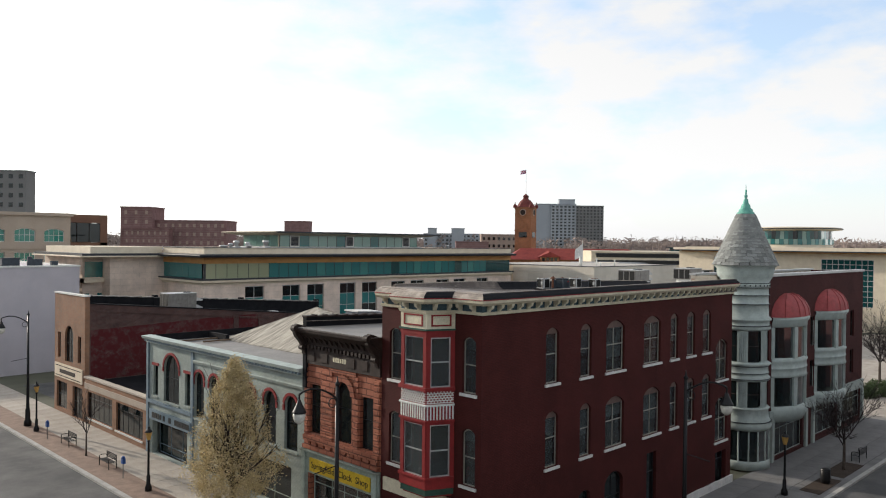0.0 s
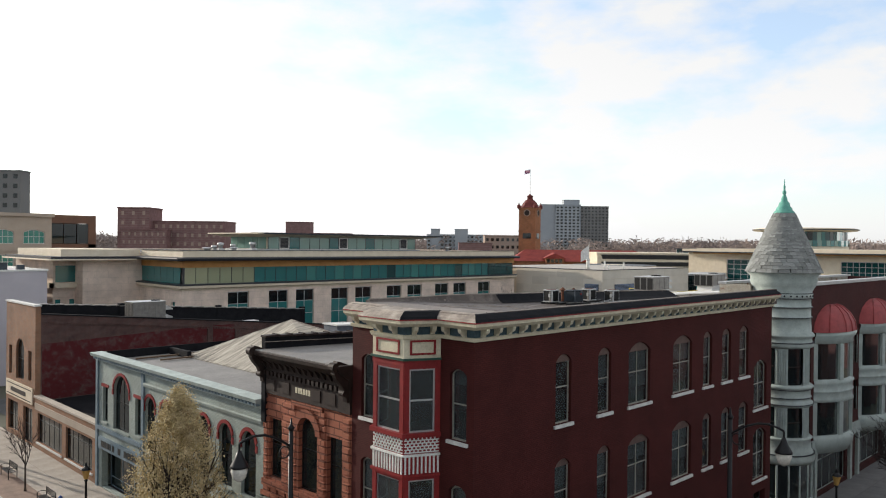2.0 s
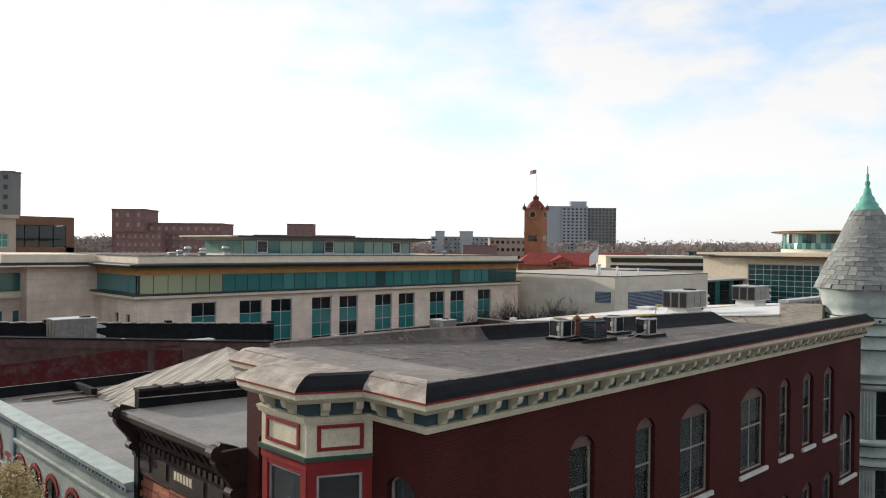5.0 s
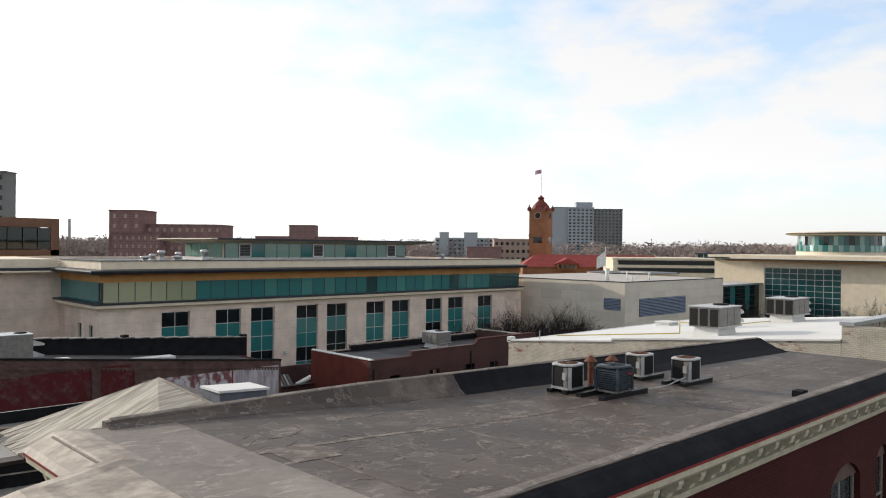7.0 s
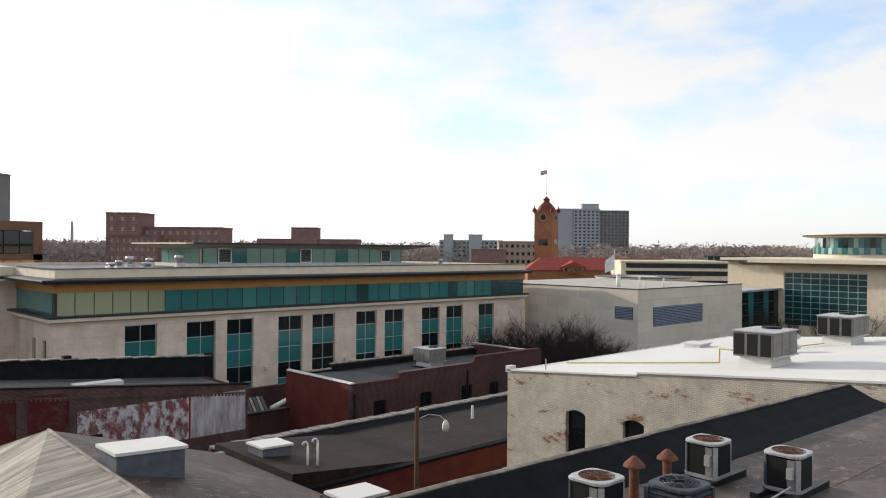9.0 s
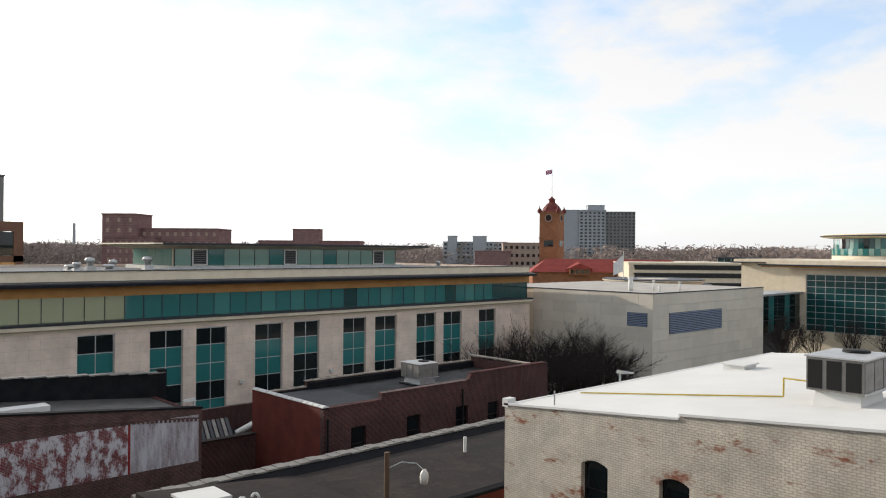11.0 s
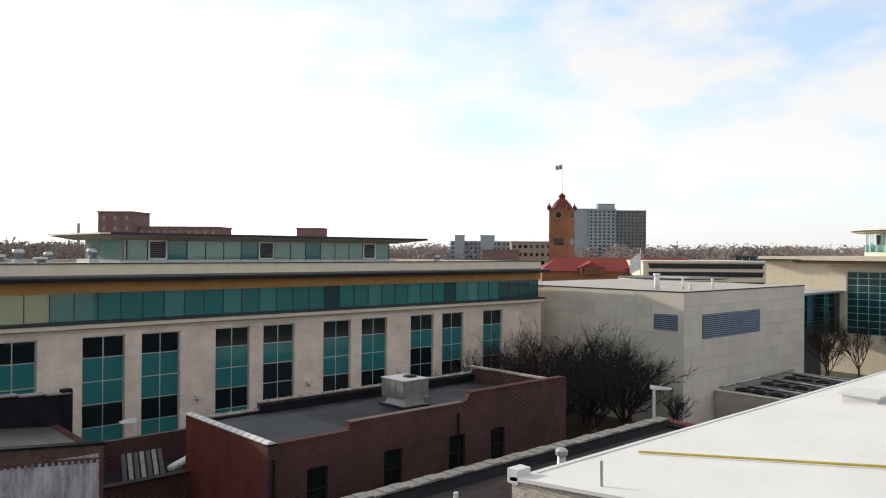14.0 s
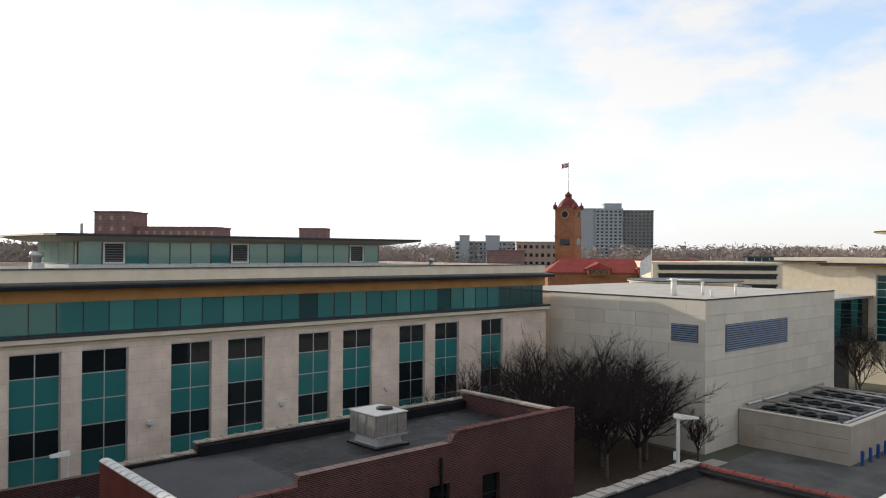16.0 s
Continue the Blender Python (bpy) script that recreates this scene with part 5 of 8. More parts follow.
part("upper_wall", fs.poly(bmesh.new(), [(71.6, 8.15), (SX1, 8.15), (SX1, 8.65), (72.5, 8.6), (72.3, 8.3)], 0, 0.35), M_SHED, shed)
for a, b, z0, z1, r in s_op:
    window(fs, shed, a, b, z0, z1, r, M_BROWNCORN, G_TEALD, (), (0.5,), depth=0.15, sill=M_SHED)
part("wall_west", boxes((SX0, SX0 + 0.35, SY0 + 0.35, SY1, -1.7, 7.85)), M_SHEDP, shed, "red painted end wall")
part("wall_north", boxes((SX0 + 0.35, 64.15, SY1 - 0.35, SY1, -1.7, 7.55), (64.15, SX1, SY1 - 0.35, SY1, -1.7, 7.95)), M_SHED, shed)
part("wall_east", boxes((SX1 - 0.35, SX1, SY0 + 0.35, SY1 - 0.35, -1.7, 8.2)), M_SHED, shed)
part("roof_deck", boxes((SX0 + 0.35, SX1 - 0.35, SY0 + 0.35, SY1 - 0.35, 7.2, 7.42)), M_SHEDROOF, shed, "grey membrane roof with puddled patches")
bm = boxes((64.16, SX1 - 0.36, SY1 - 0.7, SY1 - 0.36, 7.4, 7.9), (SX0 + 0.36, 64.16, SY1 - 0.55, SY1 - 0.36, 7.3, 7.5))
part("parapet_lining", bm, M_TAR, shed)
part("roof_sheet", prism(bmesh.new(), [(SX0 + 0.4, SY0 + 0.4, z) for z in (7.421, 7.428)] + [(SX0 + 0.4, SY1 - 0.6, z) for z in (7.428, 7.421)], [(65.6, SY0 + 0.4, z) for z in (7.421, 7.428)] + [(65.6, SY1 - 0.6, z) for z in (7.428, 7.421)]), M_SHEDROOF2, shed, "newer smooth grey roof sheet")
for k in range(14):
    y = SY0 + 0.02 + k * 0.605
    sec = [(SX0 - 0.06, 7.85), (SX0 + 0.42, 7.85), (SX0 + 0.42, 7.89), (SX0 + 0.24, 7.97), (SX0 + 0.1, 7.97), (SX0 - 0.06, 7.9)]
    part("coping_tile", prism(bmesh.new(), [(x, y, z) for x, z in sec], [(x, y + 0.5, z) for x, z in sec]), M_SILL, shed, "pale rounded coping tile")
bm = bmesh.new()
for k in range(35):
    x = SX0 + 0.4 + k * 0.582
    z = 7.75 if x < 64.3 else (8.15 if x < 72.3 else 8.63)
    box(bm, x, x + 0.54, SY0 - 0.05, SY0 + 0.42, z, z + 0.1)
tagged(part("south_coping", bm, M_SHED, shed), kind="stuff")
bm = bmesh.new()
for k in range(28):
    x = SX0 + 0.4 + k * 0.735
    z = 7.56 if x < 64 else 7.96
    box(bm, x, x + 0.6, SY1 - 0.42, SY1 + 0.05, z, z + 0.06)
    box(bm, x + 0.6, x + 0.7, SY1 - 0.44, SY1 + 0.07, z, z + 0.1)
for k in range(14):
    y = SY0 + 0.1 + k * 0.6
    box(bm, SX1 - 0.42, SX1 + 0.05, y, y + 0.55, 8.35, 8.45)
tagged(part("rear_coping", bm, M_CAP, shed), kind="stuff")
part("downpipe", tube(bmesh.new(), (60.25, 68.4, 7.2), (60.25, 68.4, -1), 0.07, 0.07), M_BLACK, shed, "black rain pipe")
part("downpipe", tube(bmesh.new(), (71.6, 68.4, 7.7), (71.6, 68.4, -1), 0.07, 0.07), M_BLACK, shed, "black rain pipe")

# ---- white roofed building ----
white = thing("white_roof_building", (54.6, 31, 0), "cream painted brick building with bare patches and a white roof", "building")
WX0, WX1, WY0, WY1 = 54.6, 77.0, 31.0, 49.0


def white_z(y):
    return 11.75 + (WY1 - y) * 0.088


fw_ = Face("W", WX0)
w_op = [(44.53, 45.57, 8.5, 10.52, 0.16), (41.66, 42.66, 8.5, 10.56, 0.16), (38.7, 39.7, 8.5, 10.6, 0.16)]
part("wall_west", wall(bmesh.new(), fw_, WY0, WY1, 0, 11.6, 0.4, w_op), M_CREAMB, white, "cream painted brick wall with worn patches")
for a, b, z0, z1, r in w_op:
    window(fw_, white, a, b, z0, z1, r, M_BLACK, G_TEALD, (), (0.5,), depth=0.2, sill=M_YARDSTONE)
for ya, yb, dz in ((WY0, 42.0, 0.12), (42.0, WY1, 0.0)):
    part("wall_top", fw_.poly(bmesh.new(), [(ya, 11.6), (yb, 11.6), (yb, white_z(yb) + dz), (ya, white_z(ya) + dz)], 0, 0.4), M_CREAMB, white)
    part("edge_trim", fw_.poly(bmesh.new(), [(ya, white_z(ya) + dz + 0.002), (yb, white_z(yb) + dz + 0.002), (yb, white_z(yb) + dz + 0.08), (ya, white_z(ya) + dz + 0.08)], -0.06, 0.5), M_WHITEROOF, white)
part("corner_block", boxes((WX0 - 0.06, WX0 + 0.35, WY1 - 0.2, WY1 + 0.08, 11.7, 12.0)), M_WHITEROOF, white)
part("wall_north", boxes((WX0 + 0.4, WX1, WY1 - 0.35, WY1, -1.5, 11.7)), M_CREAMB, white)
part("wall_east", boxes((WX1 - 0.35, WX1, WY0, WY1 - 0.35, 0, 11.7)), M_CREAMB, white)
bm = bmesh.new()
prism(bm, [(WX0 + 0.4, WY0, white_z(WY0) - 0.2), (WX1, WY0, white_z(WY0) - 0.2), (WX1, WY1, white_z(WY1) - 0.2), (WX0 + 0.4, WY1, white_z(WY1) - 0.2)],
      [(WX0 + 0.4, WY0, white_z(WY0)), (WX1, WY0, white_z(WY0)), (WX1, WY1, white_z(WY1)), (WX0 + 0.4, WY1, white_z(WY1))])
part("roof_deck", bm, M_WHITEROOF, white, "bright white roof membrane")
part("roof_edge", boxes((WX0 + 0.4, WX1 + 0.05, WY1 - 0.05, WY1 + 0.08, 11.6, 11.775)), M_WHITEROOF, white)

# ---- turret building ----
tur = thing("turret_building", (53.5, 26, 0), "maroon brick building with white round turret and curved tin bays", "building")
ft = Face("S", 26.0)
t_op = [(65.6, 66.5, 8.2, 10.6, 0), (65.6, 66.5, 4.8, 7.0, 0), (75.5, 76.5, 8.2, 10.6, 0), (75.5, 76.5, 4.8, 7.0, 0), (58.5, 64.0, 0.4, 3.1, 0), (66.5, 72.0, 0.6, 3.1, 0), (73.0, 78.5, 0.6, 3.1, 0)]
part("wall_south", wall(bmesh.new(), ft, 57.2, 79.0, 0, 14.1, 0.4, t_op), M_MAROON, tur, weld=True)
part("wall_north", boxes((54.6, 79.0, 30.6, 30.98, 0, 14.1)), M_CREAMB, tur, "tan brick rear wall")
part("wall_west", boxes((54.6, 55.0, 28.9, 30.6, 0, 14.1)), M_CREAMB, tur, "tan brick rear wall")
part("wall_east", boxes((78.6, 79.0, 26.4, 30.6, 0, 14.1)), M_MAROON, tur)
part("roof_deck", boxes((55.0, 78.6, 26.4, 30.6, 13.6, 13.75)), M_MEMB2, tur)
part("coping", boxes((56.5, 79.1, 25.9, 26.5, 14.1, 14.3), (54.55, 79.1, 30.5, 31.05, 14.1, 14.25)), M_TIN, tur, "pale metal coping")
for a, b, z0, z1, r in t_op[:4]:
    window(ft, tur, a, b, z0, z1, r, M_BROWNCORN, G_TEALD, (), (0.5,), depth=0.15)
for a, b, z0, z1, r in t_op[4:]:
    window(ft, tur, a, b, z0, z1, r, M_TURRET, G_TEALD, (0.25, 0.5, 0.75), (0.75,), depth=0.15, name="shop_window")
bm = ft.box(bmesh.new(), 57.2, 79.0, -0.15, 0.0, 3.2, 4.0)
for u in (57.6, 64.4, 66.0, 72.4, 78.6):
    ft.box(bm, u, u + 0.4, -0.2, 0.0, 0.15, 3.2)
part("shop_fascia", bm, M_TURRET, tur, "pale painted shopfront")
TC = (55.96, 27.35)
ring = [(1.9, 2.95), (2.0, 3.2), (1.95, 3.5), (1.78, 3.8), (1.72, 4.4), (1.85, 4.5), (1.72, 4.6)]
for i in range(9):
    a0 = 150 + 22 * i
    part("shop_pane", lathe(bmesh.new(), *TC, [(1.8, 0.75), (1.8, 2.9)], 3, a0 + 1, a0 + 21), G_TEALD, tur)
    ca, sa = math.cos(radians(a0)), math.sin(radians(a0))
    part("shop_mullion", tube(bmesh.new(), (TC[0] + 1.82 * ca, TC[1] + 1.82 * sa, 0.7), (TC[0] + 1.82 * ca, TC[1] + 1.82 * sa, 2.97), 0.06, 0.06, 6), M_TURRET, tur)
part("shop_bulkhead", lathe(bmesh.new(), *TC, [(1.9, 0.1), (1.9, 0.65), (1.84, 0.75)], 28), M_TURRET, tur, "", True)
# dark core added behind the panes in place of an unlit shop
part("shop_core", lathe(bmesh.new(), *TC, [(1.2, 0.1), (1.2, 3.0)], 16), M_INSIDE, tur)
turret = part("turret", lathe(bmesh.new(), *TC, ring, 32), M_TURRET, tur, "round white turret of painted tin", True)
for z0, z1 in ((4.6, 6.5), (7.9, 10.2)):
    # dark core added behind the panes in place of unlit rooms
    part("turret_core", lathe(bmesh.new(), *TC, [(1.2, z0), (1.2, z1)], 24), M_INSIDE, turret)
    for i in range(6):
        deg = 60 * i + 20
        a = radians(deg)
        part("pilaster", lathe(bmesh.new(), *TC, [(1.45, z0), (1.68, z0), (1.68, z1), (1.45, z1)], 5, deg - 13, deg + 13), M_TURRET, turret)
        for g in (-9, -4.5, 0, 4.5, 9):
            b2 = radians(deg + g)
            part("flute", tube(bmesh.new(), (TC[0] + 1.69 * math.cos(b2), TC[1] + 1.69 * math.sin(b2), z0 + 0.1), (TC[0] + 1.69 * math.cos(b2), TC[1] + 1.69 * math.sin(b2), z1 - 0.1), 0.028, 0.028, 6), M_TURRET, turret)
        part("pane", lathe(bmesh.new(), *TC, [(1.52, z0), (1.52, z1)], 6, deg + 13, deg + 47), G_TEALD, turret)
        b3 = radians(deg + 30)
        part("sash_bar", lathe(bmesh.new(), *TC, [(1.5, z0 + (z1 - z0) * 0.5 - 0.03), (1.56, z0 + (z1 - z0) * 0.5 - 0.03), (1.56, z0 + (z1 - z0) * 0.5 + 0.03), (1.5, z0 + (z1 - z0) * 0.5 + 0.03)], 6, deg + 13, deg + 47), M_BROWNCORN, turret)
part("turret_band", lathe(bmesh.new(), *TC, [(1.7, 6.5), (1.85, 6.6), (1.85, 6.75), (1.7, 6.85), (1.7, 7.05), (1.76, 7.1), (1.7, 7.15), (1.7, 7.55), (1.8, 7.65), (1.9, 7.75), (1.7, 7.9)], 32), M_TURRET, turret, "", True)
part("turret_drum", lathe(bmesh.new(), *TC, [(1.7, 10.2), (1.85, 10.3), (1.85, 10.5), (1.74, 10.6), (1.74, 10.85), (1.9, 10.95), (1.9, 11.05), (1.7, 11.2), (1.66, 12.1), (1.72, 12.15), (1.66, 12.2), (1.66, 12.75), (1.72, 12.8), (1.66, 12.85), (1.66, 13.3), (1.76, 13.38), (1.76, 13.62), (1.68, 13.7), (1.9, 14.1), (2.0, 14.4), (2.0, 14.7), (2.2, 14.9), (2.25, 15.02)], 36), M_TURRET, turret, "", True)
for z in (3.55, 6.68, 7.08, 7.6, 10.55, 11.1, 12.13, 12.78, 13.34, 13.66):
    part("groove_line", lathe(bmesh.new(), *TC, [(1.73 if z > 4 else 1.97, z - 0.025), (1.9 if z in (6.68, 10.55) else (1.77 if z > 4 else 2.0), z - 0.025), (1.9 if z in (6.68, 10.55) else (1.77 if z > 4 else 2.0), z + 0.025), (1.73 if z > 4 else 1.97, z + 0.025)], 32), M_DARK, turret)
bm = bmesh.new()
for i in range(30):
    a = radians(12 * i)
    c = Vector((TC[0] + 1.76 * math.cos(a), TC[1] + 1.76 * math.sin(a), 13.5))
    tube(bm, c - Vector((math.cos(a), math.sin(a), 0)) * 0.02, c + Vector((math.cos(a), math.sin(a), 0)) * 0.03, 0.06, 0.06, 6)
part("turret_studs", bm, M_BLACK, turret, "row of dark round studs")
part("turret_roof", lathe(bmesh.new(), *TC, [(2.28, 15.0), (1.62, 16.6), (0.95, 18.15), (0.6, 18.78)], 36), M_SLATE, turret, "tall cone of grey green slates", True)
part("turret_cap", lathe(bmesh.new(), *TC, [(0.66, 18.7), (0.62, 18.85), (0.5, 18.95), (0.48, 19.1), (0.36, 19.2), (0.32, 19.4), (0.2, 19.55), (0.16, 19.8), (0.08, 19.95), (0.12, 20.05), (0.12, 20.15), (0.06, 20.25), (0.07, 20.5), (0.03, 20.6), (0.02, 20.95)], 20), M_COPPER, turret, "green copper cap and finial", True)
# slates of the cone
sl = bmesh.new()
box(sl, -0.5, 0.5, -0.012, 0.012, 0, 1)
sl_me = bpy.data.meshes.new("slate")
bmesh.ops.recalc_face_normals(sl, faces=sl.faces)
sl.to_mesh(sl_me)
sl.free()
sl_me.materials.append(M_SLATE)
rest = bmesh.new()
cone = bpy.data.objects["turret_roof"]
rows = 17
for r in range(rows):
    f0 = r / rows
    z = 15.0 + 3.75 * f0
    rad = 2.34 - 1.66 * f0
    k = max(10, int(2 * math.pi * rad / 0.36))
    lean = math.atan2(1.68, 3.78)
    for i in range(k):
        a = 2 * math.pi * (i + 0.5 * (r % 2)) / k + rng.uniform(-0.02, 0.02)
        m = Matrix.Translation((TC[0] + rad * math.cos(a), TC[1] + rad * math.sin(a), z - 0.03 + rng.uniform(-0.02, 0.02))) @ Matrix.Rotation(a - math.pi / 2, 4, "Z") @ Matrix.Rotation(lean + 0.1, 4, "X") @ Matrix.Diagonal((2 * math.pi * rad / k * 0.97, 1, 0.3, 1))
        if math.cos(a - radians(215)) > 0.1 and r < 15:
            piece("slate", sl_me, cone, m)
        else:
            box_v = [m @ Vector(p) for p in ((-0.5, -0.012, 0), (0.5, -0.012, 0), (0.5, 0.012, 0), (-0.5, 0.012, 0), (-0.5, -0.012, 1), (0.5, -0.012, 1), (0.5, 0.012, 1), (-0.5, 0.012, 1))]
            hexa(rest, box_v)
tagged(part("slate_rest", rest, M_SLATE, cone), kind="stuff")


def curved_bay(cx, half, out):
    """A curved two-storey tin bay with a ribbed dome, swelling from the south wall."""
    r = (half * half + out * out) / (2 * out)
    cy = 26.0 - out + r
    t = math.degrees(math.asin(half / r))
    a0, a1 = 270 - t, 270 + t
    b = part("curved_bay", lathe(bmesh.new(), cx, cy, [(r - 0.9, 2.9), (r - 0.2, 3.1), (r + 0.08, 3.6), (r + 0.12, 4.0), (r, 4.3), (r - 0.2, 4.3)], 14, a0, a1), M_TURRET, tur, "curved white painted tin bay", True)
    part("band", lathe(bmesh.new(), cx, cy, [(r - 0.2, 6.45), (r + 0.1, 6.5), (r + 0.02, 6.7), (r + 0.02, 7.1), (r + 0.08, 7.15), (r + 0.02, 7.2), (r + 0.02, 7.6), (r + 0.12, 7.75), (r - 0.2, 8.0)], 14, a0, a1), M_TURRET, b, "", True)
    part("head", lathe(bmesh.new(), cx, cy, [(r - 0.2, 10.25), (r + 0.04, 10.3), (r + 0.04, 10.6), (r + 0.2, 10.8), (r + 0.25, 11.0), (r - 0.3, 11.1)], 14, a0, a1), M_TURRET, b, "", True)
    for z0, z1 in ((4.3, 6.47), (7.9, 10.27)):
        for i in range(4):
            a = radians(a0 + (a1 - a0) * (i + 0.02) / 3.04)
            c = Vector((cx + (r - 0.06) * math.cos(a), cy + (r - 0.06) * math.sin(a)))
            tt, o = Vector((-math.sin(a), math.cos(a))), Vector((math.cos(a), math.sin(a)))
            p = [c - tt * 0.2 - o * 0.1, c + tt * 0.2 - o * 0.1, c + tt * 0.2 + o * 0.08, c - tt * 0.2 + o * 0.08]
            part("mullion", prism(bmesh.new(), [(*q, z0) for q in p], [(*q, z1) for q in p]), M_TURRET, b)
        for i in range(3):
            s0, s1 = a0 + (a1 - a0) * i / 3, a0 + (a1 - a0) * (i + 1) / 3
            part("pane", lathe(bmesh.new(), cx, cy, [(r - 0.14, z0), (r - 0.14, z1)], 4, s0, s1), G_TEALD, b)
    bm = bmesh.new()
    rows_ = [(half + 0.15) * math.cos(radians(q)) for q in (0, 20, 40, 60, 78)]
    zz = [11.05 + 1.75 * math.sin(radians(q)) for q in (0, 20, 40, 60, 78)]
    rings = []
    for rr, z in zip(rows_, zz):
        rings.append([bm.verts.new((cx + rr * math.cos(radians(180 + 18 * i)), 26.0 + (out + 0.15) * rr / (half + 0.15) * math.sin(radians(180 + 18 * i)), z)) for i in range(11)])
    for ra, rb in zip(rings, rings[1:]):
        for i in range(10):
            bm.faces.new((ra[i], ra[i + 1], rb[i + 1], rb[i]))
    bm.faces.new(rings[-1])
    d = part("dome", bm, M_AWN, b, "faded red ribbed half dome", True)
    bm = bmesh.new()
    for i in (2, 4, 5, 6, 8):
        a = radians(180 + 18 * i)
        pts = [(cx + rr * math.cos(a) * 1.01, 26.0 + (out + 0.15) * rr / (half + 0.15) * math.sin(a) * 1.01, z + 0.01) for rr, z in zip(rows_, zz)]
        for p, q in zip(pts, pts[1:]):
            tube(bm, p, q, 0.035, 0.035, 5)
    part("rib", bm, M_AWN, d)


curved_bay(60.6, 2.9, 1.25)
curved_bay(69.6, 3.0, 1.25)

# ---- library ----
lib = thing("library_building", (48.6, 96.4, 0), "long buff stone library with teal window bands and flat overhanging roof", "building")
LX0, LX1, LY0, LY1 = 48.7, 111.5, 96.4, 126.0
fl, flw = Face("S", LY0), Face("W", LX0)
L_WIN = [(54.86, 57.89), (60.87, 63.9), (65.13, 68.14), (71.1, 74.14), (75.41, 78.45), (81.45, 84.45), (85.7, 88.73), (91.7, 94.73), (95.93, 98.95), (101.92, 104.94)]
l_op = [(a, b, 1.75, 10.15, 0) for a, b in L_WIN]
part("wall_south", wall(bmesh.new(), fl, LX0, LX1, -1.75, 10.45, 0.5, l_op), M_LIME, lib, weld=True)
part("wall_west", wall(bmesh.new(), flw, LY0 + 0.5, 108.4, -1.75, 10.45, 0.5, [(98.3, 99.3, 6.3, 9.0, 0), (101.4, 102.4, 6.3, 9.0, 0)]), M_LIME, lib)
for u in (98.3, 101.4):
    window(flw, lib, u, u + 1.0, 6.3, 9.0, 0, M_DARK, G_TEAL, (), (0.5,), depth=0.2)
ROWS5 = (0.207, 0.405, 0.603, 0.81)
for i, (a, b) in enumerate(L_WIN):
    g = {0: G_TEAL, 1: G_TEALD, 2: G_TEAL, 3: G_TEAL, 4: G_TEALD}
    if i % 3 == 1:
        g = {0: G_TEAL, 1: G_TEALD, 2: G_TEALD if i > 2 else G_TEAL, 3: G_TEAL, 4: G_TEALD}
    window(fl, lib, a, b, 1.75, 10.15, 0, M_TIN, g, (0.5,), ROWS5, depth=0.22, fw=0.09)
part("inner_floor", boxes((LX0 + 1, LX1 - 1, LY0 + 0.8, LY1 - 1, 6.2, 6.35), (LX0 + 1, LX1 - 1, LY0 + 0.8, LY1 - 1, 2.0, 2.1), (LX0 + 1, LX1 - 1, 103, 103.2, -1.7, 13.3)), M_INSIDE, lib)
LPATH = [(LX0, 108.4), (LX0, LY0), (LX1, LY0)]
part("ledge", loft(bmesh.new(), LPATH, [(-0.5, 10.45), (0.05, 10.45), (0.12, 10.65), (0.55, 10.8), (0.6, 11.1), (-0.5, 11.1)]), M_CREAM, lib, "cream moulded stone ledge")
part("ledge_flashing", loft(bmesh.new(), LPATH, [(-0.4, 11.1), (0.65, 11.1), (0.65, 11.28), (-0.4, 11.3)]), M_DARK, lib)
part("frieze", loft(bmesh.new(), LPATH, [(-0.6, 13.3), (-0.1, 13.3), (-0.1, 14.15), (-0.6, 14.15)]), M_ORANGE, lib, "amber wood frieze below the eaves")
part("roof_overhang", loft(bmesh.new(), LPATH, [(-0.5, 14.15), (1.15, 14.15), (1.3, 14.4), (1.28, 14.5), (-0.5, 14.62)]), M_DARK, lib, "dark metal roof edge")
part("parapet", loft(bmesh.new(), LPATH, [(-0.9, 14.4), (-0.12, 14.4), (-0.12, 15.4), (-0.9, 15.4)]), M_CREAM, lib, "cream parapet band")
part("parapet_cap", loft(bmesh.new(), LPATH, [(-1.0, 15.4), (-0.02, 15.4), (-0.02, 15.47), (-1.0, 15.47)]), M_DARK, lib)
part("roof_deck", boxes((LX0 + 0.8, LX1 - 0.4, LY0 + 0.8, LY1, 15.0, 15.12)), M_MEMB2, lib)
part("wall_east", boxes((LX1 - 0.5, LX1, LY0 + 0.5, LY1, -1.75, 15.4)), M_LIME, lib)
part("wall_north", boxes((LX0, LX1 - 0.5, LY1 - 0.5, LY1, -1.75, 15.4)), M_LIME, lib)
part("wall_west_rear", boxes((LX0, LX0 + 0.5, 108.4, LY1 - 0.5, -1.75, 15.0)), M_LIME, lib)
for u in (59.4, 69.6, 79.9, 90.2, 100.4):
    wl_ = part("wall_light", fl.box(bmesh.new(), u - 0.22, u + 0.22, -0.28, 0.0, 4.7, 4.95), M_SILL, lib, "pale wall light")
    part("bracket", fl.box(bmesh.new(), u - 0.06, u + 0.06, -0.16, 0.0, 4.5, 4.7), M_TIN, wl_)
# band of windows under the eaves
n = 38
for i in range(n):
    a, b = LX0 + 0.2 + (LX1 - 0.6 - LX0) * i / n, LX0 + 0.2 + (LX1 - 0.6 - LX0) * (i + 1) / n
    g = G_GOLD if 0 <= i <= 5 else (G_MUS if i > 33 or i in (20, 29) else (G_TEALM if i in (11, 14, 16, 23, 26, 31) else G_TEAL))
    part("band_pane", fl.box(bmesh.new(), a + 0.03, b - 0.03, 0.18, 0.2, 11.3, 13.3), g, lib)
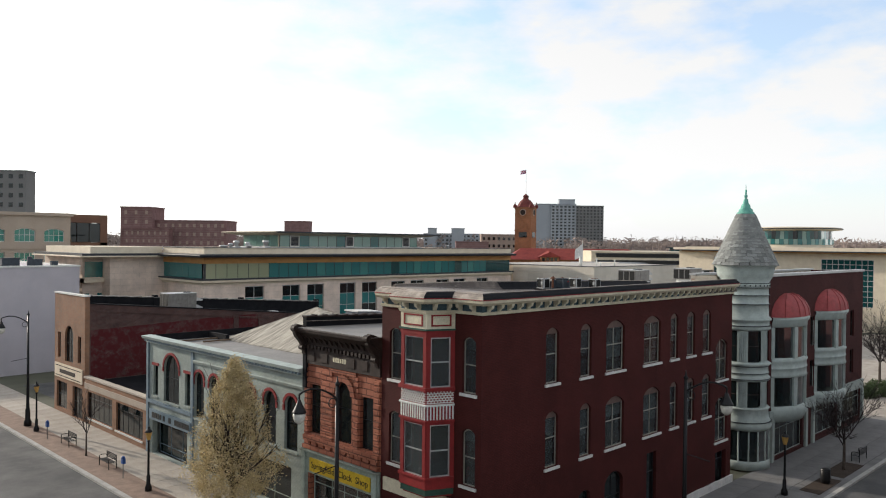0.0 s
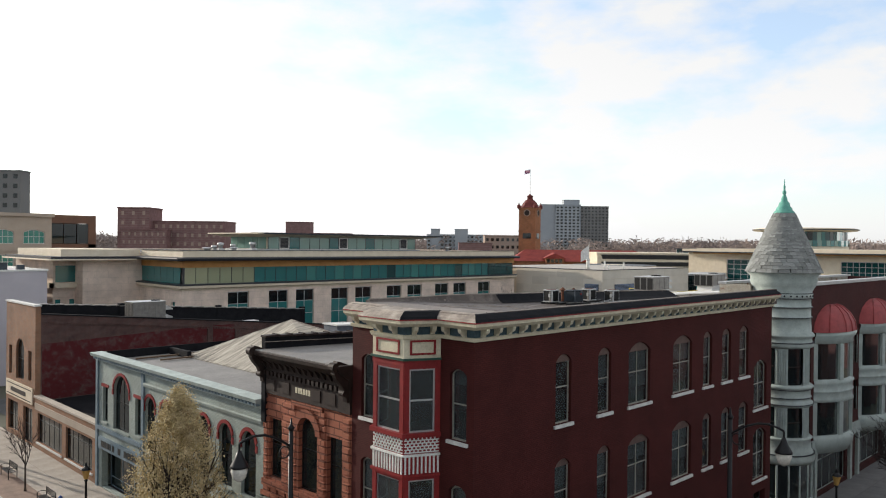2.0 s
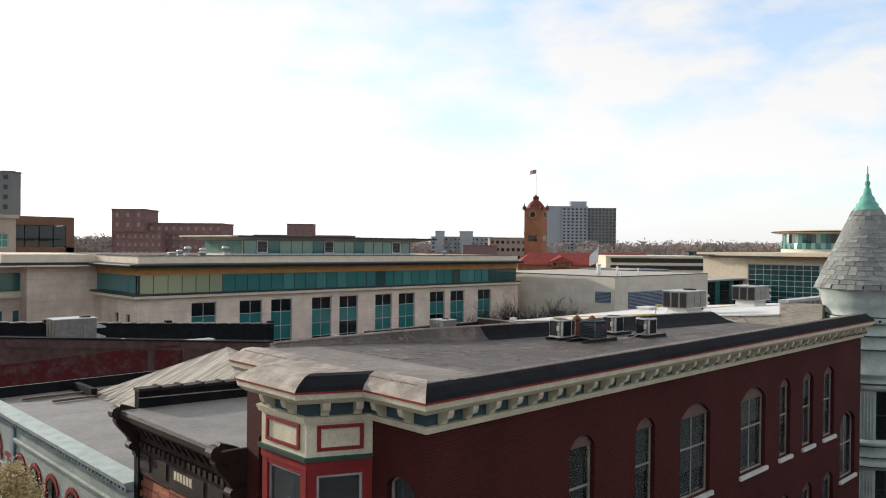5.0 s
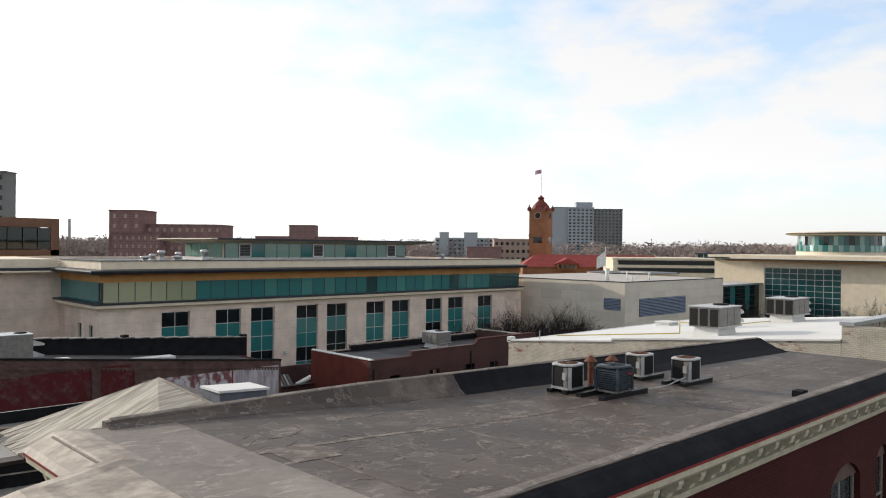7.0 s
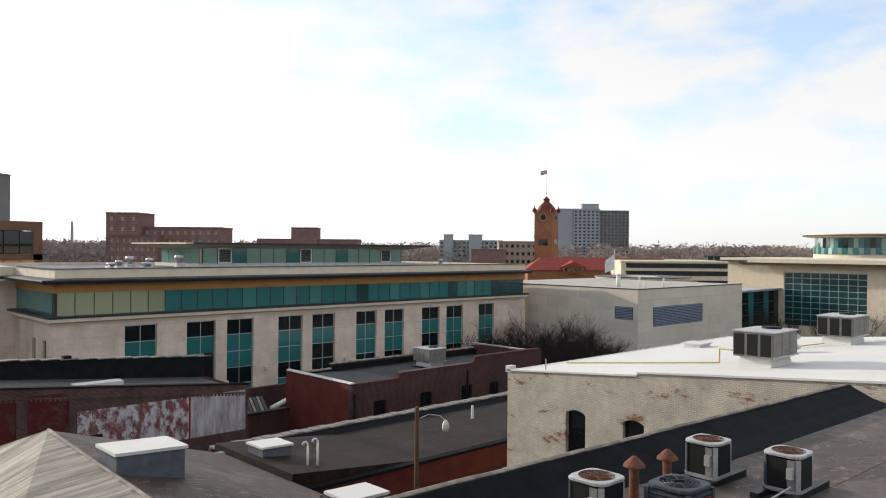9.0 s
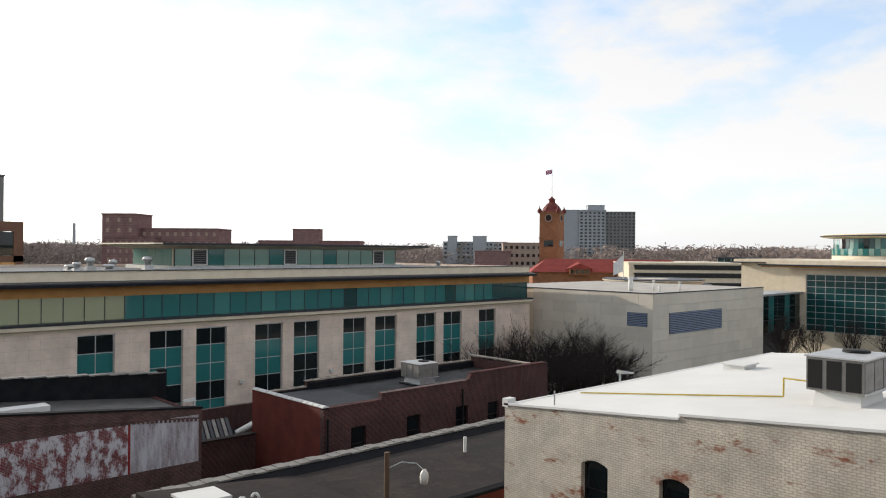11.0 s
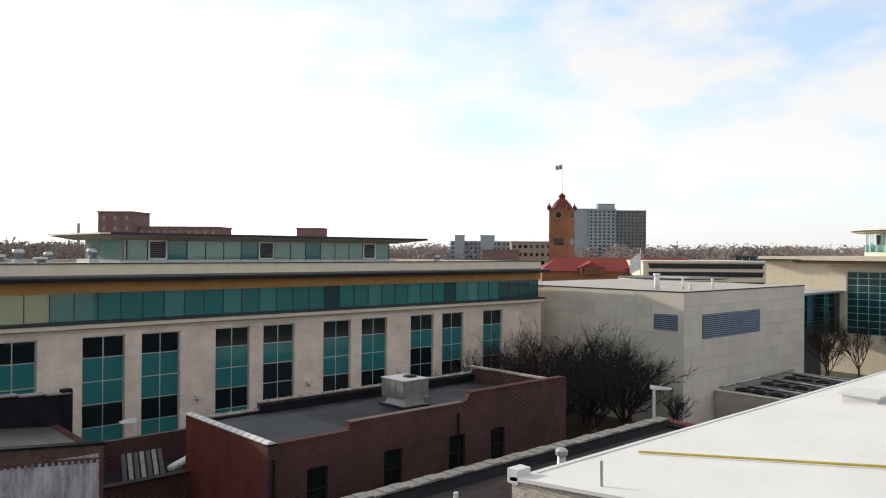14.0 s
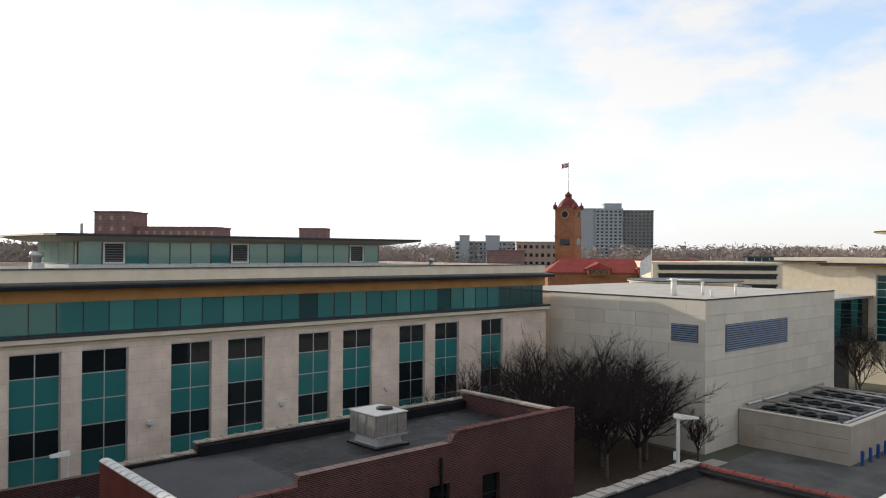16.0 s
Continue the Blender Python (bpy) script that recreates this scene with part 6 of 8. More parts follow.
for i in range(n + 1):
    u = LX0 + 0.2 + (LX1 - 0.6 - LX0) * i / n
    part("band_mullion", fl.box(bmesh.new(), u - 0.03, u + 0.03, 0.14, 0.24, 11.3, 13.3), M_DARK, lib)
for i in range(6):
    part("band_pane", flw.box(bmesh.new(), 97.3 + i * 1.85, 99.1 + i * 1.85, 0.18, 0.2, 11.3, 13.3), G_TEAL, lib)
part("corner_post", boxes((LX0 + 0.1, LX0 + 0.35, LY0 + 0.1, LY0 + 0.35, 11.3, 13.3)), M_DARK, lib)
# wing
fwg, fwgw = Face("S", 108.4), Face("W", 38.6)
part("wing_wall", fwg.box(bmesh.new(), 41.8, LX0, 0, 0.5, -1.7, 14.2), M_LIME, lib)
part("wing_wall", boxes((38.6, 41.8, 111.0, 111.5, -1.7, 14.2), (41.3, 41.8, 108.4, 111, -1.7, 14.2), (38.6, 39.1, 111.5, 126, -1.7, 14.2)), M_LIME, lib)
part("wing_roof", boxes((37.2, 48.7, 107.2, 126, 14.2, 14.5)), M_DARK, lib)
part("wing_eave", boxes((36.8, 48.7, 106.8, 126, 14.05, 14.2)), M_CREAM, lib)
part("wing_parapet", boxes((38.8, 48.7, 108.7, 126, 14.5, 15.4)), M_CREAM, lib)
part("wing_ledge", boxes((37.9, 41.9, 110.3, 111.0, 10.5, 11.1), (38.0, 38.6, 110.3, 126, 10.5, 11.1)), M_CREAM, lib)
part("wing_pane", boxes((38.9, 41.5, 110.96, 110.99, 11.2, 13.3)), G_TEAL, lib)
part("wing_pane", boxes((38.9, 39.5, 110.96, 110.99, 6.5, 9.0)), G_TEAL, lib)
part("wing_pane", boxes((40.6, 41.2, 110.96, 110.99, 6.5, 9.0)), G_TEAL, lib)
# penthouse
pent = part("penthouse", boxes((68.5, 99.0, 109.2, 120, 15.1, 17.55)), M_CREAM, lib, "glazed rooftop storey")
n = 16
for i in range(n):
    a, b = 68.6 + 30.3 * i / n, 68.6 + 30.3 * (i + 1) / n
    part("pane", boxes((a + 0.05, b - 0.05, 109.1, 109.18, 15.55, 17.35)), (G_TEALP, G_TEALP, G_TEAL, G_TEALP)[i % 4] if i not in (1, 7, 14) else M_DARK, pent)
    if i in (1, 7, 14):
        lv = part("louvre_panel", boxes((a + 0.05, a + 0.2, 109.02, 109.1, 15.55, 17.35), (b - 0.2, b - 0.05, 109.02, 109.1, 15.55, 17.35), (a + 0.2, b - 0.2, 109.02, 109.1, 17.2, 17.35), (a + 0.2, b - 0.2, 109.02, 109.1, 15.55, 15.68)), M_WHITEP, pent, "white framed louvre panel")
        for k in range(7):
            part("slat", boxes((a + 0.2, b - 0.2, 109.0, 109.09, 15.74 + k * 0.21, 15.8 + k * 0.21)), M_ACGREY, lv)
for i in range(n + 1):
    u = 68.6 + 30.3 * i / n
    part("mullion", boxes((u - 0.05, u + 0.05, 109.08, 109.19, 15.5, 17.4)), M_DARK, pent)
for i in range(5):
    part("pane", boxes((68.4, 68.48, 109.5 + i * 2.1, 111.5 + i * 2.1, 15.55, 17.35)), G_TEALP, pent)
part("roof_slab", boxes((66.3, 102.8, 106.6, 122, 17.75, 17.98)), M_DARK, pent, "thin dark overhanging roof")
part("west_eave", boxes((65.4, 66.3, 106.6, 122, 17.8, 17.95)), M_CREAM, pent)
part("roof_soffit", prism(bmesh.new(), [(65.5, 106.7, 17.75), (102.7, 106.7, 17.75), (102.7, 121.9, 17.75), (65.5, 121.9, 17.75)], [(67.6, 108.8, 17.35), (99.8, 108.8, 17.35), (99.8, 120.4, 17.35), (67.6, 120.4, 17.35)]), M_CREAM, pent, "cream sloping soffit")
part("penthouse_base", boxes((67.8, 99.7, 108.6, 120.6, 15.1, 15.5)), M_TIN, pent)

# ---- ivory stone hall ----
hall = thing("stone_hall", (114, 79.5, -1.7), "windowless ivory stone hall with blue grey louvres", "building")
HX0, HX1, HY0, HY1 = 114.0, 143.4, 79.5, 98.0
part("core", boxes((HX0 + 0.1, HX1, HY0 + 0.1, HY1 + 10, -1.7, 12.3)), M_CREAM, hall)
part("roof", boxes((HX0 + 0.1, HX1, HY0 + 0.1, HY1 + 10, 12.3, 12.42)), M_PALEROOF, hall, "pale grey flat roof")
part("roof_edge", boxes((HX0 - 0.05, HX1, HY0 - 0.05, HY0 + 0.2, 12.42, 12.52), (HX0 - 0.05, HX0 + 0.2, HY0 + 0.2, HY1 + 10, 12.42, 12.52)), M_DARK, hall)
H = 14.1 / 10
LOUV = [("S", 117.7, 130.9, 7.4, 10.0), ("W", 80.2, 83.0, 8.45, 10.1)]
for way, u0, u1, plane in (("S", HX0, HX1, HY0), ("W", HY0 + 0.101, HY1, HX0)):
    f = Face(way, plane)
    for r in range(10):
        z0, z1 = -1.7 + r * H, -1.7 + (r + 1) * H - 0.025
        u = u0
        k = 0
        while u < u1 - 0.1:
            w = 3.7 if (k or r % 2 == 0) else 1.85
            a, b = u, min(u + w, u1)
            part("stone_panel", f.box(bmesh.new(), a, b - 0.02, 0.0, 0.1, z0, z1), M_STONE, hall)
            u, k = u + w, k + 1
for way, a, b, z0, z1 in LOUV:
    f = Face(way, HY0 if way == "S" else HX0)
    bm = bmesh.new()
    f.box(bm, a, b, -0.04, 0.0, z0, z1)
    lv = part("louvre", bm, M_DARK, hall, "blue grey louvre grille")
    k = int((z1 - z0) / 0.2)
    for i in range(k):
        z = z0 + (z1 - z0) * (i + 0.5) / k
        part("slat", f.prof(bmesh.new(), a + 0.05, b - 0.05, [(-0.04, z + 0.06), (-0.12, z - 0.045), (-0.1, z - 0.055), (-0.04, z + 0.03)]), M_LOUV, lv)
# walled plant yard at its foot
yard = thing("plant_yard", (120.2, 69.2, -1.8), "low ivory stone walled yard full of black cooling plant", "yard")
part("wall", boxes((120.2, 120.6, 69.2, 79.4, -1.8, 1.72), (120.6, 140, 69.2, 69.6, -1.8, 1.72), (139.6, 140, 69.6, 79.4, -1.8, 1.72)), M_YARDSTONE, yard)
part("coping", boxes((120.15, 120.65, 69.15, 79.4, 1.72, 1.8), (120.65, 140.05, 69.15, 69.65, 1.72, 1.8)), M_STONE, yard)
part("yard_deck", boxes((120.6, 139.6, 69.6, 79.4, 0.2, 0.6)), M_TAR, yard)
dr = part("door", boxes((120.14, 120.199, 77.75, 78.9, -1.75, 0.4)), M_BEIGE, yard, "tan metal door")
part("door_frame", boxes((120.1, 120.199, 77.66, 77.75, -1.75, 0.48), (120.1, 120.199, 78.9, 78.99, -1.75, 0.48), (120.1, 120.199, 77.75, 78.9, 0.4, 0.48)), M_YARDSTONE, dr)
for r_ in range(2):
    for u in range(3):
        part("panel_joint", boxes((120.19, 120.199, 69.3, 77.6, -0.65 + r_ * 1.2 + u * 0.001, -0.63 + r_ * 1.2 + u * 0.001)), M_DARK, yard)
for i in range(6):
    x_ = 121.4 + i * 3.0
    cu = part("cooling_unit", boxes((x_, x_ + 2.5, 70.6, 78.4, 0.6, 1.62)), M_DARK, yard, "dark cooling unit")
    part("unit_rail", boxes((x_, x_ + 0.1, 70.6, 78.4, 1.62, 1.74), (x_ + 2.4, x_ + 2.5, 70.6, 78.4, 1.62, 1.74)), M_TIN, cu)
    for y in (71.9, 73.8, 75.7, 77.5):
        part("fan_ring", lathe(bmesh.new(), x_ + 1.25, y, [(0.72, 1.62), (0.72, 1.86), (0.62, 1.86), (0.6, 1.66), (0.1, 1.68)], 16), M_BLACK, cu, "round fan ring", True)
for y, z in ((70.1, 1.7), (79.0, 2.1)):
    part("pipe", tube(bmesh.new(), (121.2, y, z), (139.0, y, z), 0.16, 0.16, 10), M_TIN, yard, "pale metal pipe", True)
for x in (124.1, 130.1, 136.1):
    part("cross_pipe", tube(bmesh.new(), (x, 70.1, 1.9), (x, 79.0, 2.15), 0.12, 0.12, 8), M_TIN, yard, "", True)
for i in range(5):
    x_ = 121.2 + i * 1.9
    bo_ = thing("bollard", (x_, 68.6, -1.7), "blue painted steel bollard before the yard wall", "bollard", "blue bollards")
    part("post", lathe(bmesh.new(), x_, 68.6, [(0.15, -1.8), (0.15, -0.5), (0.1, -0.42), (0.02, -0.4)], 10), M_BLUE, bo_)
# glazed link and museum
link = thing("glazed_link", (143.4, 84, -1.7), "dark glazed passage between the stone hall and the museum", "building")
part("wall", boxes((143.5, 168, 84.3, 88, 4.5, 10.6), (152, 153, 84.3, 88, -1.7, 4.5), (160, 161, 84.3, 88, -1.7, 4.5)), M_DARK, link)
for i in range(12):
    for z in (4.7, 6.7, 8.7):
        part("pane", boxes((143.8 + i * 2, 145.7 + i * 2, 84.2, 84.26, z, z + 1.85)), G_TEALD if i % 3 else G_TEAL, link)
part("roof", boxes((143.4, 168, 83.6, 88.4, 10.6, 10.9)), M_TIN, link)
mus = thing("museum_building", (168, 62, -1.7), "cream stone museum with gridded glass wall and round glazed drum", "building")
fm = Face("W", 168.0)
part("wall_west", wall(bmesh.new(), fm, 36, 86, -1.7, 15.0, 0.6, [(69.4, 83.3, 4.3, 13.9, 0), (50, 60, 4.3, 13.9, 0)]), M_CREAM, mus, weld=True)
for a, b in ((69.4, 83.3), (50, 60)):
    window(fm, mus, a, b, 4.3, 13.9, 0, M_TIN, G_MUS, tuple(i / 9 for i in range(1, 9)), tuple(i / 9 for i in range(1, 9)), depth=0.2, fw=0.12, name="glass_wall")
# dark filler added behind the glass wall in place of unlit halls
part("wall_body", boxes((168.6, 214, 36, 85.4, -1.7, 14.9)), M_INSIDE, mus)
part("wall_south", boxes((168, 215, 35.4, 36, -1.7, 15.0)), M_CREAM, mus)
part("wall_north", boxes((168.6, 227, 85.4, 86, -1.7, 15.0)), M_CREAM, mus)
part("roof_overhang", boxes((165.6, 216, 34, 90, 15.0, 15.25)), M_ORANGE, mus, "amber eaves")
part("roof_edge", boxes((165.2, 216, 33.6, 90.4, 15.25, 15.5)), M_DARK, mus, "dark metal roof edge")
part("roof_step", boxes((166.4, 215, 34.6, 89.4, 15.5, 16.2)), M_CREAM, mus, "cream parapet band")
part("rear_wing_wall", boxes((228, 260, 50, 123.5, -1.7, 14.9)), M_CREAM, mus, "plain cream stone rear wing")
part("rear_wing_eave", boxes((225.6, 262, 49, 125.6, 14.9, 15.2)), M_DARK, mus)
part("rear_wing_parapet", boxes((226.4, 261, 50, 124.8, 15.2, 15.9)), M_CREAM, mus)
DX, DY, DR = 236.1, 91.8, 11.5
part("drum", lathe(bmesh.new(), DX, DY, [(DR, 15.0), (DR, 17.0)], 48), M_CREAM, mus, "", True)
part("drum_core", lathe(bmesh.new(), DX, DY, [(DR - 2.2, 16.0), (DR - 2.2, 21.0)], 32), M_DARK, mus)
for i in range(60):
    part("drum_pane", lathe(bmesh.new(), DX, DY, [(DR - 0.3, 17.9), (DR - 0.3, 21.0)], 1, 6 * i + 0.25, 6 * i + 5.75), (G_MUS, G_TEALP, G_TEAL, G_MUS, G_TEALD)[i % 5], mus)
    part("balcony_pane", lathe(bmesh.new(), DX, DY, [(DR + 0.15, 17.0), (DR + 0.15, 18.6)], 1, 6 * i + 0.25, 6 * i + 5.75), (G_TEALP, G_TEAL)[i % 2], mus)
part("drum_roof", lathe(bmesh.new(), DX, DY, [(DR - 1.0, 21.0), (DR + 2.2, 21.3), (DR + 2.5, 21.8), (DR + 1.6, 22.05), (DR * 0.5, 22.3)], 56), M_CREAM, mus, "flat round cream roof", True)
part("drum_edge", lathe(bmesh.new(), DX, DY, [(DR + 2.48, 21.5), (DR + 2.62, 21.5), (DR + 2.62, 21.75), (DR + 2.45, 21.78)], 56), M_DARK, mus)

# ---- distance ----
def far(d, s):
    """A place d metres off along the main view and s metres to its right."""
    return (-0.47 + 0.7074 * d + 0.7067 * s, 2.86 + 0.7067 * d - 0.7074 * s)


def block(name, d, s0, s1, deep, z1, material, label, category="building", z0=-3.0, glass=None, cols=0, rows_=0, wz0=2.0, ww=0.5, wh=0.5, parent=None):
    """A far building square to the view, with its windows as sunk panes."""
    ob = parent or thing(name, (*far(d, (s0 + s1) / 2), 0), label, category)
    fx, rx = Vector((0.7074, 0.7067, 0)), Vector((0.7067, -0.7074, 0))
    o = Vector((-0.47, 2.86, 0))

    def w(dd, ss, z):
        return o + fx * dd + rx * ss + Vector((0, 0, z))

    def bx(bm, d0, d1, a, b, za, zb):
        hexa(bm, [w(d0, a, za), w(d0, b, za), w(d1, b, za), w(d1, a, za), w(d0, a, zb), w(d0, b, zb), w(d1, b, zb), w(d1, a, zb)])
        return bm
    part("wall", bx(bmesh.new(), d, d + deep, s0, s1, z0, z1), material, ob)
    part("roof", bx(bmesh.new(), d - 0.3, d + deep + 0.3, s0 - 0.3, s1 + 0.3, z1, z1 + 0.6), material, ob)
    for i in range(cols):
        for j in range(rows_):
            cw, rh = (s1 - s0) / cols, (z1 - wz0) / rows_
            a, z = s0 + cw * (i + 0.5), wz0 + rh * (j + 0.5)
            part("window", bx(bmesh.new(), d - 0.12, d + 0.1, a - cw * ww / 2, a + cw * ww / 2, z - rh * wh / 2, z + rh * wh / 2), glass or (M_FARTAN if material is M_FARBROWN else G_TEALD), ob)
    return ob


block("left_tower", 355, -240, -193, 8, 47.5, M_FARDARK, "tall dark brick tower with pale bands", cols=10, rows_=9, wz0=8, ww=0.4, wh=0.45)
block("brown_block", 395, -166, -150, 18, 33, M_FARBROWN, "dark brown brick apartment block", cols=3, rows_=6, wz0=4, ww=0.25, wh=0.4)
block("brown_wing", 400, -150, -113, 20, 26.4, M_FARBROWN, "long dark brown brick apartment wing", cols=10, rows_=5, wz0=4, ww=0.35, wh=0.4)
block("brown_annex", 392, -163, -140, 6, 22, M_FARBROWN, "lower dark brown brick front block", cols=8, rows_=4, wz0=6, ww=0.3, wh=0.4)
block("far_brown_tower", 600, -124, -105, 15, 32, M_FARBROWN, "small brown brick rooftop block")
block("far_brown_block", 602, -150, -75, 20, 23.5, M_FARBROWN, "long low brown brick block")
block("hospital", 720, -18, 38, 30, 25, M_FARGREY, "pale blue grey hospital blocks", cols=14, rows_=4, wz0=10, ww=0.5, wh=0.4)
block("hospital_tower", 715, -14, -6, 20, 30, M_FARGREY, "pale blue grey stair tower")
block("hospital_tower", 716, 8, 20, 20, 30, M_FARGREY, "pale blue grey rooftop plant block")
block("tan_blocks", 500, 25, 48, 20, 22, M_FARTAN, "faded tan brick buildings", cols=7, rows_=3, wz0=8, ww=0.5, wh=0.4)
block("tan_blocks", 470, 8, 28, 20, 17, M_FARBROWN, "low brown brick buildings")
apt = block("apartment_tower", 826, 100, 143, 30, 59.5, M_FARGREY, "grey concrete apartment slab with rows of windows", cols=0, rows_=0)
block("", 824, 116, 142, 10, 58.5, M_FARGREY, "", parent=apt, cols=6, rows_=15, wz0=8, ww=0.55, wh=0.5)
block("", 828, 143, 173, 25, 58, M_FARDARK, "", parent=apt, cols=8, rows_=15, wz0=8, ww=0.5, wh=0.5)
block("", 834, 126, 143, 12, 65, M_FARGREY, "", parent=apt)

# office blocks to the north
off = thing("beige_office", (54, 161, 0), "beige stone office block with green arched windows", "building")
fo = Face("S", 161.0)
o_op = [(54.0 - 5.2 * i - 4.4, 54.0 - 5.2 * i - 0.8, z, z + 2.6, 0.5 if z > 15 else 0) for i in range(9) for z in (2.5, 6.8, 11.2, 15.8)]
part("wall_south", wall(bmesh.new(), fo, 4, 54.4, -3, 20.8, 0.6, o_op), M_BEIGE, off)
for a, b, z0, z1, r in o_op:
    if a > 34:
        window(fo, off, a, b, z0, z1, r, M_SILL, G_GREEN, (0.25, 0.5, 0.75), (0.5,), depth=0.2, fw=0.1)
    else:
        part("pane", fo.box(bmesh.new(), a, b, 0.3, 0.35, z0, z1), G_GREEN, off)
part("cornice", fo.box(bmesh.new(), 3.6, 54.8, -0.5, 1, 20.8, 21.4), M_BEIGE, off)
part("body", boxes((4.7, 54.3, 162, 190, -3, 21)), M_BEIGE, off)
for z in (5.6, 10.0, 14.4):
    part("band", fo.box(bmesh.new(), 4, 54.5, -0.15, 0, z, z + 0.4), M_BEIGE, off)
cop = thing("bronze_office", (78, 204, 0), "bronze clad office block with copper mirrored glass", "building")
part("frame", boxes((55, 78.4, 204, 206, 20.6, 22.6), (76.6, 78.4, 204, 206, 13, 20.6), (55, 78.4, 204, 206, 14.4, 15.6), (55, 78.4, 204, 230, -3, 12.0)), M_BRONZE, cop)
part("body", boxes((55, 75, 206, 230, 12, 22.2)), M_BRONZE, cop)
for i in range(7):
    part("pane", boxes((56 + i * 3, 58.8 + i * 3, 204.2, 204.3, 15.7, 20.5)), G_TEALD, cop)
    part("pane", boxes((56 + i * 3, 58.8 + i * 3, 203.9, 204.0, 12.1, 14.3)), G_COPPER, cop)
lil = thing("pale_wall_building", (36, 104, 0), "plain pale painted building wall in shade", "building")
part("wall", boxes((25.5, 35.75, 104, 130, -2, 12.9)), M_LILAC, lil)
part("coping", boxes((25.4, 35.85, 103.9, 104.4, 12.9, 13.1), (35.4, 35.85, 104.4, 130, 12.9, 13.1)), M_WHITEP, lil)
for x, y, w_, h_ in ((28, 108, 2.0, 0.9), (31, 107.5, 1.5, 0.75), (33.4, 107, 0.8, 0.5), (26.4, 106.5, 0.7, 0.6), (30.4, 106.2, 0.5, 1.1)):
    part("roof_box", boxes((x, x + w_, y, y + w_ * 0.8, 12.9, 13.0 + h_), (x - 0.05, x + w_ + 0.05, y - 0.05, y + w_ * 0.8 + 0.05, 13.0 + h_, 13.06 + h_)), M_SLATEGREY, lil, "dark rooftop plant box")

# clock tower and station
CX, CY = 287.5, 234.7
ct = thing("clock_tower", (CX, CY, 0), "orange brick clock tower with a dark red tiled cap", "tower")


def turned(bm, x0, x1, y0, y1, z0, z1, cx=CX, cy=CY, ang=20):
    c, s = math.cos(radians(ang)), math.sin(radians(ang))
    def w(x, y, z):
        return (cx + x * c - y * s, cy + x * s + y * c, z)
    hexa(bm, [w(x0, y0, z0), w(x1, y0, z0), w(x1, y1, z0), w(x0, y1, z0), w(x0, y0, z1), w(x1, y0, z1), w(x1, y1, z1), w(x0, y1, z1)])
    return bm


part("shaft", turned(bmesh.new(), -4, 4, -4, 4, -3, 29.5), M_CLOCK, ct)
part("belt", turned(turned(bmesh.new(), -4.3, 4.3, -4.3, 4.3, 33.2, 33.9), -4.2, 4.2, -4.2, 4.2, 22.6, 23.2), M_CLOCK, ct)
part("clock_stage", turned(bmesh.new(), -4, 4, -4, 4, 29.5, 33.2), M_CLOCK, ct)
bm = bmesh.new()
prof = [(4.9, 33.9), (4.1, 34.6), (3.2, 36.2), (2.1, 37.4), (1.3, 38.0), (1.3, 39.0), (1.6, 39.2), (0.7, 39.9), (0.1, 40.6)]
lathe(bm, CX, CY, prof, 8, 20 + 22.5, 380 + 22.5)
part("cap", bm, M_TILED, ct, "dark red tiled cap")
for sx in (-4, 4):
    for sy in (-4, 4):
        c, s = math.cos(radians(20)), math.sin(radians(20))
        part("pinnacle", lathe(bmesh.new(), CX + sx * c - sy * s, CY + sx * s + sy * c, [(0.9, 33.6), (0.9, 34.8), (0.3, 35.4), (0.1, 36.4)], 8), M_TILED, ct)
for dx, dy, nx, ny in ((-4, 0, -1, 0), (0, -4, 0, -1)):
    c, s = math.cos(radians(20)), math.sin(radians(20))
    p = Vector((CX + dx * c - dy * s, CY + dx * s + dy * c, 31.4))
    nn = Vector((nx * c - ny * s, nx * s + ny * c, 0))
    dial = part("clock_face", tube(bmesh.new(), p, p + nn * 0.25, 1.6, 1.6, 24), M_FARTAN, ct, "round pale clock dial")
    part("dial_ring", tube(bmesh.new(), p + nn * 0.25, p + nn * 0.32, 1.25, 1.25, 24), M_BROWNCORN, dial)
    part("belfry_window", turned(bmesh.new(), *((-4.1, -4.0, -2, 2) if nx else (-2, 2, -4.1, -4.0)), 19.5, 22.0), G_TEALD, ct)
fp = thing("tower_flag", (CX, CY, 40.6), "small faded striped flag on a tall white pole", "flag")
part("pole", tube(bmesh.new(), (CX, CY, 40.5), (CX, CY, 52), 0.14, 0.08), M_WHITEP, fp)
bm = bmesh.new()
for i in range(5):
    x0, x1 = -i * 0.55, -(i + 1) * 0.55
    hexa(bm, [(CX + x0 * 0.7, CY - x0 * 0.7, 50.2 - 0.12 * i), (CX + x1 * 0.7 + 0.1, CY - x1 * 0.7, 50.0 - 0.12 * i), (CX + x1 * 0.7 + 0.13, CY - x1 * 0.7, 50.0 - 0.12 * i), (CX + x0 * 0.7 + 0.03, CY - x0 * 0.7, 50.2 - 0.12 * i),
              (CX + x0 * 0.7, CY - x0 * 0.7, 52 - 0.12 * i), (CX + x1 * 0.7 + 0.1, CY - x1 * 0.7, 51.8 - 0.12 * i), (CX + x1 * 0.7 + 0.13, CY - x1 * 0.7, 51.8 - 0.12 * i), (CX + x0 * 0.7 + 0.03, CY - x0 * 0.7, 52 - 0.12 * i)])
part("cloth", bm, M_FLAGR, fp)
st = thing("station", (285, 215, 0), "long station building with a red clay tile roof and dormers", "building")
part("wall", turned(bmesh.new(), -10, 52, -26, -8, -3, 9.5, CX, CY, -45), M_CLOCK, st)
bm = bmesh.new()
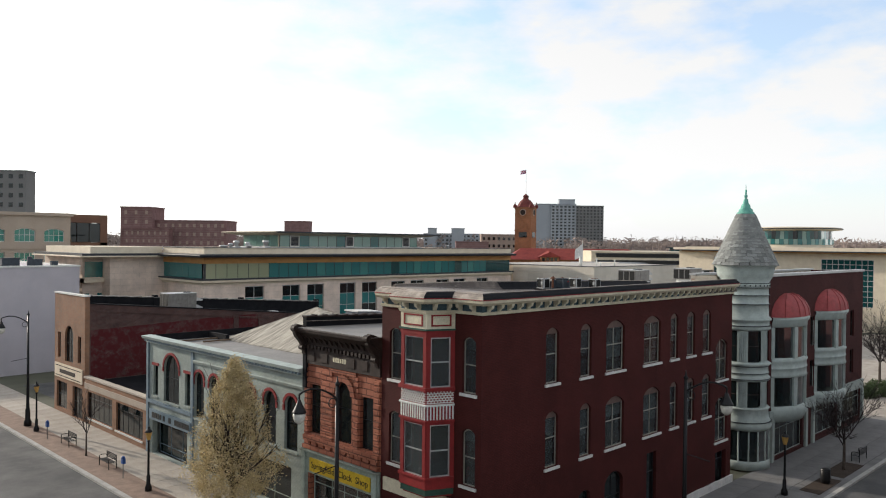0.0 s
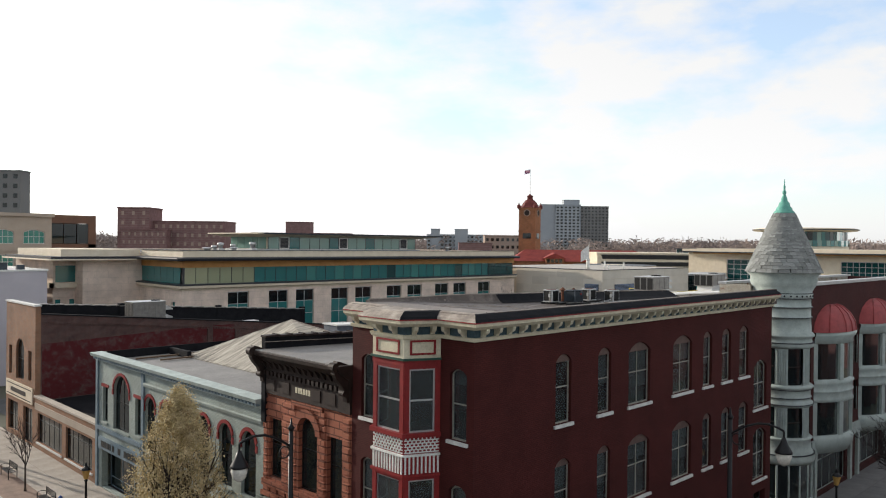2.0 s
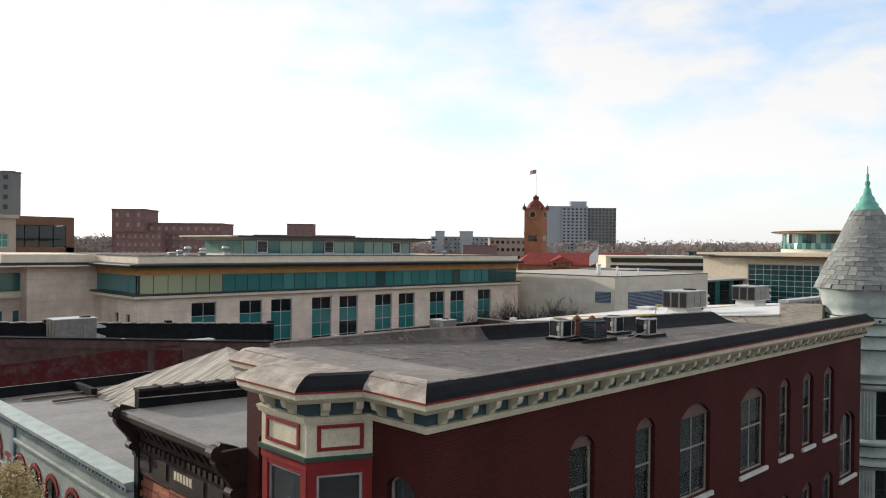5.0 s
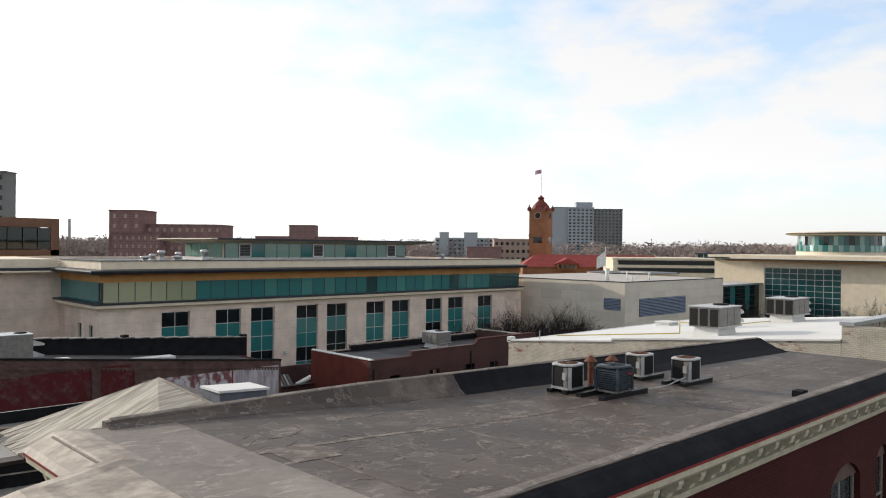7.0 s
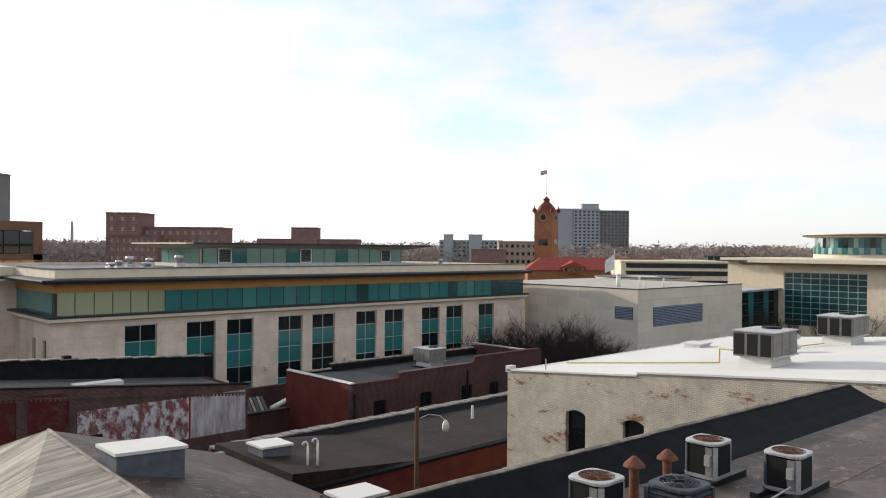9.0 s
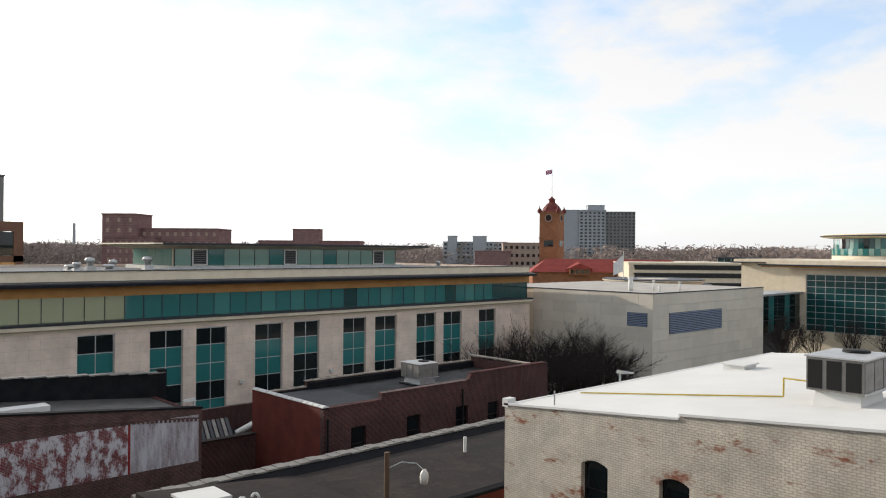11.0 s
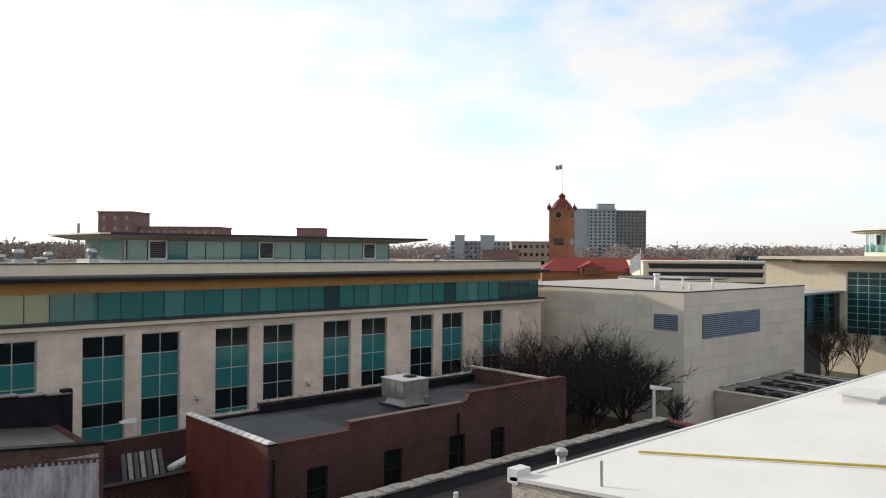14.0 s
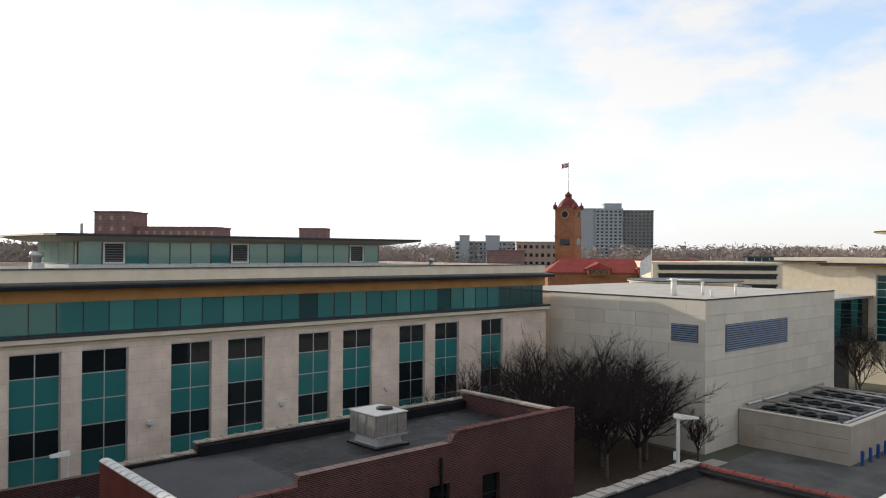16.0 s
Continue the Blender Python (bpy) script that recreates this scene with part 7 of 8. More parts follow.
c, s = math.cos(radians(-45)), math.sin(radians(-45))
def sw(x, y, z):
    return (CX + x * c - y * s, CY + x * s + y * c, z)
prism(bm, [sw(-11, -27, 9.5), sw(-4, -17, 14.5), sw(-11, -7, 9.5)], [sw(53, -27, 9.5), sw(45, -17, 14.5), sw(53, -7, 9.5)])
part("roof", bm, M_TILE, st, "red clay tile roof")
for x in (4, 22):
    part("dormer", turned(bmesh.new(), x, x + 8, -27.4, -20, 8.5, 10.8, CX, CY, -45), M_CLOCK, st)
    part("dormer_roof", prism(bmesh.new(), [sw(x - 1, -28, 10.8), sw(x + 4, -28, 13), sw(x + 9, -28, 10.8)], [sw(x - 1, -18, 10.8), sw(x + 4, -18, 13.4), sw(x + 9, -18, 10.8)]), M_TILE, st)
    for k in range(4):
        part("window", turned(bmesh.new(), x + 0.6 + k * 1.8, x + 1.9 + k * 1.8, -27.5, -27.39, 9.0, 10.4, CX, CY, -45), G_TEALD, st)

# parking decks
gar = block("parking_deck", 320, 62, 104, 50, 13.2, M_CREAM, "long pale concrete parking deck with dark slabs for its shaded openings")
# dark slabs on the wall stand in for shade in the open decks
for z in (5.0, 8.4, 11.2):
    block("", 319.8, 64, 102, 1, z + 1.1, M_INSIDE, "", parent=gar, z0=z)
glt = thing("glass_stair", (340, 179, -2), "narrow green glass stair tower", "building")
part("body", boxes((334.4, 346, 173, 185, -2, 15.2)), G_MUS, glt)
for i in range(6):
    z = 0.5 + i * 2.6
    part("band", boxes((334.2, 346.2, 172.8, 185.2, z, z + 0.22)), M_TIN, glt)
for i in range(5):
    part("mullion", boxes((334.2, 334.4, 173.0 + i * 2.95, 173.2 + i * 2.95, -2, 15.2)), M_TIN, glt)
part("roof", boxes((333.4, 347, 172, 186, 15.2, 15.7)), M_DARK, glt)
pav = thing("round_pavilion", (196, 130, -2), "low round cream pavilion with dark roof rings", "building")
part("drum", lathe(bmesh.new(), 196, 130, [(11.0, -2), (11.0, 9.3)], 40), M_CREAM, pav, "", True)
part("roof", lathe(bmesh.new(), 196, 130, [(11.0, 9.3), (13.2, 9.6), (13.2, 9.9), (11.4, 10.0), (11.4, 10.6), (11.8, 10.7), (11.8, 10.95), (6, 11.1), (0.5, 11.15)], 40), M_CREAM, pav, "", True)
for r_, z in ((13.25, 9.86), (11.85, 10.92)):
    part("roof_rim", lathe(bmesh.new(), 196, 130, [(r_ - 0.1, z), (r_, z), (r_, z + 0.18), (r_ - 0.1, z + 0.2)], 40), M_DARK, pav)

# woods and roofs along the horizon
def woods(name, d0, d1, s0, s1, count, h, seed, label):
    """A belt of bare trees: each one a loose round cloud of small twigs."""
    r = random.Random(seed)
    vs, fs_ = [], []
    for _ in range(count):
        d = d0 + (d1 - d0) * r.random()
        s = s0 + (s1 - s0) * r.random()
        x, y = far(d, s)
        hh, w = h * (0.78 + 0.22 * r.random()), h * (0.45 + 0.4 * r.random())
        for k in range(120):
            a, q = r.random() * 6.283, math.sqrt(r.random())
            e = 0.1 + 0.9 * r.random() ** 0.6 * math.sqrt(max(0.04, 1 - q * q * 0.95))
            p = Vector((x + w * q * math.cos(a), y + w * q * math.sin(a), hh * e - 2.0))
            l = hh * 0.085 * (0.5 + r.random())
            u = Vector((r.gauss(0, 1), r.gauss(0, 1), r.gauss(0, 1.2))).normalized() * l
            v = u.orthogonal().normalized() * l * 0.6
            i = len(vs)
            vs += [tuple(p - u), tuple(p + v), tuple(p + u)]
            fs_.append((i, i + 1, i + 2))
    me = bpy.data.meshes.new(name)
    me.from_pydata(vs, [], fs_)
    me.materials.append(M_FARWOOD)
    return tagged(new(name, me), label, "woods", kind="stuff")


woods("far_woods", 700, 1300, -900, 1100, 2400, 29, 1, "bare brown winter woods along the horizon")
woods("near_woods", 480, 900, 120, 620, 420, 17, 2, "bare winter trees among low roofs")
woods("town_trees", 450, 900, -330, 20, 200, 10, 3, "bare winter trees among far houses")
r = random.Random(8)
for k in range(46):
    d = 420 + 700 * r.random()
    s = -380 + 950 * r.random() * (d / 800)
    x, y = far(d, s)
    w, dp, h = 8 + 22 * r.random(), 8 + 12 * r.random(), 4 + 6 * r.random()
    hs = thing("far_house", (x, y, -1.7), ("low flat-roofed pale building far off", "low dark-roofed house far off", "low brick building far off")[k % 3], "building", "far low buildings")
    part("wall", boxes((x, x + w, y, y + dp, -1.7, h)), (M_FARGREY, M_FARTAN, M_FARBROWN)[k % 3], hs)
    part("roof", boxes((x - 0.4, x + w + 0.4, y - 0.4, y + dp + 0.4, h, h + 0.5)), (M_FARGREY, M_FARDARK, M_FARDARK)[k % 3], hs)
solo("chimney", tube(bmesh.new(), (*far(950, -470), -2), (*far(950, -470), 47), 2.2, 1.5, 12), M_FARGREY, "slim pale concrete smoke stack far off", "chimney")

# ---- roof plant ----
def eight(x, y, e, c):
    """A square of half width e with its corners cut by c."""
    return [(x - e + c, y - e), (x + e - c, y - e), (x + e, y - e + c), (x + e, y + e - c), (x + e - c, y + e), (x - e + c, y + e), (x - e, y + e - c), (x - e, y - e + c)]


def fan_top(ob, x, y, z, e, grille, casing):
    """The pressed lid of a condenser, with a sunk round fan opening under a wire guard."""
    k = 24
    bm = bmesh.new()
    inner, outer = [], []
    for i in range(k):
        a = 2 * math.pi * i / k
        ca, sa = math.cos(a), math.sin(a)
        o = min(e / max(abs(ca), 0.001), e / max(abs(sa), 0.001), e * 1.25)
        outer.append((x + ca * o, y + sa * o))
        inner.append((x + ca * e * 0.8, y + sa * e * 0.8))
    rings = [[bm.verts.new((*p, zz)) for p in pts] for pts, zz in ((outer, z - 0.05), (outer, z - 0.015), ([(x + (p[0] - x) * 0.95, y + (p[1] - y) * 0.95) for p in outer], z), (inner, z), (inner, z - 0.08))]
    for ra, rb in zip(rings, rings[1:]):
        for i in range(k):
            bm.faces.new((ra[i], ra[(i + 1) % k], rb[(i + 1) % k], rb[i]))
    lid = part("top", bm, casing, ob, "pressed metal lid")
    part("fan_well", lathe(bmesh.new(), x, y, [(e * 0.8, z - 0.08), (e * 0.5, z - 0.1), (0.05, z - 0.1)], 24), grille, lid, "rust stained fan well" if grille is M_RUST else "")
    part("fan_hub", lathe(bmesh.new(), x, y, [(e * 0.25, z - 0.09), (e * 0.25, z - 0.03), (0.02, z - 0.01)], 14), M_RUST if grille is M_RUST else M_DARK, lid, "", True)
    bm = bmesh.new()
    for rr_ in (0.34, 0.5, 0.66, 0.8):
        for i in range(20):
            a0, a1 = 2 * math.pi * i / 20, 2 * math.pi * (i + 1) / 20
            tube(bm, (x + e * rr_ * math.cos(a0), y + e * rr_ * math.sin(a0), z + 0.004), (x + e * rr_ * math.cos(a1), y + e * rr_ * math.sin(a1), z + 0.004), 0.006, 0.006, 3, False)
    for i in range(8):
        a0 = math.pi * i / 4
        tube(bm, (x + e * 0.2 * math.cos(a0), y + e * 0.2 * math.sin(a0), z + 0.006), (x + e * 0.8 * math.cos(a0), y + e * 0.8 * math.sin(a0), z + 0.004), 0.007, 0.007, 3, False)
    part("fan_guard", bm, grille, lid, "wire fan guard")


def condenser(x, y, z, s, h):
    """A condenser with cut corners: dark finned coil, pale corner posts, a service panel and a rusty fan."""
    ob = thing("condenser", (x, y, z), "black finned condenser with pale corner posts and rusty fan", "air conditioner", "roof condensers")
    e = s / 2
    base = eight(x, y, e + 0.01, 0.07)
    part("base", prism(bmesh.new(), [(*p, z) for p in base], [(*p, z + 0.06) for p in base]), M_TIN, ob)
    coil = eight(x, y, e - 0.012, 0.06)
    part("fin_coil", prism(bmesh.new(), [(*p, z + 0.06) for p in coil], [(*p, z + h - 0.07) for p in coil]), M_FIN, ob, "black finned coil")
    o = eight(x, y, e, 0.06)
    for i in (7, 1, 3, 5):
        p, q = Vector(o[i]), Vector(o[(i + 1) % 8])
        d = (q - p).normalized()
        nrm = Vector((d.y, -d.x))
        c = [p, q, q - nrm * 0.03, p - nrm * 0.03]
        part("post", prism(bmesh.new(), [(*v_, z + 0.06) for v_ in c], [(*v_, z + h - 0.07) for v_ in c]), M_TIN if i in (7, 1) else M_SLATEGREY, ob, "metal corner post")
    pan = part("service_panel", boxes((x - e - 0.02, x - e + 0.0, y - e + 0.07, y - e + 0.19, z + 0.06, z + h - 0.08)), M_ACGREY, ob, "pale metal service panel")
    part("disconnect_box", boxes((x - e - 0.08, x - e - 0.02, y - e + 0.08, y - e + 0.18, z + 0.25, z + 0.42)), M_TIN, pan)
    fan_top(ob, x, y, z + h, e + 0.015, M_RUST, M_TIN)
    return ob


def louvred_condenser(x, y, z, s, h):
    """A dark condenser with pressed louvres on all sides and a grey lid."""
    ob = thing("condenser", (x, y, z), "dark blue grey louvred condenser with a grey fan lid", "air conditioner", "roof condensers")
    e = s / 2
    part("base", boxes((x - e, x + e, y - e, y + e, z, z + 0.05)), M_ACGREY, ob)
    part("coil", boxes((x - e + 0.05, x + e - 0.05, y - e + 0.05, y + e - 0.05, z + 0.05, z + h - 0.06)), M_FIN, ob)
    for sx in (-1, 1):
        for sy in (-1, 1):
            part("post", boxes((x + sx * e - 0.03, x + sx * e + 0.03, y + sy * e - 0.03, y + sy * e + 0.03, z + 0.05, z + h - 0.06)), M_SLATEGREY, ob)
    for k in range(9):
        zz = z + 0.09 + k * (h - 0.17) / 9
        for f_ in (Face("S", y - e), Face("N", y + e)):
            part("louvre", f_.prof(bmesh.new(), x - e + 0.03, x + e - 0.03, [(-0.02, zz), (0.04, zz + 0.042), (0.04, zz + 0.05), (-0.02, zz + 0.018)]), M_SLATEGREY, ob)
        for f_ in (Face("W", x - e), Face("E", x + e)):
            part("louvre", f_.prof(bmesh.new(), y - e + 0.03, y + e - 0.03, [(-0.02, zz), (0.04, zz + 0.042), (0.04, zz + 0.05), (-0.02, zz + 0.018)]), M_SLATEGREY, ob)
    part("name_plate", boxes((x + 0.08, x + 0.22, y - e - 0.035, y - e - 0.021, z + h - 0.22, z + h - 0.15)), M_REDTRIM, ob, "small red plate")
    fan_top(ob, x, y, z + h, e + 0.03, M_SLATEGREY, M_SLATEGREY)
    return ob


condenser(36.42, 31.15, deck_z(36.4) + 0.09, 0.6, 0.62)
louvred_condenser(37.0, 30.2, deck_z(37.0) + 0.09, 0.62, 0.64)
condenser(39.92, 31.3, deck_z(39.9) + 0.09, 0.6, 0.62)
condenser(40.2, 30.05, deck_z(40.2) + 0.09, 0.6, 0.62)
for x0, x1, y in ((36.0, 37.9, 29.88), (36.0, 37.7, 30.52), (36.0, 37.2, 30.95), (36.0, 37.0, 31.4), (39.5, 41.1, 29.8), (39.5, 41.0, 30.3), (39.5, 40.7, 31.05), (39.5, 40.7, 31.5)):
    zz = deck_z(x1) + 0.0
    solo("timber_sleeper", boxes((x0, x1, y - 0.07, y + 0.07, zz - 0.02, deck_z(x0) + 0.09)), M_BLACK, "dark timber sleeper under roof condensers", "sleeper", group="roof sleepers")
for x, y, h in ((37.45, 31.2, 0.66), (38.4, 31.2, 0.62)):
    zb = deck_z(x)
    v = thing("roof_flue", (x, y, zb), "rusty round roof flue with a conical cap", "flue", "roof flues")
    part("stack", tube(bmesh.new(), (x, y, zb - 0.05), (x, y, zb + h), 0.075, 0.075, 12), M_RUST, v)
    part("cap", lathe(bmesh.new(), x, y, [(0.17, zb + h), (0.16, zb + 0.03 + h), (0.03, zb + 0.15 + h)], 14), M_RUST, v)
bm = bmesh.new()
pts = [(37.4, 30.3, 13.72), (38.2, 29.95, 13.62), (39.2, 30.0, 13.6), (39.8, 29.85, 13.75)]
for p, q in zip(pts, pts[1:]):
    tube(bm, p, q, 0.016, 0.016, 6)
solo("refrigerant_line", bm, M_TIN, "pale insulated refrigerant line on the roof", "pipe")
solo("roof_drain", boxes((40.6, 40.95, 27.15, 27.4, 13.4, 13.66)), M_TAR, "small black tarred roof drain box", "roof drain")


def package_unit(x0, x1, y0, y1, z0, h, curb, hood=True, group="rooftop units"):
    ob = thing("rooftop_unit", (x0, y0, z0), "grey rooftop air handling unit on a white curb" if hood else "pale metal rooftop air handling unit", "air handler", group)
    zb = z0 + curb
    if curb:
        bm = bmesh.new()
        prism(bm, [(x0 + 0.1, y0 + 0.1, z0 - 0.3), (x1 - 0.1, y0 + 0.1, z0 - 0.3), (x1 - 0.1, y1 - 0.1, z0 - 0.3), (x0 + 0.1, y1 - 0.1, z0 - 0.3)], [(x0 + 0.25, y0 + 0.2, zb), (x1 - 0.25, y0 + 0.2, zb), (x1 - 0.25, y1 - 0.2, zb), (x0 + 0.25, y1 - 0.2, zb)])
        part("curb", bm, M_WHITEROOF if hood else M_TIN, ob, "white membrane covered curb" if hood else "bare metal curb")
    part("casing", boxes((x0, x1, y0, y1, zb, zb + h)), M_ACGREY, ob)
    n_ = 3
    for i in range(n_):
        w = (x1 - x0) / n_
        part("panel", boxes((x0 + i * w + 0.04, x0 + (i + 1) * w - 0.04, y0 - 0.025, y0 - 0.001, zb + 0.08, zb + h - 0.08)), M_ACGREY, ob)
        part("side_panel", boxes((x0 - 0.025, x0 - 0.001, y0 + 0.08 + i * (y1 - y0) / n_, y0 - 0.05 + (i + 1) * (y1 - y0) / n_, zb + 0.08, zb + h - 0.08)), M_FIN if hood else M_ACGREY, ob)
    part("lid", boxes((x0 - 0.05, x1 + 0.05, y0 - 0.05, y1 + 0.05, zb + h, zb + h + 0.05)), M_TIN, ob)
    part("fan", lathe(bmesh.new(), x1 - 0.55, (y0 + y1) / 2, [(0.42, zb + h + 0.05), (0.4, zb + h + 0.12), (0.05, zb + h + 0.13)], 16), M_FIN, ob, "round fan guard", True)
    if hood:
        f = Face("E", x1)
        for k in range(2):
            z = zb + 0.15 + k * h * 0.45
            part("hood", f.prof(bmesh.new(), y0 + 0.15, y1 - 0.15, [(0, z + 0.42), (-0.75, z + 0.12), (-0.75, z), (0, z)]), M_TIN, ob, "slanted metal intake hood")
    part("rail", boxes((x0 - 0.06, x1 + 0.06, y0 - 0.06, y0 - 0.03, zb, zb + 0.08)), M_TIN, ob)
    return ob


package_unit(58.8, 61.2, 38.3, 40.0, 12.62, 1.05, 0.45)
package_unit(70.6, 73.0, 39.2, 41.0, 12.5, 1.05, 0.5)
package_unit(70.8, 72.65, 72.1, 74.2, 7.5, 1.05, 0.45, hood=False)
package_unit(33.8, 36.8, 75.2, 77.0, 9.35, 1.7, 0.0, hood=True)
solo("unit_stand", boxes((70.7, 72.75, 72.0, 74.3, 7.42, 7.52)), M_BLACK, "black steel stand under a rooftop unit", "stand")
u = thing("condenser_round", (66.0, 41.5, 12.3), "dark round-cornered condenser on the white roof", "air conditioner")
part("casing", lathe(bmesh.new(), 66.0, 41.5, [(0.5, 12.35), (0.52, 12.4), (0.52, 13.2), (0.46, 13.3), (0.1, 13.34)], 16), M_DARK, u, "", True)
part("foot", boxes((65.5, 66.5, 41.0, 42.0, 12.3, 12.4)), M_ACGREY, u)


def skylight(x0, x1, y0, y1, z0, z1, tilt=0.0):
    ob = thing("skylight", (x0, y0, z0), "boxy roof skylight with a white lid and dark curb", "skylight", "roof skylights")
    bm = bmesh.new()
    hexa(bm, [(x0, y0, z0), (x1, y0, z0), (x1, y1, z0), (x0, y1, z0), (x0, y0, z1), (x1, y0, z1 - tilt), (x1, y1, z1 - tilt), (x0, y1, z1)])
    part("curb", bm, M_CURB, ob, "grey sheet metal curb")
    bm = bmesh.new()
    o = 0.08
    hexa(bm, [(x0 - o, y0 - o, z1), (x1 + o, y0 - o, z1 - tilt), (x1 + o, y1 + o, z1 - tilt), (x0 - o, y1 + o, z1), (x0 - o, y0 - o, z1 + 0.1), (x1 + o, y0 - o, z1 + 0.1 - tilt), (x1 + o, y1 + o, z1 + 0.1 - tilt), (x0 - o, y1 + o, z1 + 0.1)])
    part("lid", bm, M_WHITEROOF, ob, "white lid")
    return ob


skylight(36.4, 38.6, 48.8, 50.3, 9.2, 11.02, 0.12)
skylight(46.5, 48.1, 57.4, 58.8, 6.9, 7.8, 0.06)
skylight(42.4, 44.0, 45.0, 46.2, 7.3, 9.2, 0.05)
part("roof_cricket", prism(bmesh.new(), [(46.0, 54.0, 6.68), (46.0, 54.0, 7.45), (46.0, 61.3, 7.45), (46.0, 61.3, 6.68)], [(53.5, 54.0, 6.68), (53.5, 54.0, 6.71), (53.5, 61.3, 6.71), (53.5, 61.3, 6.68)]), M_ALLEYROOF, alley_b, "roof falling from the higher shop")
for x, y in ((47.6, 55.2), (47.95, 54.9)):
    g = thing("gooseneck_vent", (x, y, 6.7), "white gooseneck roof vent pipe", "vent pipe", "gooseneck vents")
    bm = bmesh.new()
    h_ = 8.25 if x < 47.8 else 8.4
    pts = [(x, y, 7.0), (x, y, h_), (x - 0.04, y + 0.03, h_ + 0.1), (x - 0.11, y + 0.08, h_ + 0.14), (x - 0.18, y + 0.13, h_ + 0.1), (x - 0.2, y + 0.14, h_)]
    for p, q in zip(pts, pts[1:]):
        tube(bm, p, q, 0.055, 0.055, 8)
    part("pipe", bm, M_WHITEP, g, "", True)
solo("vent_pipe", tube(bmesh.new(), (62.5, 59.0, 6.65), (62.5, 59.0, 7.5), 0.09, 0.09, 8), M_WHITEP, "short white roof vent pipe", "vent pipe")
v = thing("metal_flue", (66.1, 56.9, 6.7), "shiny round metal flue with a cap above the alley roof", "flue")
part("stack", tube(bmesh.new(), (66.1, 56.9, 6.6), (66.1, 56.9, 8.7), 0.16, 0.16, 12), M_TIN, v, "", True)
part("cap", lathe(bmesh.new(), 66.1, 56.9, [(0.16, 8.66), (0.24, 8.7), (0.25, 8.86), (0.2, 8.9), (0.16, 8.94), (0.05, 8.97)], 12), M_TIN, v)
solo("roof_vent", boxes((68.0, 69.2, 46.4, 47.4, 11.9, 12.15), (67.9, 69.3, 46.3, 47.5, 12.15, 12.22)), M_WHITEROOF, "low white roof vent box", "roof vent")
solo("roof_vent", tube(bmesh.new(), (54.95, 47.0, 11.9), (54.95, 47.0, 12.5), 0.03, 0.03, 6), M_TIN, "thin grey roof vent pipe", "vent pipe")
bm = bmesh.new()
pts = [(58.2, 48.3, white_z(48.3) + 0.05), (59.3, 44.3, white_z(44.3) + 0.05), (60.2, 41.3, white_z(41.3) + 0.05), (60.2, 41.3, 13.1), (60.2, 40.05, 13.1)]
for p, q in zip(pts, pts[1:]):
    tube(bm, p, q, 0.03, 0.03, 6)
solo("gas_pipe", bm, M_PIPE, "yellow gas pipe across the white roof", "pipe")
bm = bmesh.new()
pts = [(61.5, 40.6, 12.62), (66, 42, 12.45), (70.5, 40.6, 12.6)]
for p, q in zip(pts, pts[1:]):
    tube(bm, p, q, 0.03, 0.03, 6)
solo("gas_pipe", bm, M_PIPE, "yellow gas pipe across the white roof", "pipe")
rr = random.Random(5)
for i, (x, y, h, r0) in enumerate(((57.5, 105, 0.9, 0.35), (59, 106, 1.3, 0.4), (60.2, 104.5, 0.7, 0.5), (61.5, 107, 1.1, 0.35), (65.3, 108.0, 1.4, 0.45), (102.0, 104.0, 0.9, 0.3), (58, 108, 0.6, 0.6))):
    v = thing("exhaust_fan", (x, y, 15.1), "silver mushroom exhaust fan on the library roof", "roof fan", "library roof fans")
    part("curb", boxes((x - r0, x + r0, y - r0, y + r0, 15.1, 15.1 + h * 0.4)), M_TIN, v)
    part("hood", lathe(bmesh.new(), x, y, [(r0 * 0.7, 15.1 + h * 0.4), (r0 * 0.8, 15.1 + h * 0.7), (r0 * 1.2, 15.1 + h * 0.75), (r0 * 1.0, 15.1 + h), (0.05, 15.15 + h)], 14), M_TIN, v, "", True)
for x, y, h in ((118.5, 85.5, 1.6), (122.0, 84.3, 1.2), (124.5, 82.0, 1.0), (120.0, 82.2, 0.5)):
    v = thing("hall_vent", (x, y, 12.42), "pale round vent stack on the hall roof", "vent", "hall roof vents")
    part("stack", tube(bmesh.new(), (x, y, 12.4), (x, y, 12.42 + h), 0.3 if h > 1.5 else 0.12, 0.3 if h > 1.5 else 0.12, 12), M_WHITEP, v, "", True)
    part("cap", lathe(bmesh.new(), x, y, [(0.42 if h > 1.5 else 0.2, 12.42 + h), (0.36 if h > 1.5 else 0.16, 12.6 + h)], 12), M_WHITEP, v)
lean = thing("metal_sheets", (59, 80, 3.8), "striped corrugated metal sheets lying behind the brick yard wall", "metal sheets")
for k in range(7):
    part("sheet", prism(bmesh.new(), [(57.6 + k * 0.34, 79.2, 4.0), (57.84 + k * 0.34, 79.2, 4.0), (57.84 + k * 0.34, 79.2, 4.06), (57.6 + k * 0.34, 79.2, 4.06)], [(58.4 + k * 0.34, 81.8, 5.0), (58.64 + k * 0.34, 81.8, 5.0), (58.64 + k * 0.34, 81.8, 5.06), (58.4 + k * 0.34, 81.8, 5.06)]), M_ACGREY if k % 2 else M_DARK, lean)
yw = thing("yard_wall", (54.6, 76.5, 0), "dark brick yard wall between the back buildings", "wall", kind="structure")
part("brickwork", boxes((54.6, 60.0, 76.5, 76.85, -1.7, 4.9)), M_SHED, yw)
part("coping", boxes((54.6, 60.0, 76.4, 76.95, 4.9, 5.0)), M_BROWNCORN, yw)
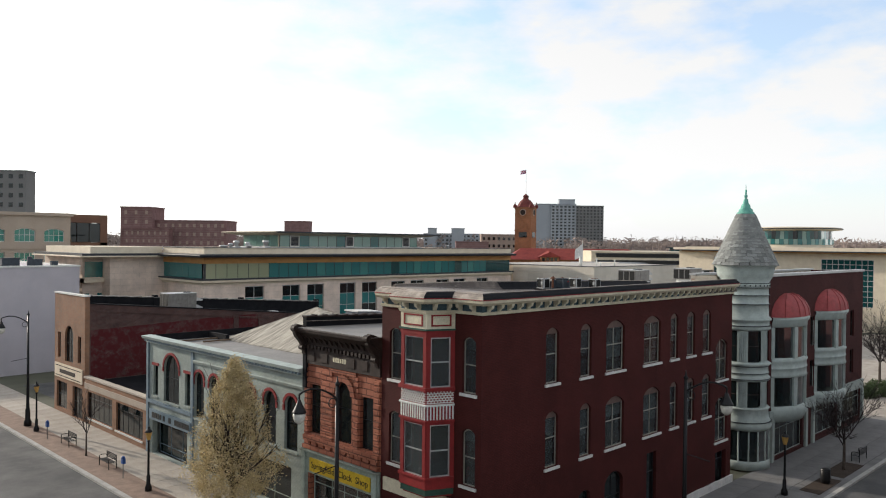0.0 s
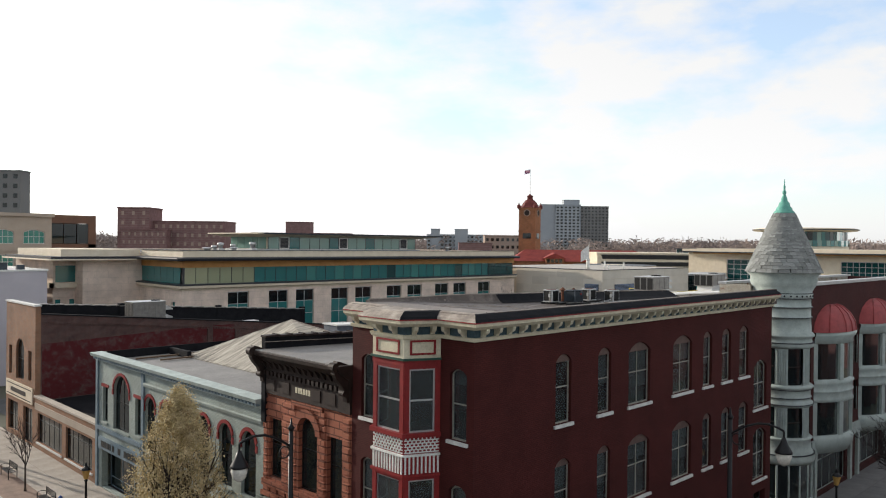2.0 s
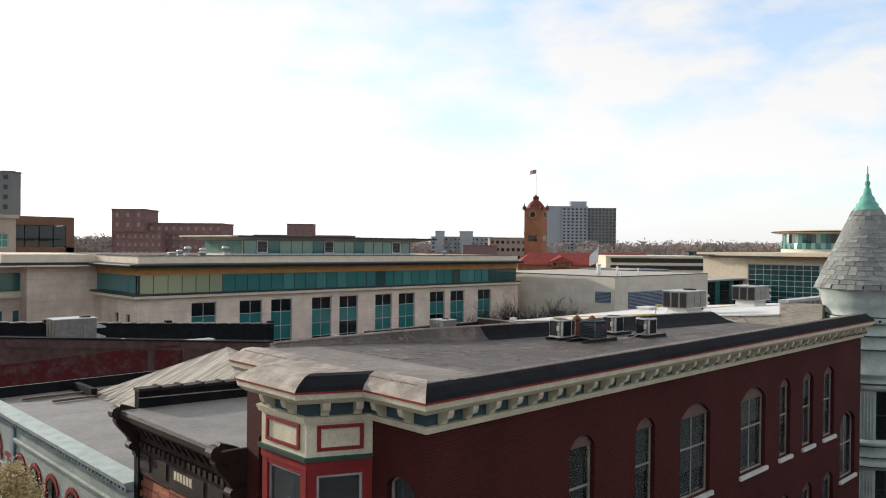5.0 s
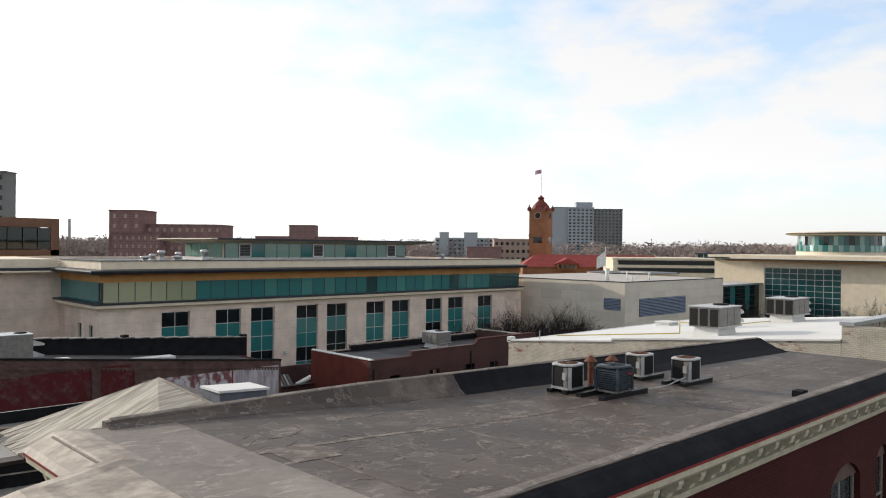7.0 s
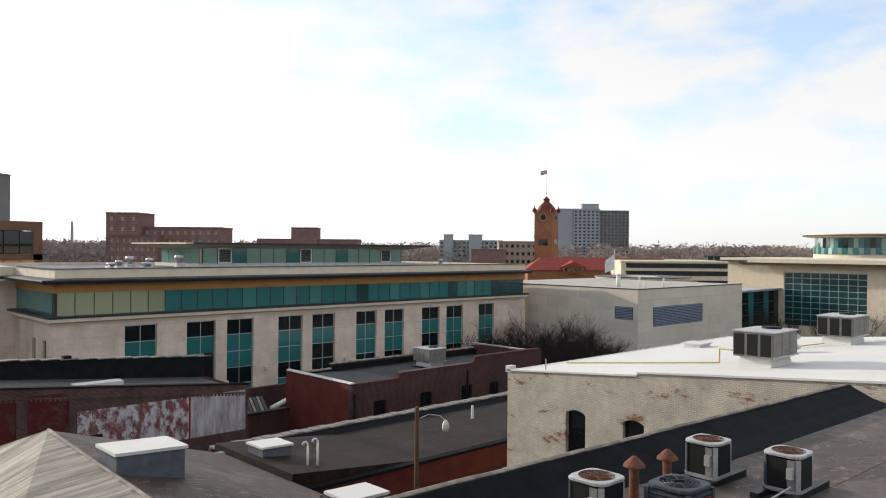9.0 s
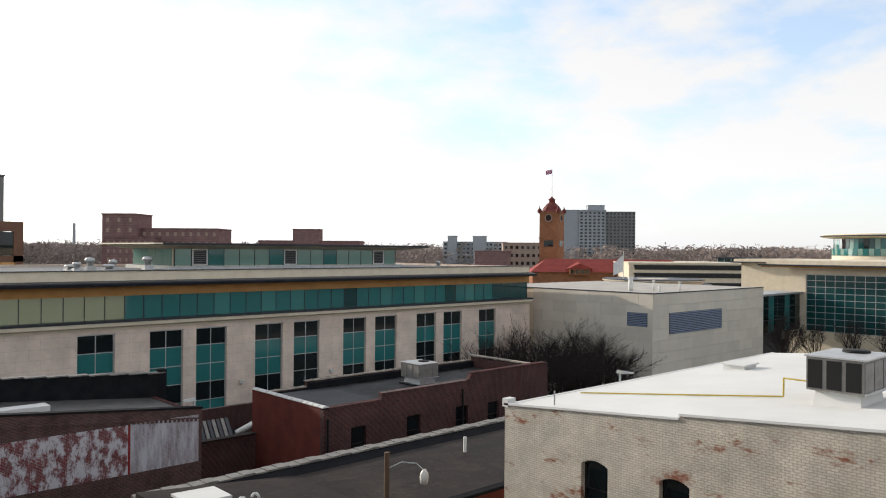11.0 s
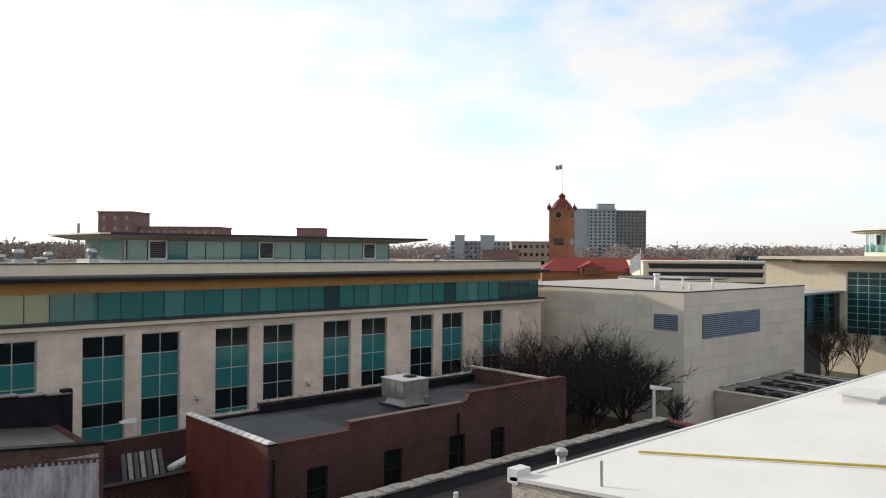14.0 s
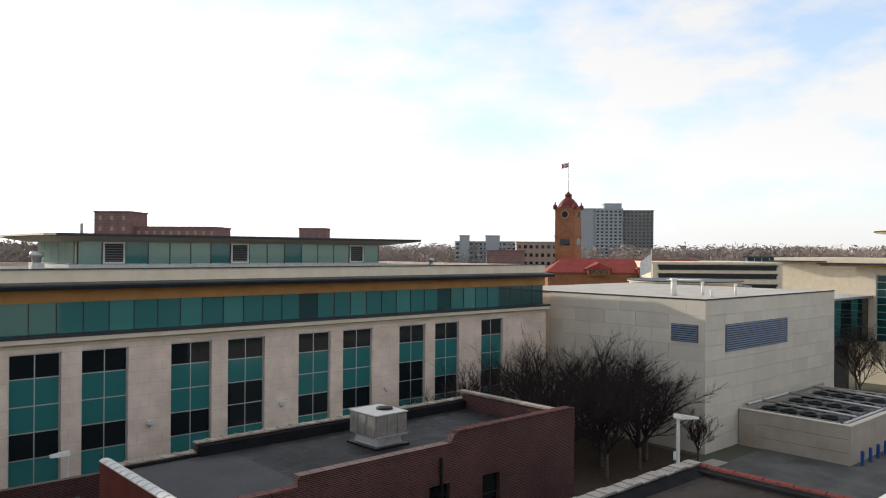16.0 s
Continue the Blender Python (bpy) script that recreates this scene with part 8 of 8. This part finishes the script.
part("brickwork", boxes((54.6, 82.0, 83.8, 84.15, -1.7, 5.4)), M_SHED, yw, "dark brick rear yard wall")
part("back_shed", boxes((54.6, 62.0, 79.0, 82.5, -1.7, 3.95)), M_TAR, yw, "black tarred shed roof")
duct = thing("white_duct", (60.5, 80, 4.0), "pale duct between the brick buildings", "duct")
part("pipe", tube(bmesh.new(), (60.3, 79.6, 4.4), (62.4, 80.6, 4.7), 0.22, 0.22, 10), M_WHITEP, duct, "", True)


# ---- street furniture ----
def tall_lamp(x, y, ax, ay, h=9.7):
    ob = thing("street_lamp", (x, y, 0.15), "tall black iron street lamp with a curved arm and bell lantern", "street lamp", "tall street lamps")
    bm = lathe(bmesh.new(), x, y, [(0.32, 0.15), (0.32, 0.5), (0.22, 0.7), (0.2, 1.5), (0.14, 1.7), (0.11, 4), (0.08, h)], 12)
    part("pole", bm, M_BLACK, ob, "", True)
    bm = bmesh.new()
    pts = [(x, y, h - 0.6)] + [(x + ax * t, y + ay * t, h - 0.6 + 0.65 * math.sin(t / 2.1 * 2.3)) for t in (0.35, 0.7, 1.1, 1.5, 1.9, 2.1)]
    for p, q in zip(pts, pts[1:]):
        tube(bm, p, q, 0.05, 0.045, 6)
    tube(bm, pts[-1], (pts[-1][0], pts[-1][1], pts[-1][2] - 0.25), 0.04, 0.04, 6)
    arm = part("arm", bm, M_BLACK, ob)
    bm = bmesh.new()
    for k in range(10):
        a0, a1 = radians(36 * k), radians(36 * k + 36)
        tube(bm, (x + ax * (0.28 + 0.22 * math.cos(a0)), y + ay * (0.28 + 0.22 * math.cos(a0)), h - 0.75 + 0.22 * math.sin(a0)), (x + ax * (0.28 + 0.22 * math.cos(a1)), y + ay * (0.28 + 0.22 * math.cos(a1)), h - 0.75 + 0.22 * math.sin(a1)), 0.025, 0.025, 5)
    part("scroll", bm, M_BLACK, ob)
    part("finial", lathe(bmesh.new(), x, y, [(0.09, h), (0.13, h + 0.1), (0.05, h + 0.2), (0.02, h + 0.45)], 10), M_BLACK, ob, "", True)
    e = pts[-1]
    part("hood", lathe(bmesh.new(), e[0], e[1], [(0.07, e[2] - 0.25), (0.14, e[2] - 0.45), (0.3, e[2] - 0.75), (0.33, e[2] - 0.82)], 16), M_BLACK, ob, "", True)
    part("globe", lathe(bmesh.new(), e[0], e[1], [(0.27, e[2] - 0.82), (0.29, e[2] - 0.95), (0.22, e[2] - 1.2), (0.06, e[2] - 1.32)], 16), M_GLOBE, ob, "frosted glass bowl", True)
    part("signal_rod", tube(bmesh.new(), (x, y, h * 0.62), (x + ax * 1.3, y + ay * 1.3, h * 0.62 - 0.15), 0.025, 0.025, 6), M_BLACK, ob)
    return ob


tall_lamp(21.2, 75.2, -1, 0)
tall_lamp(21.2, 31.3, -1, 0)
tall_lamp(35.1, 21.2, 0, -1)


def post_lamp(x, y):
    ob = thing("lamp_post", (x, y, 0.15), "short black lamp post with an amber glass lantern", "lamp post", "short lamp posts")
    part("post", lathe(bmesh.new(), x, y, [(0.22, 0.15), (0.22, 0.4), (0.13, 0.6), (0.12, 1.1), (0.08, 1.2), (0.06, 3.3), (0.11, 3.35), (0.05, 3.45)], 12), M_BLACK, ob, "", True)
    part("lantern", lathe(bmesh.new(), x, y, [(0.12, 3.45), (0.22, 3.9), (0.22, 3.95)], 8), M_AMBER, ob, "amber glass lantern")
    part("cap", lathe(bmesh.new(), x, y, [(0.26, 3.95), (0.2, 4.05), (0.07, 4.15), (0.07, 4.25), (0.02, 4.35)], 8), M_BLACK, ob)
    return ob


first = post_lamp(21.2, 51.2)
copy_thing(first, pose(21.1, 72.6, 0.15))
copy_thing(first, pose(50.8, 22.3, 0.15))
copy_thing(first, pose(30.0, 21.8, 0.15))


def bench(x, y, rz):
    ob = thing("bench", (0, 0, 0), "black iron street bench with curled arms", "bench", "street benches")
    for k in range(5):
        part("slat", boxes((-0.28 + k * 0.11, -0.2 + k * 0.11, -0.85, 0.85, 0.44, 0.47)), M_BLACK, ob)
    for k in range(4):
        part("back_slat", boxes((0.27, 0.3, -0.85, 0.85, 0.55 + k * 0.11, 0.62 + k * 0.11)), M_BLACK, ob)
    for yy in (-0.85, 0.82):
        part("leg", boxes((-0.28, -0.23, yy, yy + 0.04, 0, 0.66)), M_BLACK, ob)
        part("leg", boxes((0.26, 0.31, yy, yy + 0.04, 0, 0.95)), M_BLACK, ob)
        bm = bmesh.new()
        for i in range(8):
            a0, a1 = radians(22.5 * i), radians(22.5 * i + 22.5)
            tube(bm, (0.28 * math.cos(a0), yy + 0.02, 0.62 + 0.12 * math.sin(a0)), (0.28 * math.cos(a1), yy + 0.02, 0.62 + 0.12 * math.sin(a1)), 0.022, 0.022, 5)
        part("arm", bm, M_BLACK, ob)
    ob.matrix_basis = pose(x, y, 0.147, 0, 0, rz)
    return ob


b1 = bench(21.5, 66.3, 0)
copy_thing(b1, pose(21.4, 58.3, 0.147))
copy_thing(b1, pose(63.5, 21.6, 0.147, 0, 0, -90))


def meter(x, y):
    ob = thing("parking_meter", (x, y, 0.147), "blue parking meter on a grey post", "parking meter", "parking meters")
    part("post", tube(bmesh.new(), (x, y, 0.14), (x, y, 1.15), 0.035, 0.035, 8), M_ACGREY, ob)
    part("head", boxes((x - 0.1, x + 0.1, y - 0.16, y + 0.16, 1.15, 1.5)), M_BLUE, ob, "blue enamel head")
    part("dome", lathe(bmesh.new(), x, y, [(0.14, 1.5), (0.11, 1.6), (0.03, 1.66)], 10), M_BLUE, ob, "", True)
    return ob


m1 = meter(20.9, 69.3)
copy_thing(m1, pose(21.1, 54.9, 0.147))
t_ = thing("litter_bin", (55.4, 21.3, 0.147), "round dark slatted litter bin", "litter bin")
part("drum", lathe(bmesh.new(), 55.4, 21.3, [(0.28, 0.15), (0.32, 0.5), (0.32, 1.0), (0.28, 1.05)], 16), M_BLACK, t_, "", True)
part("lid", lathe(bmesh.new(), 55.4, 21.3, [(0.34, 1.05), (0.3, 1.15), (0.12, 1.2)], 16), M_BLACK, t_)
up = thing("utility_pole", (51.2, 51.6, 0), "weathered timber utility pole with a small bracket lamp", "utility pole")
part("pole", tube(bmesh.new(), (51.2, 51.6, 0), (51.2, 51.6, 10.1), 0.13, 0.1, 10), M_WOOD, up)
bm = bmesh.new()
pts = [(51.2, 51.6, 9.5), (51.6, 51.25, 9.75), (52.0, 50.9, 9.7), (52.2, 50.7, 9.45)]
for p, q in zip(pts, pts[1:]):
    tube(bm, p, q, 0.025, 0.025, 6)
part("arm", bm, M_TIN, up)
part("lamp", lathe(bmesh.new(), 52.2, 50.7, [(0.06, 9.5), (0.15, 9.35), (0.17, 9.2), (0.14, 9.0), (0.04, 8.92)], 12), M_GLOBE, up, "clear glass yard lamp", True)
pl = thing("yard_lamp", (89.9, 67.8, lie(89.9, 67.8)), "pale grey yard lamp with a flat angled head", "yard lamp")
part("pole", tube(bmesh.new(), (89.9, 67.8, -1.6), (89.9, 67.8, 7.1), 0.12, 0.1, 10), M_WHITEP, pl)
part("head", prism(bmesh.new(), [(89.8, 67.5, 6.95), (89.8, 68.1, 6.95), (89.8, 68.05, 7.25), (89.8, 67.55, 7.25)], [(90.7, 66.9, 6.95), (90.7, 67.3, 6.95), (90.7, 67.25, 7.08), (90.7, 66.95, 7.08)]), M_WHITEP, pl)
bl = thing("wall_lamp", (64.3, 95.4, 3), "pale yard lamp by the library windows", "yard lamp")
part("pole", tube(bmesh.new(), (63.3, 92.9, -0.9), (63.3, 92.9, 4.3), 0.1, 0.08, 8), M_WHITEP, bl)
part("head", prism(bmesh.new(), [(62.3, 92.7, 4.32), (62.3, 93.1, 4.32), (62.3, 93.05, 4.46), (62.3, 92.75, 4.46)], [(63.4, 92.65, 4.3), (63.4, 93.15, 4.3), (63.4, 93.1, 4.56), (63.4, 92.7, 4.56)]), M_WHITEP, bl)
fl2 = thing("white_flag", (185, 131, -2), "large white flag hanging on a tall pole", "flag")
part("pole", tube(bmesh.new(), (185, 131, -2), (185, 131, 17.6), 0.12, 0.08), M_WHITEP, fl2)
bm = bmesh.new()
for i in range(4):
    a, b = i * 0.4, (i + 1) * 0.4
    hexa(bm, [(185 - a, 131 + a, 13.0 - a * 0.6), (185 - b, 131 + b, 12.9 - b * 0.6), (185 - b + 0.05, 131 + b, 12.9 - b * 0.6), (185 - a + 0.05, 131 + a, 13.0 - a * 0.6), (185 - a, 131 + a, 16.8 - a * 1.2), (185 - b, 131 + b, 16.6 - b * 1.2), (185 - b + 0.05, 131 + b, 16.6 - b * 1.2), (185 - a + 0.05, 131 + a, 16.8 - a * 1.2)])
part("cloth", bm, M_FLAGW, fl2)
for x, y in ((105.5, 77.4), (110.5, 78.0)):
    sg = thing("small_sign", (x, y, lie(x, y)), "small pale sign on a thin post", "sign", "small yard signs")
    part("post", tube(bmesh.new(), (x, y, lie(x, y)), (x, y, lie(x, y) + 2.2), 0.04, 0.04, 6), M_ACGREY, sg)
    part("board", boxes((x - 0.3, x + 0.3, y - 0.04, y, lie(x, y) + 1.5, lie(x, y) + 2.2)), M_WHITEP, sg)


# ---- trees ----
def limb(vs, fs, p, d, length, r, depth, rnd, spread, tips, up_bias):
    """Adds a bending tapered limb and its branches to the lists of a mesh."""
    seg = 3 if depth > 1 else 2
    n_ = 6 if depth > 3 else (4 if depth > 1 else 3)
    r = max(r, 0.014)
    prev = None
    for k in range(seg + 1):
        t = k / seg
        rad = r * (1 - 0.45 * t)
        u_ = d.orthogonal().normalized()
        w_ = d.cross(u_)
        ring = []
        for i in range(n_):
            a = 2 * math.pi * i / n_
            vs.append(tuple(p + (u_ * math.cos(a) + w_ * math.sin(a)) * rad))
            ring.append(len(vs) - 1)
        if prev:
            for i in range(n_):
                fs.append((prev[i], prev[(i + 1) % n_], ring[(i + 1) % n_], ring[i]))
        prev = ring
        if k < seg:
            p = p + d * (length / seg)
            d = (d + Vector((rnd.uniform(-1, 1), rnd.uniform(-1, 1), rnd.uniform(-0.4, 0.8) + up_bias)) * 0.13).normalized()
            if depth > 0 and k >= (1 if depth > 3 else 0):
                for _ in range(2 if depth > 1 else 3):
                    s_ = Vector((rnd.uniform(-1, 1), rnd.uniform(-1, 1), rnd.uniform(-0.3, 0.5))).normalized()
                    limb(vs, fs, p, (d + s_ * spread).normalized(), length * rnd.uniform(0.5, 0.75), rad * 0.55, depth - 1, rnd, spread, tips, up_bias)
    tips.append(p)


def tree(name, x, y, z, trunk_h, limb_len, r, depth, seed, label, spread=0.8, limbs=5, up_bias=0.1, group=""):
    rnd = random.Random(seed)
    ob = thing(name, (x, y, z), label, "tree", group)
    vs, fs, tips = [], [], []
    bm = lathe(bmesh.new(), x, y, [(r * 1.5, z - 0.05), (r * 1.1, z + 0.25), (r, z + trunk_h * 0.6), (r * 0.85, z + trunk_h)], 9)
    part("trunk", bm, M_BARK, ob, "", True)
    for k in range(limbs):
        a = 2 * math.pi * k / limbs + rnd.uniform(-0.4, 0.4)
        d = Vector((math.cos(a) * spread, math.sin(a) * spread, 1.0)).normalized() if k else Vector((0.05, 0.02, 1)).normalized()
        limb(vs, fs, Vector((x, y, z + trunk_h * rnd.uniform(0.75, 0.98))), d, limb_len * rnd.uniform(0.85, 1.15), r * 0.6, depth, rnd, spread, tips, up_bias)
    me = bpy.data.meshes.new("crown")
    o = ORIGIN[ob]
    me.from_pydata([(a - o.x, b - o.y, c - o.z) for a, b, c in vs], [], fs)
    me.materials.append(M_TWIG)
    cr = new("crown", me)
    cr.parent = ob
    ORIGIN[cr] = o
    return ob, tips


for i, (x, y, s) in enumerate(((103.4, 83.2, 1.0), (99.6, 86.5, 0.9), (106.6, 85.6, 1.05), (108.3, 82.0, 0.95), (103.0, 89.5, 1.0), (97.5, 91.5, 0.9), (94.5, 88.5, 0.8), (108.8, 88.0, 1.0), (101.0, 80.9, 0.85), (105.0, 80.5, 0.9), (98.5, 83.5, 0.85), (110.8, 84.5, 0.9), (92.0, 91.5, 0.75), (106.2, 92.5, 1.0))):
    tree("bare_tree", x, y, lie(x, y), 2.5 * s, 3.75 * s, 0.2 * s, 3, 20 + i, "bare dark winter tree with dense fine twigs", 0.75, 6, 0.12, "bare trees by the stone hall")
tree("small_bare_tree", 109.5, 77.6, lie(109.5, 77.6), 1.6, 1.6, 0.09, 3, 31, "slim young bare tree beside the stone hall", 0.6, 4)
tree("young_tree", 21.35, 62.2, 0.15, 2.0, 1.5, 0.06, 2, 33, "slim young bare street tree in a paving square", 0.55, 4)
tree("street_tree", 59.8, 21.5, 0.15, 2.2, 2.0, 0.1, 3, 34, "bare street tree with dark twigs in a planting square", 0.8, 5)
tree("lot_tree", 93.5, 26.5, 0.0, 2.6, 2.9, 0.14, 3, 35, "bare tree beside the far parking lot", 0.6, 5, 0.2)
tree("lot_tree", 103.0, 31.0, 0.0, 2.6, 2.9, 0.14, 3, 36, "bare tree beside the far parking lot", 0.6, 5, 0.2)
for i, (x, y) in enumerate(((158, 78), (163, 74), (161, 68), (150, 79), (164, 62), (160, 57), (157, 82))):
    tree("museum_tree", x, y, -1.7, 2.4, 3.6, 0.14, 3, 40 + i, "small bare reddish tree before the museum", 0.55, 4, 0.2, "bare trees before the museum")

# blossoming pear
bx, by = 22.2, 42.3
pear, tips = tree("blossoming_tree", bx, by, 0.15, 2.2, 3.0, 0.16, 2, 51, "pear tree in pale cream blossom with young leaves", 0.45, 7, 0.5)
rnd = random.Random(9)
vs, fs = [], []
for k in range(1300):
    e = rnd.random() ** 1.15
    z = 1.7 + 7.5 * e
    rad = 3.2 * (1 - e) ** 0.62 * (0.55 + 0.45 * min(1, e * 6)) * math.sqrt(rnd.random()) * rnd.uniform(0.8, 1.15)
    a = rnd.random() * 6.283
    c = Vector((rad * math.cos(a), rad * math.sin(a), z))
    sc = rnd.uniform(0.14, 0.34)
    for j in range(34):
        p = c + Vector((rnd.gauss(0, 1), rnd.gauss(0, 1), rnd.gauss(0, 1.5))) * sc * 0.6
        u_ = Vector((rnd.gauss(0, 1), rnd.gauss(0, 1), rnd.gauss(0, 1))).normalized() * rnd.uniform(0.03, 0.06)
        w_ = u_.orthogonal().normalized() * rnd.uniform(0.02, 0.045)
        i = len(vs)
        vs += [tuple(p - u_), tuple(p + w_), tuple(p + u_), tuple(p - w_)]
        fs.append((i, i + 1, i + 2, i + 3))
me = bpy.data.meshes.new("blossom")
me.from_pydata(vs, [], fs)
me.materials.append(M_BLOSSOM)
bo = new("blossom", me)
bo.parent = pear
tagged(bo, "clusters of cream blossom and young leaves", kind="stuff")

# hedge by the far lot
for k, (x, y, s) in enumerate(((91.5, 29.5, 1.0), (94.0, 28.6, 1.1), (97.0, 28.0, 1.0))):
    vs, fs = [], []
    hg = thing("hedge_bush", (x, y, 0), "clipped dark evergreen bush beside the lot", "bush", "evergreen bushes")
    for j in range(1500):
        a, e = rnd.random() * 6.283, rnd.uniform(-0.1, 1)
        q = rnd.random() ** 0.25
        p = Vector((1.5 * s * q * math.cos(a) * math.sqrt(max(0, 1 - e * e * 0.8)), 1.3 * s * q * math.sin(a) * math.sqrt(max(0, 1 - e * e * 0.8)), 0.1 + 1.5 * s * max(0, e) * q))
        u_ = Vector((rnd.gauss(0, 1), rnd.gauss(0, 1), rnd.gauss(0, 1))).normalized() * 0.12
        w_ = u_.orthogonal().normalized() * 0.07
        i = len(vs)
        vs += [tuple(p - u_), tuple(p + w_), tuple(p + u_), tuple(p - w_)]
        fs.append((i, i + 1, i + 2, i + 3))
    me = bpy.data.meshes.new("leaves")
    me.from_pydata(vs, [], fs)
    me.materials.append(M_HEDGE)
    lo = new("leaves", me)
    lo.parent = hg
solo("planting_bed", boxes((57.5, 62, 20.8, 22.3, 0.14, 0.16), (52.5, 56.8, 20.7, 22.0, 0.14, 0.16)), M_SOIL, "dark mulch planting squares in the pavement", "planting bed")
bm = bmesh.new()
gv = [[bm.verts.new((94 + 19 * i / 8, 79.5 + 15 * j / 8, lie(94 + 19 * i / 8, 79.5 + 15 * j / 8) + 0.05)) for j in range(9)] for i in range(9)]
for i in range(8):
    for j in range(8):
        bm.faces.new((gv[i][j], gv[i + 1][j], gv[i + 1][j + 1], gv[i][j + 1]))
solo("tree_bed", bm, M_SOIL, "dark mulch bed under bare trees", "planting bed")
bm = bmesh.new()
gv = [[bm.verts.new((86 + 27 * i / 8, 76.6 + 1.6 * j, lie(86 + 27 * i / 8, 76.6 + 1.6 * j) + 0.09)) for j in range(2)] for i in range(9)]
for i in range(8):
    bm.faces.new((gv[i][0], gv[i + 1][0], gv[i + 1][1], gv[i][1]))
solo("footpath", bm, M_CONC, "pale concrete footpath beside the tree bed", "path", "structure")
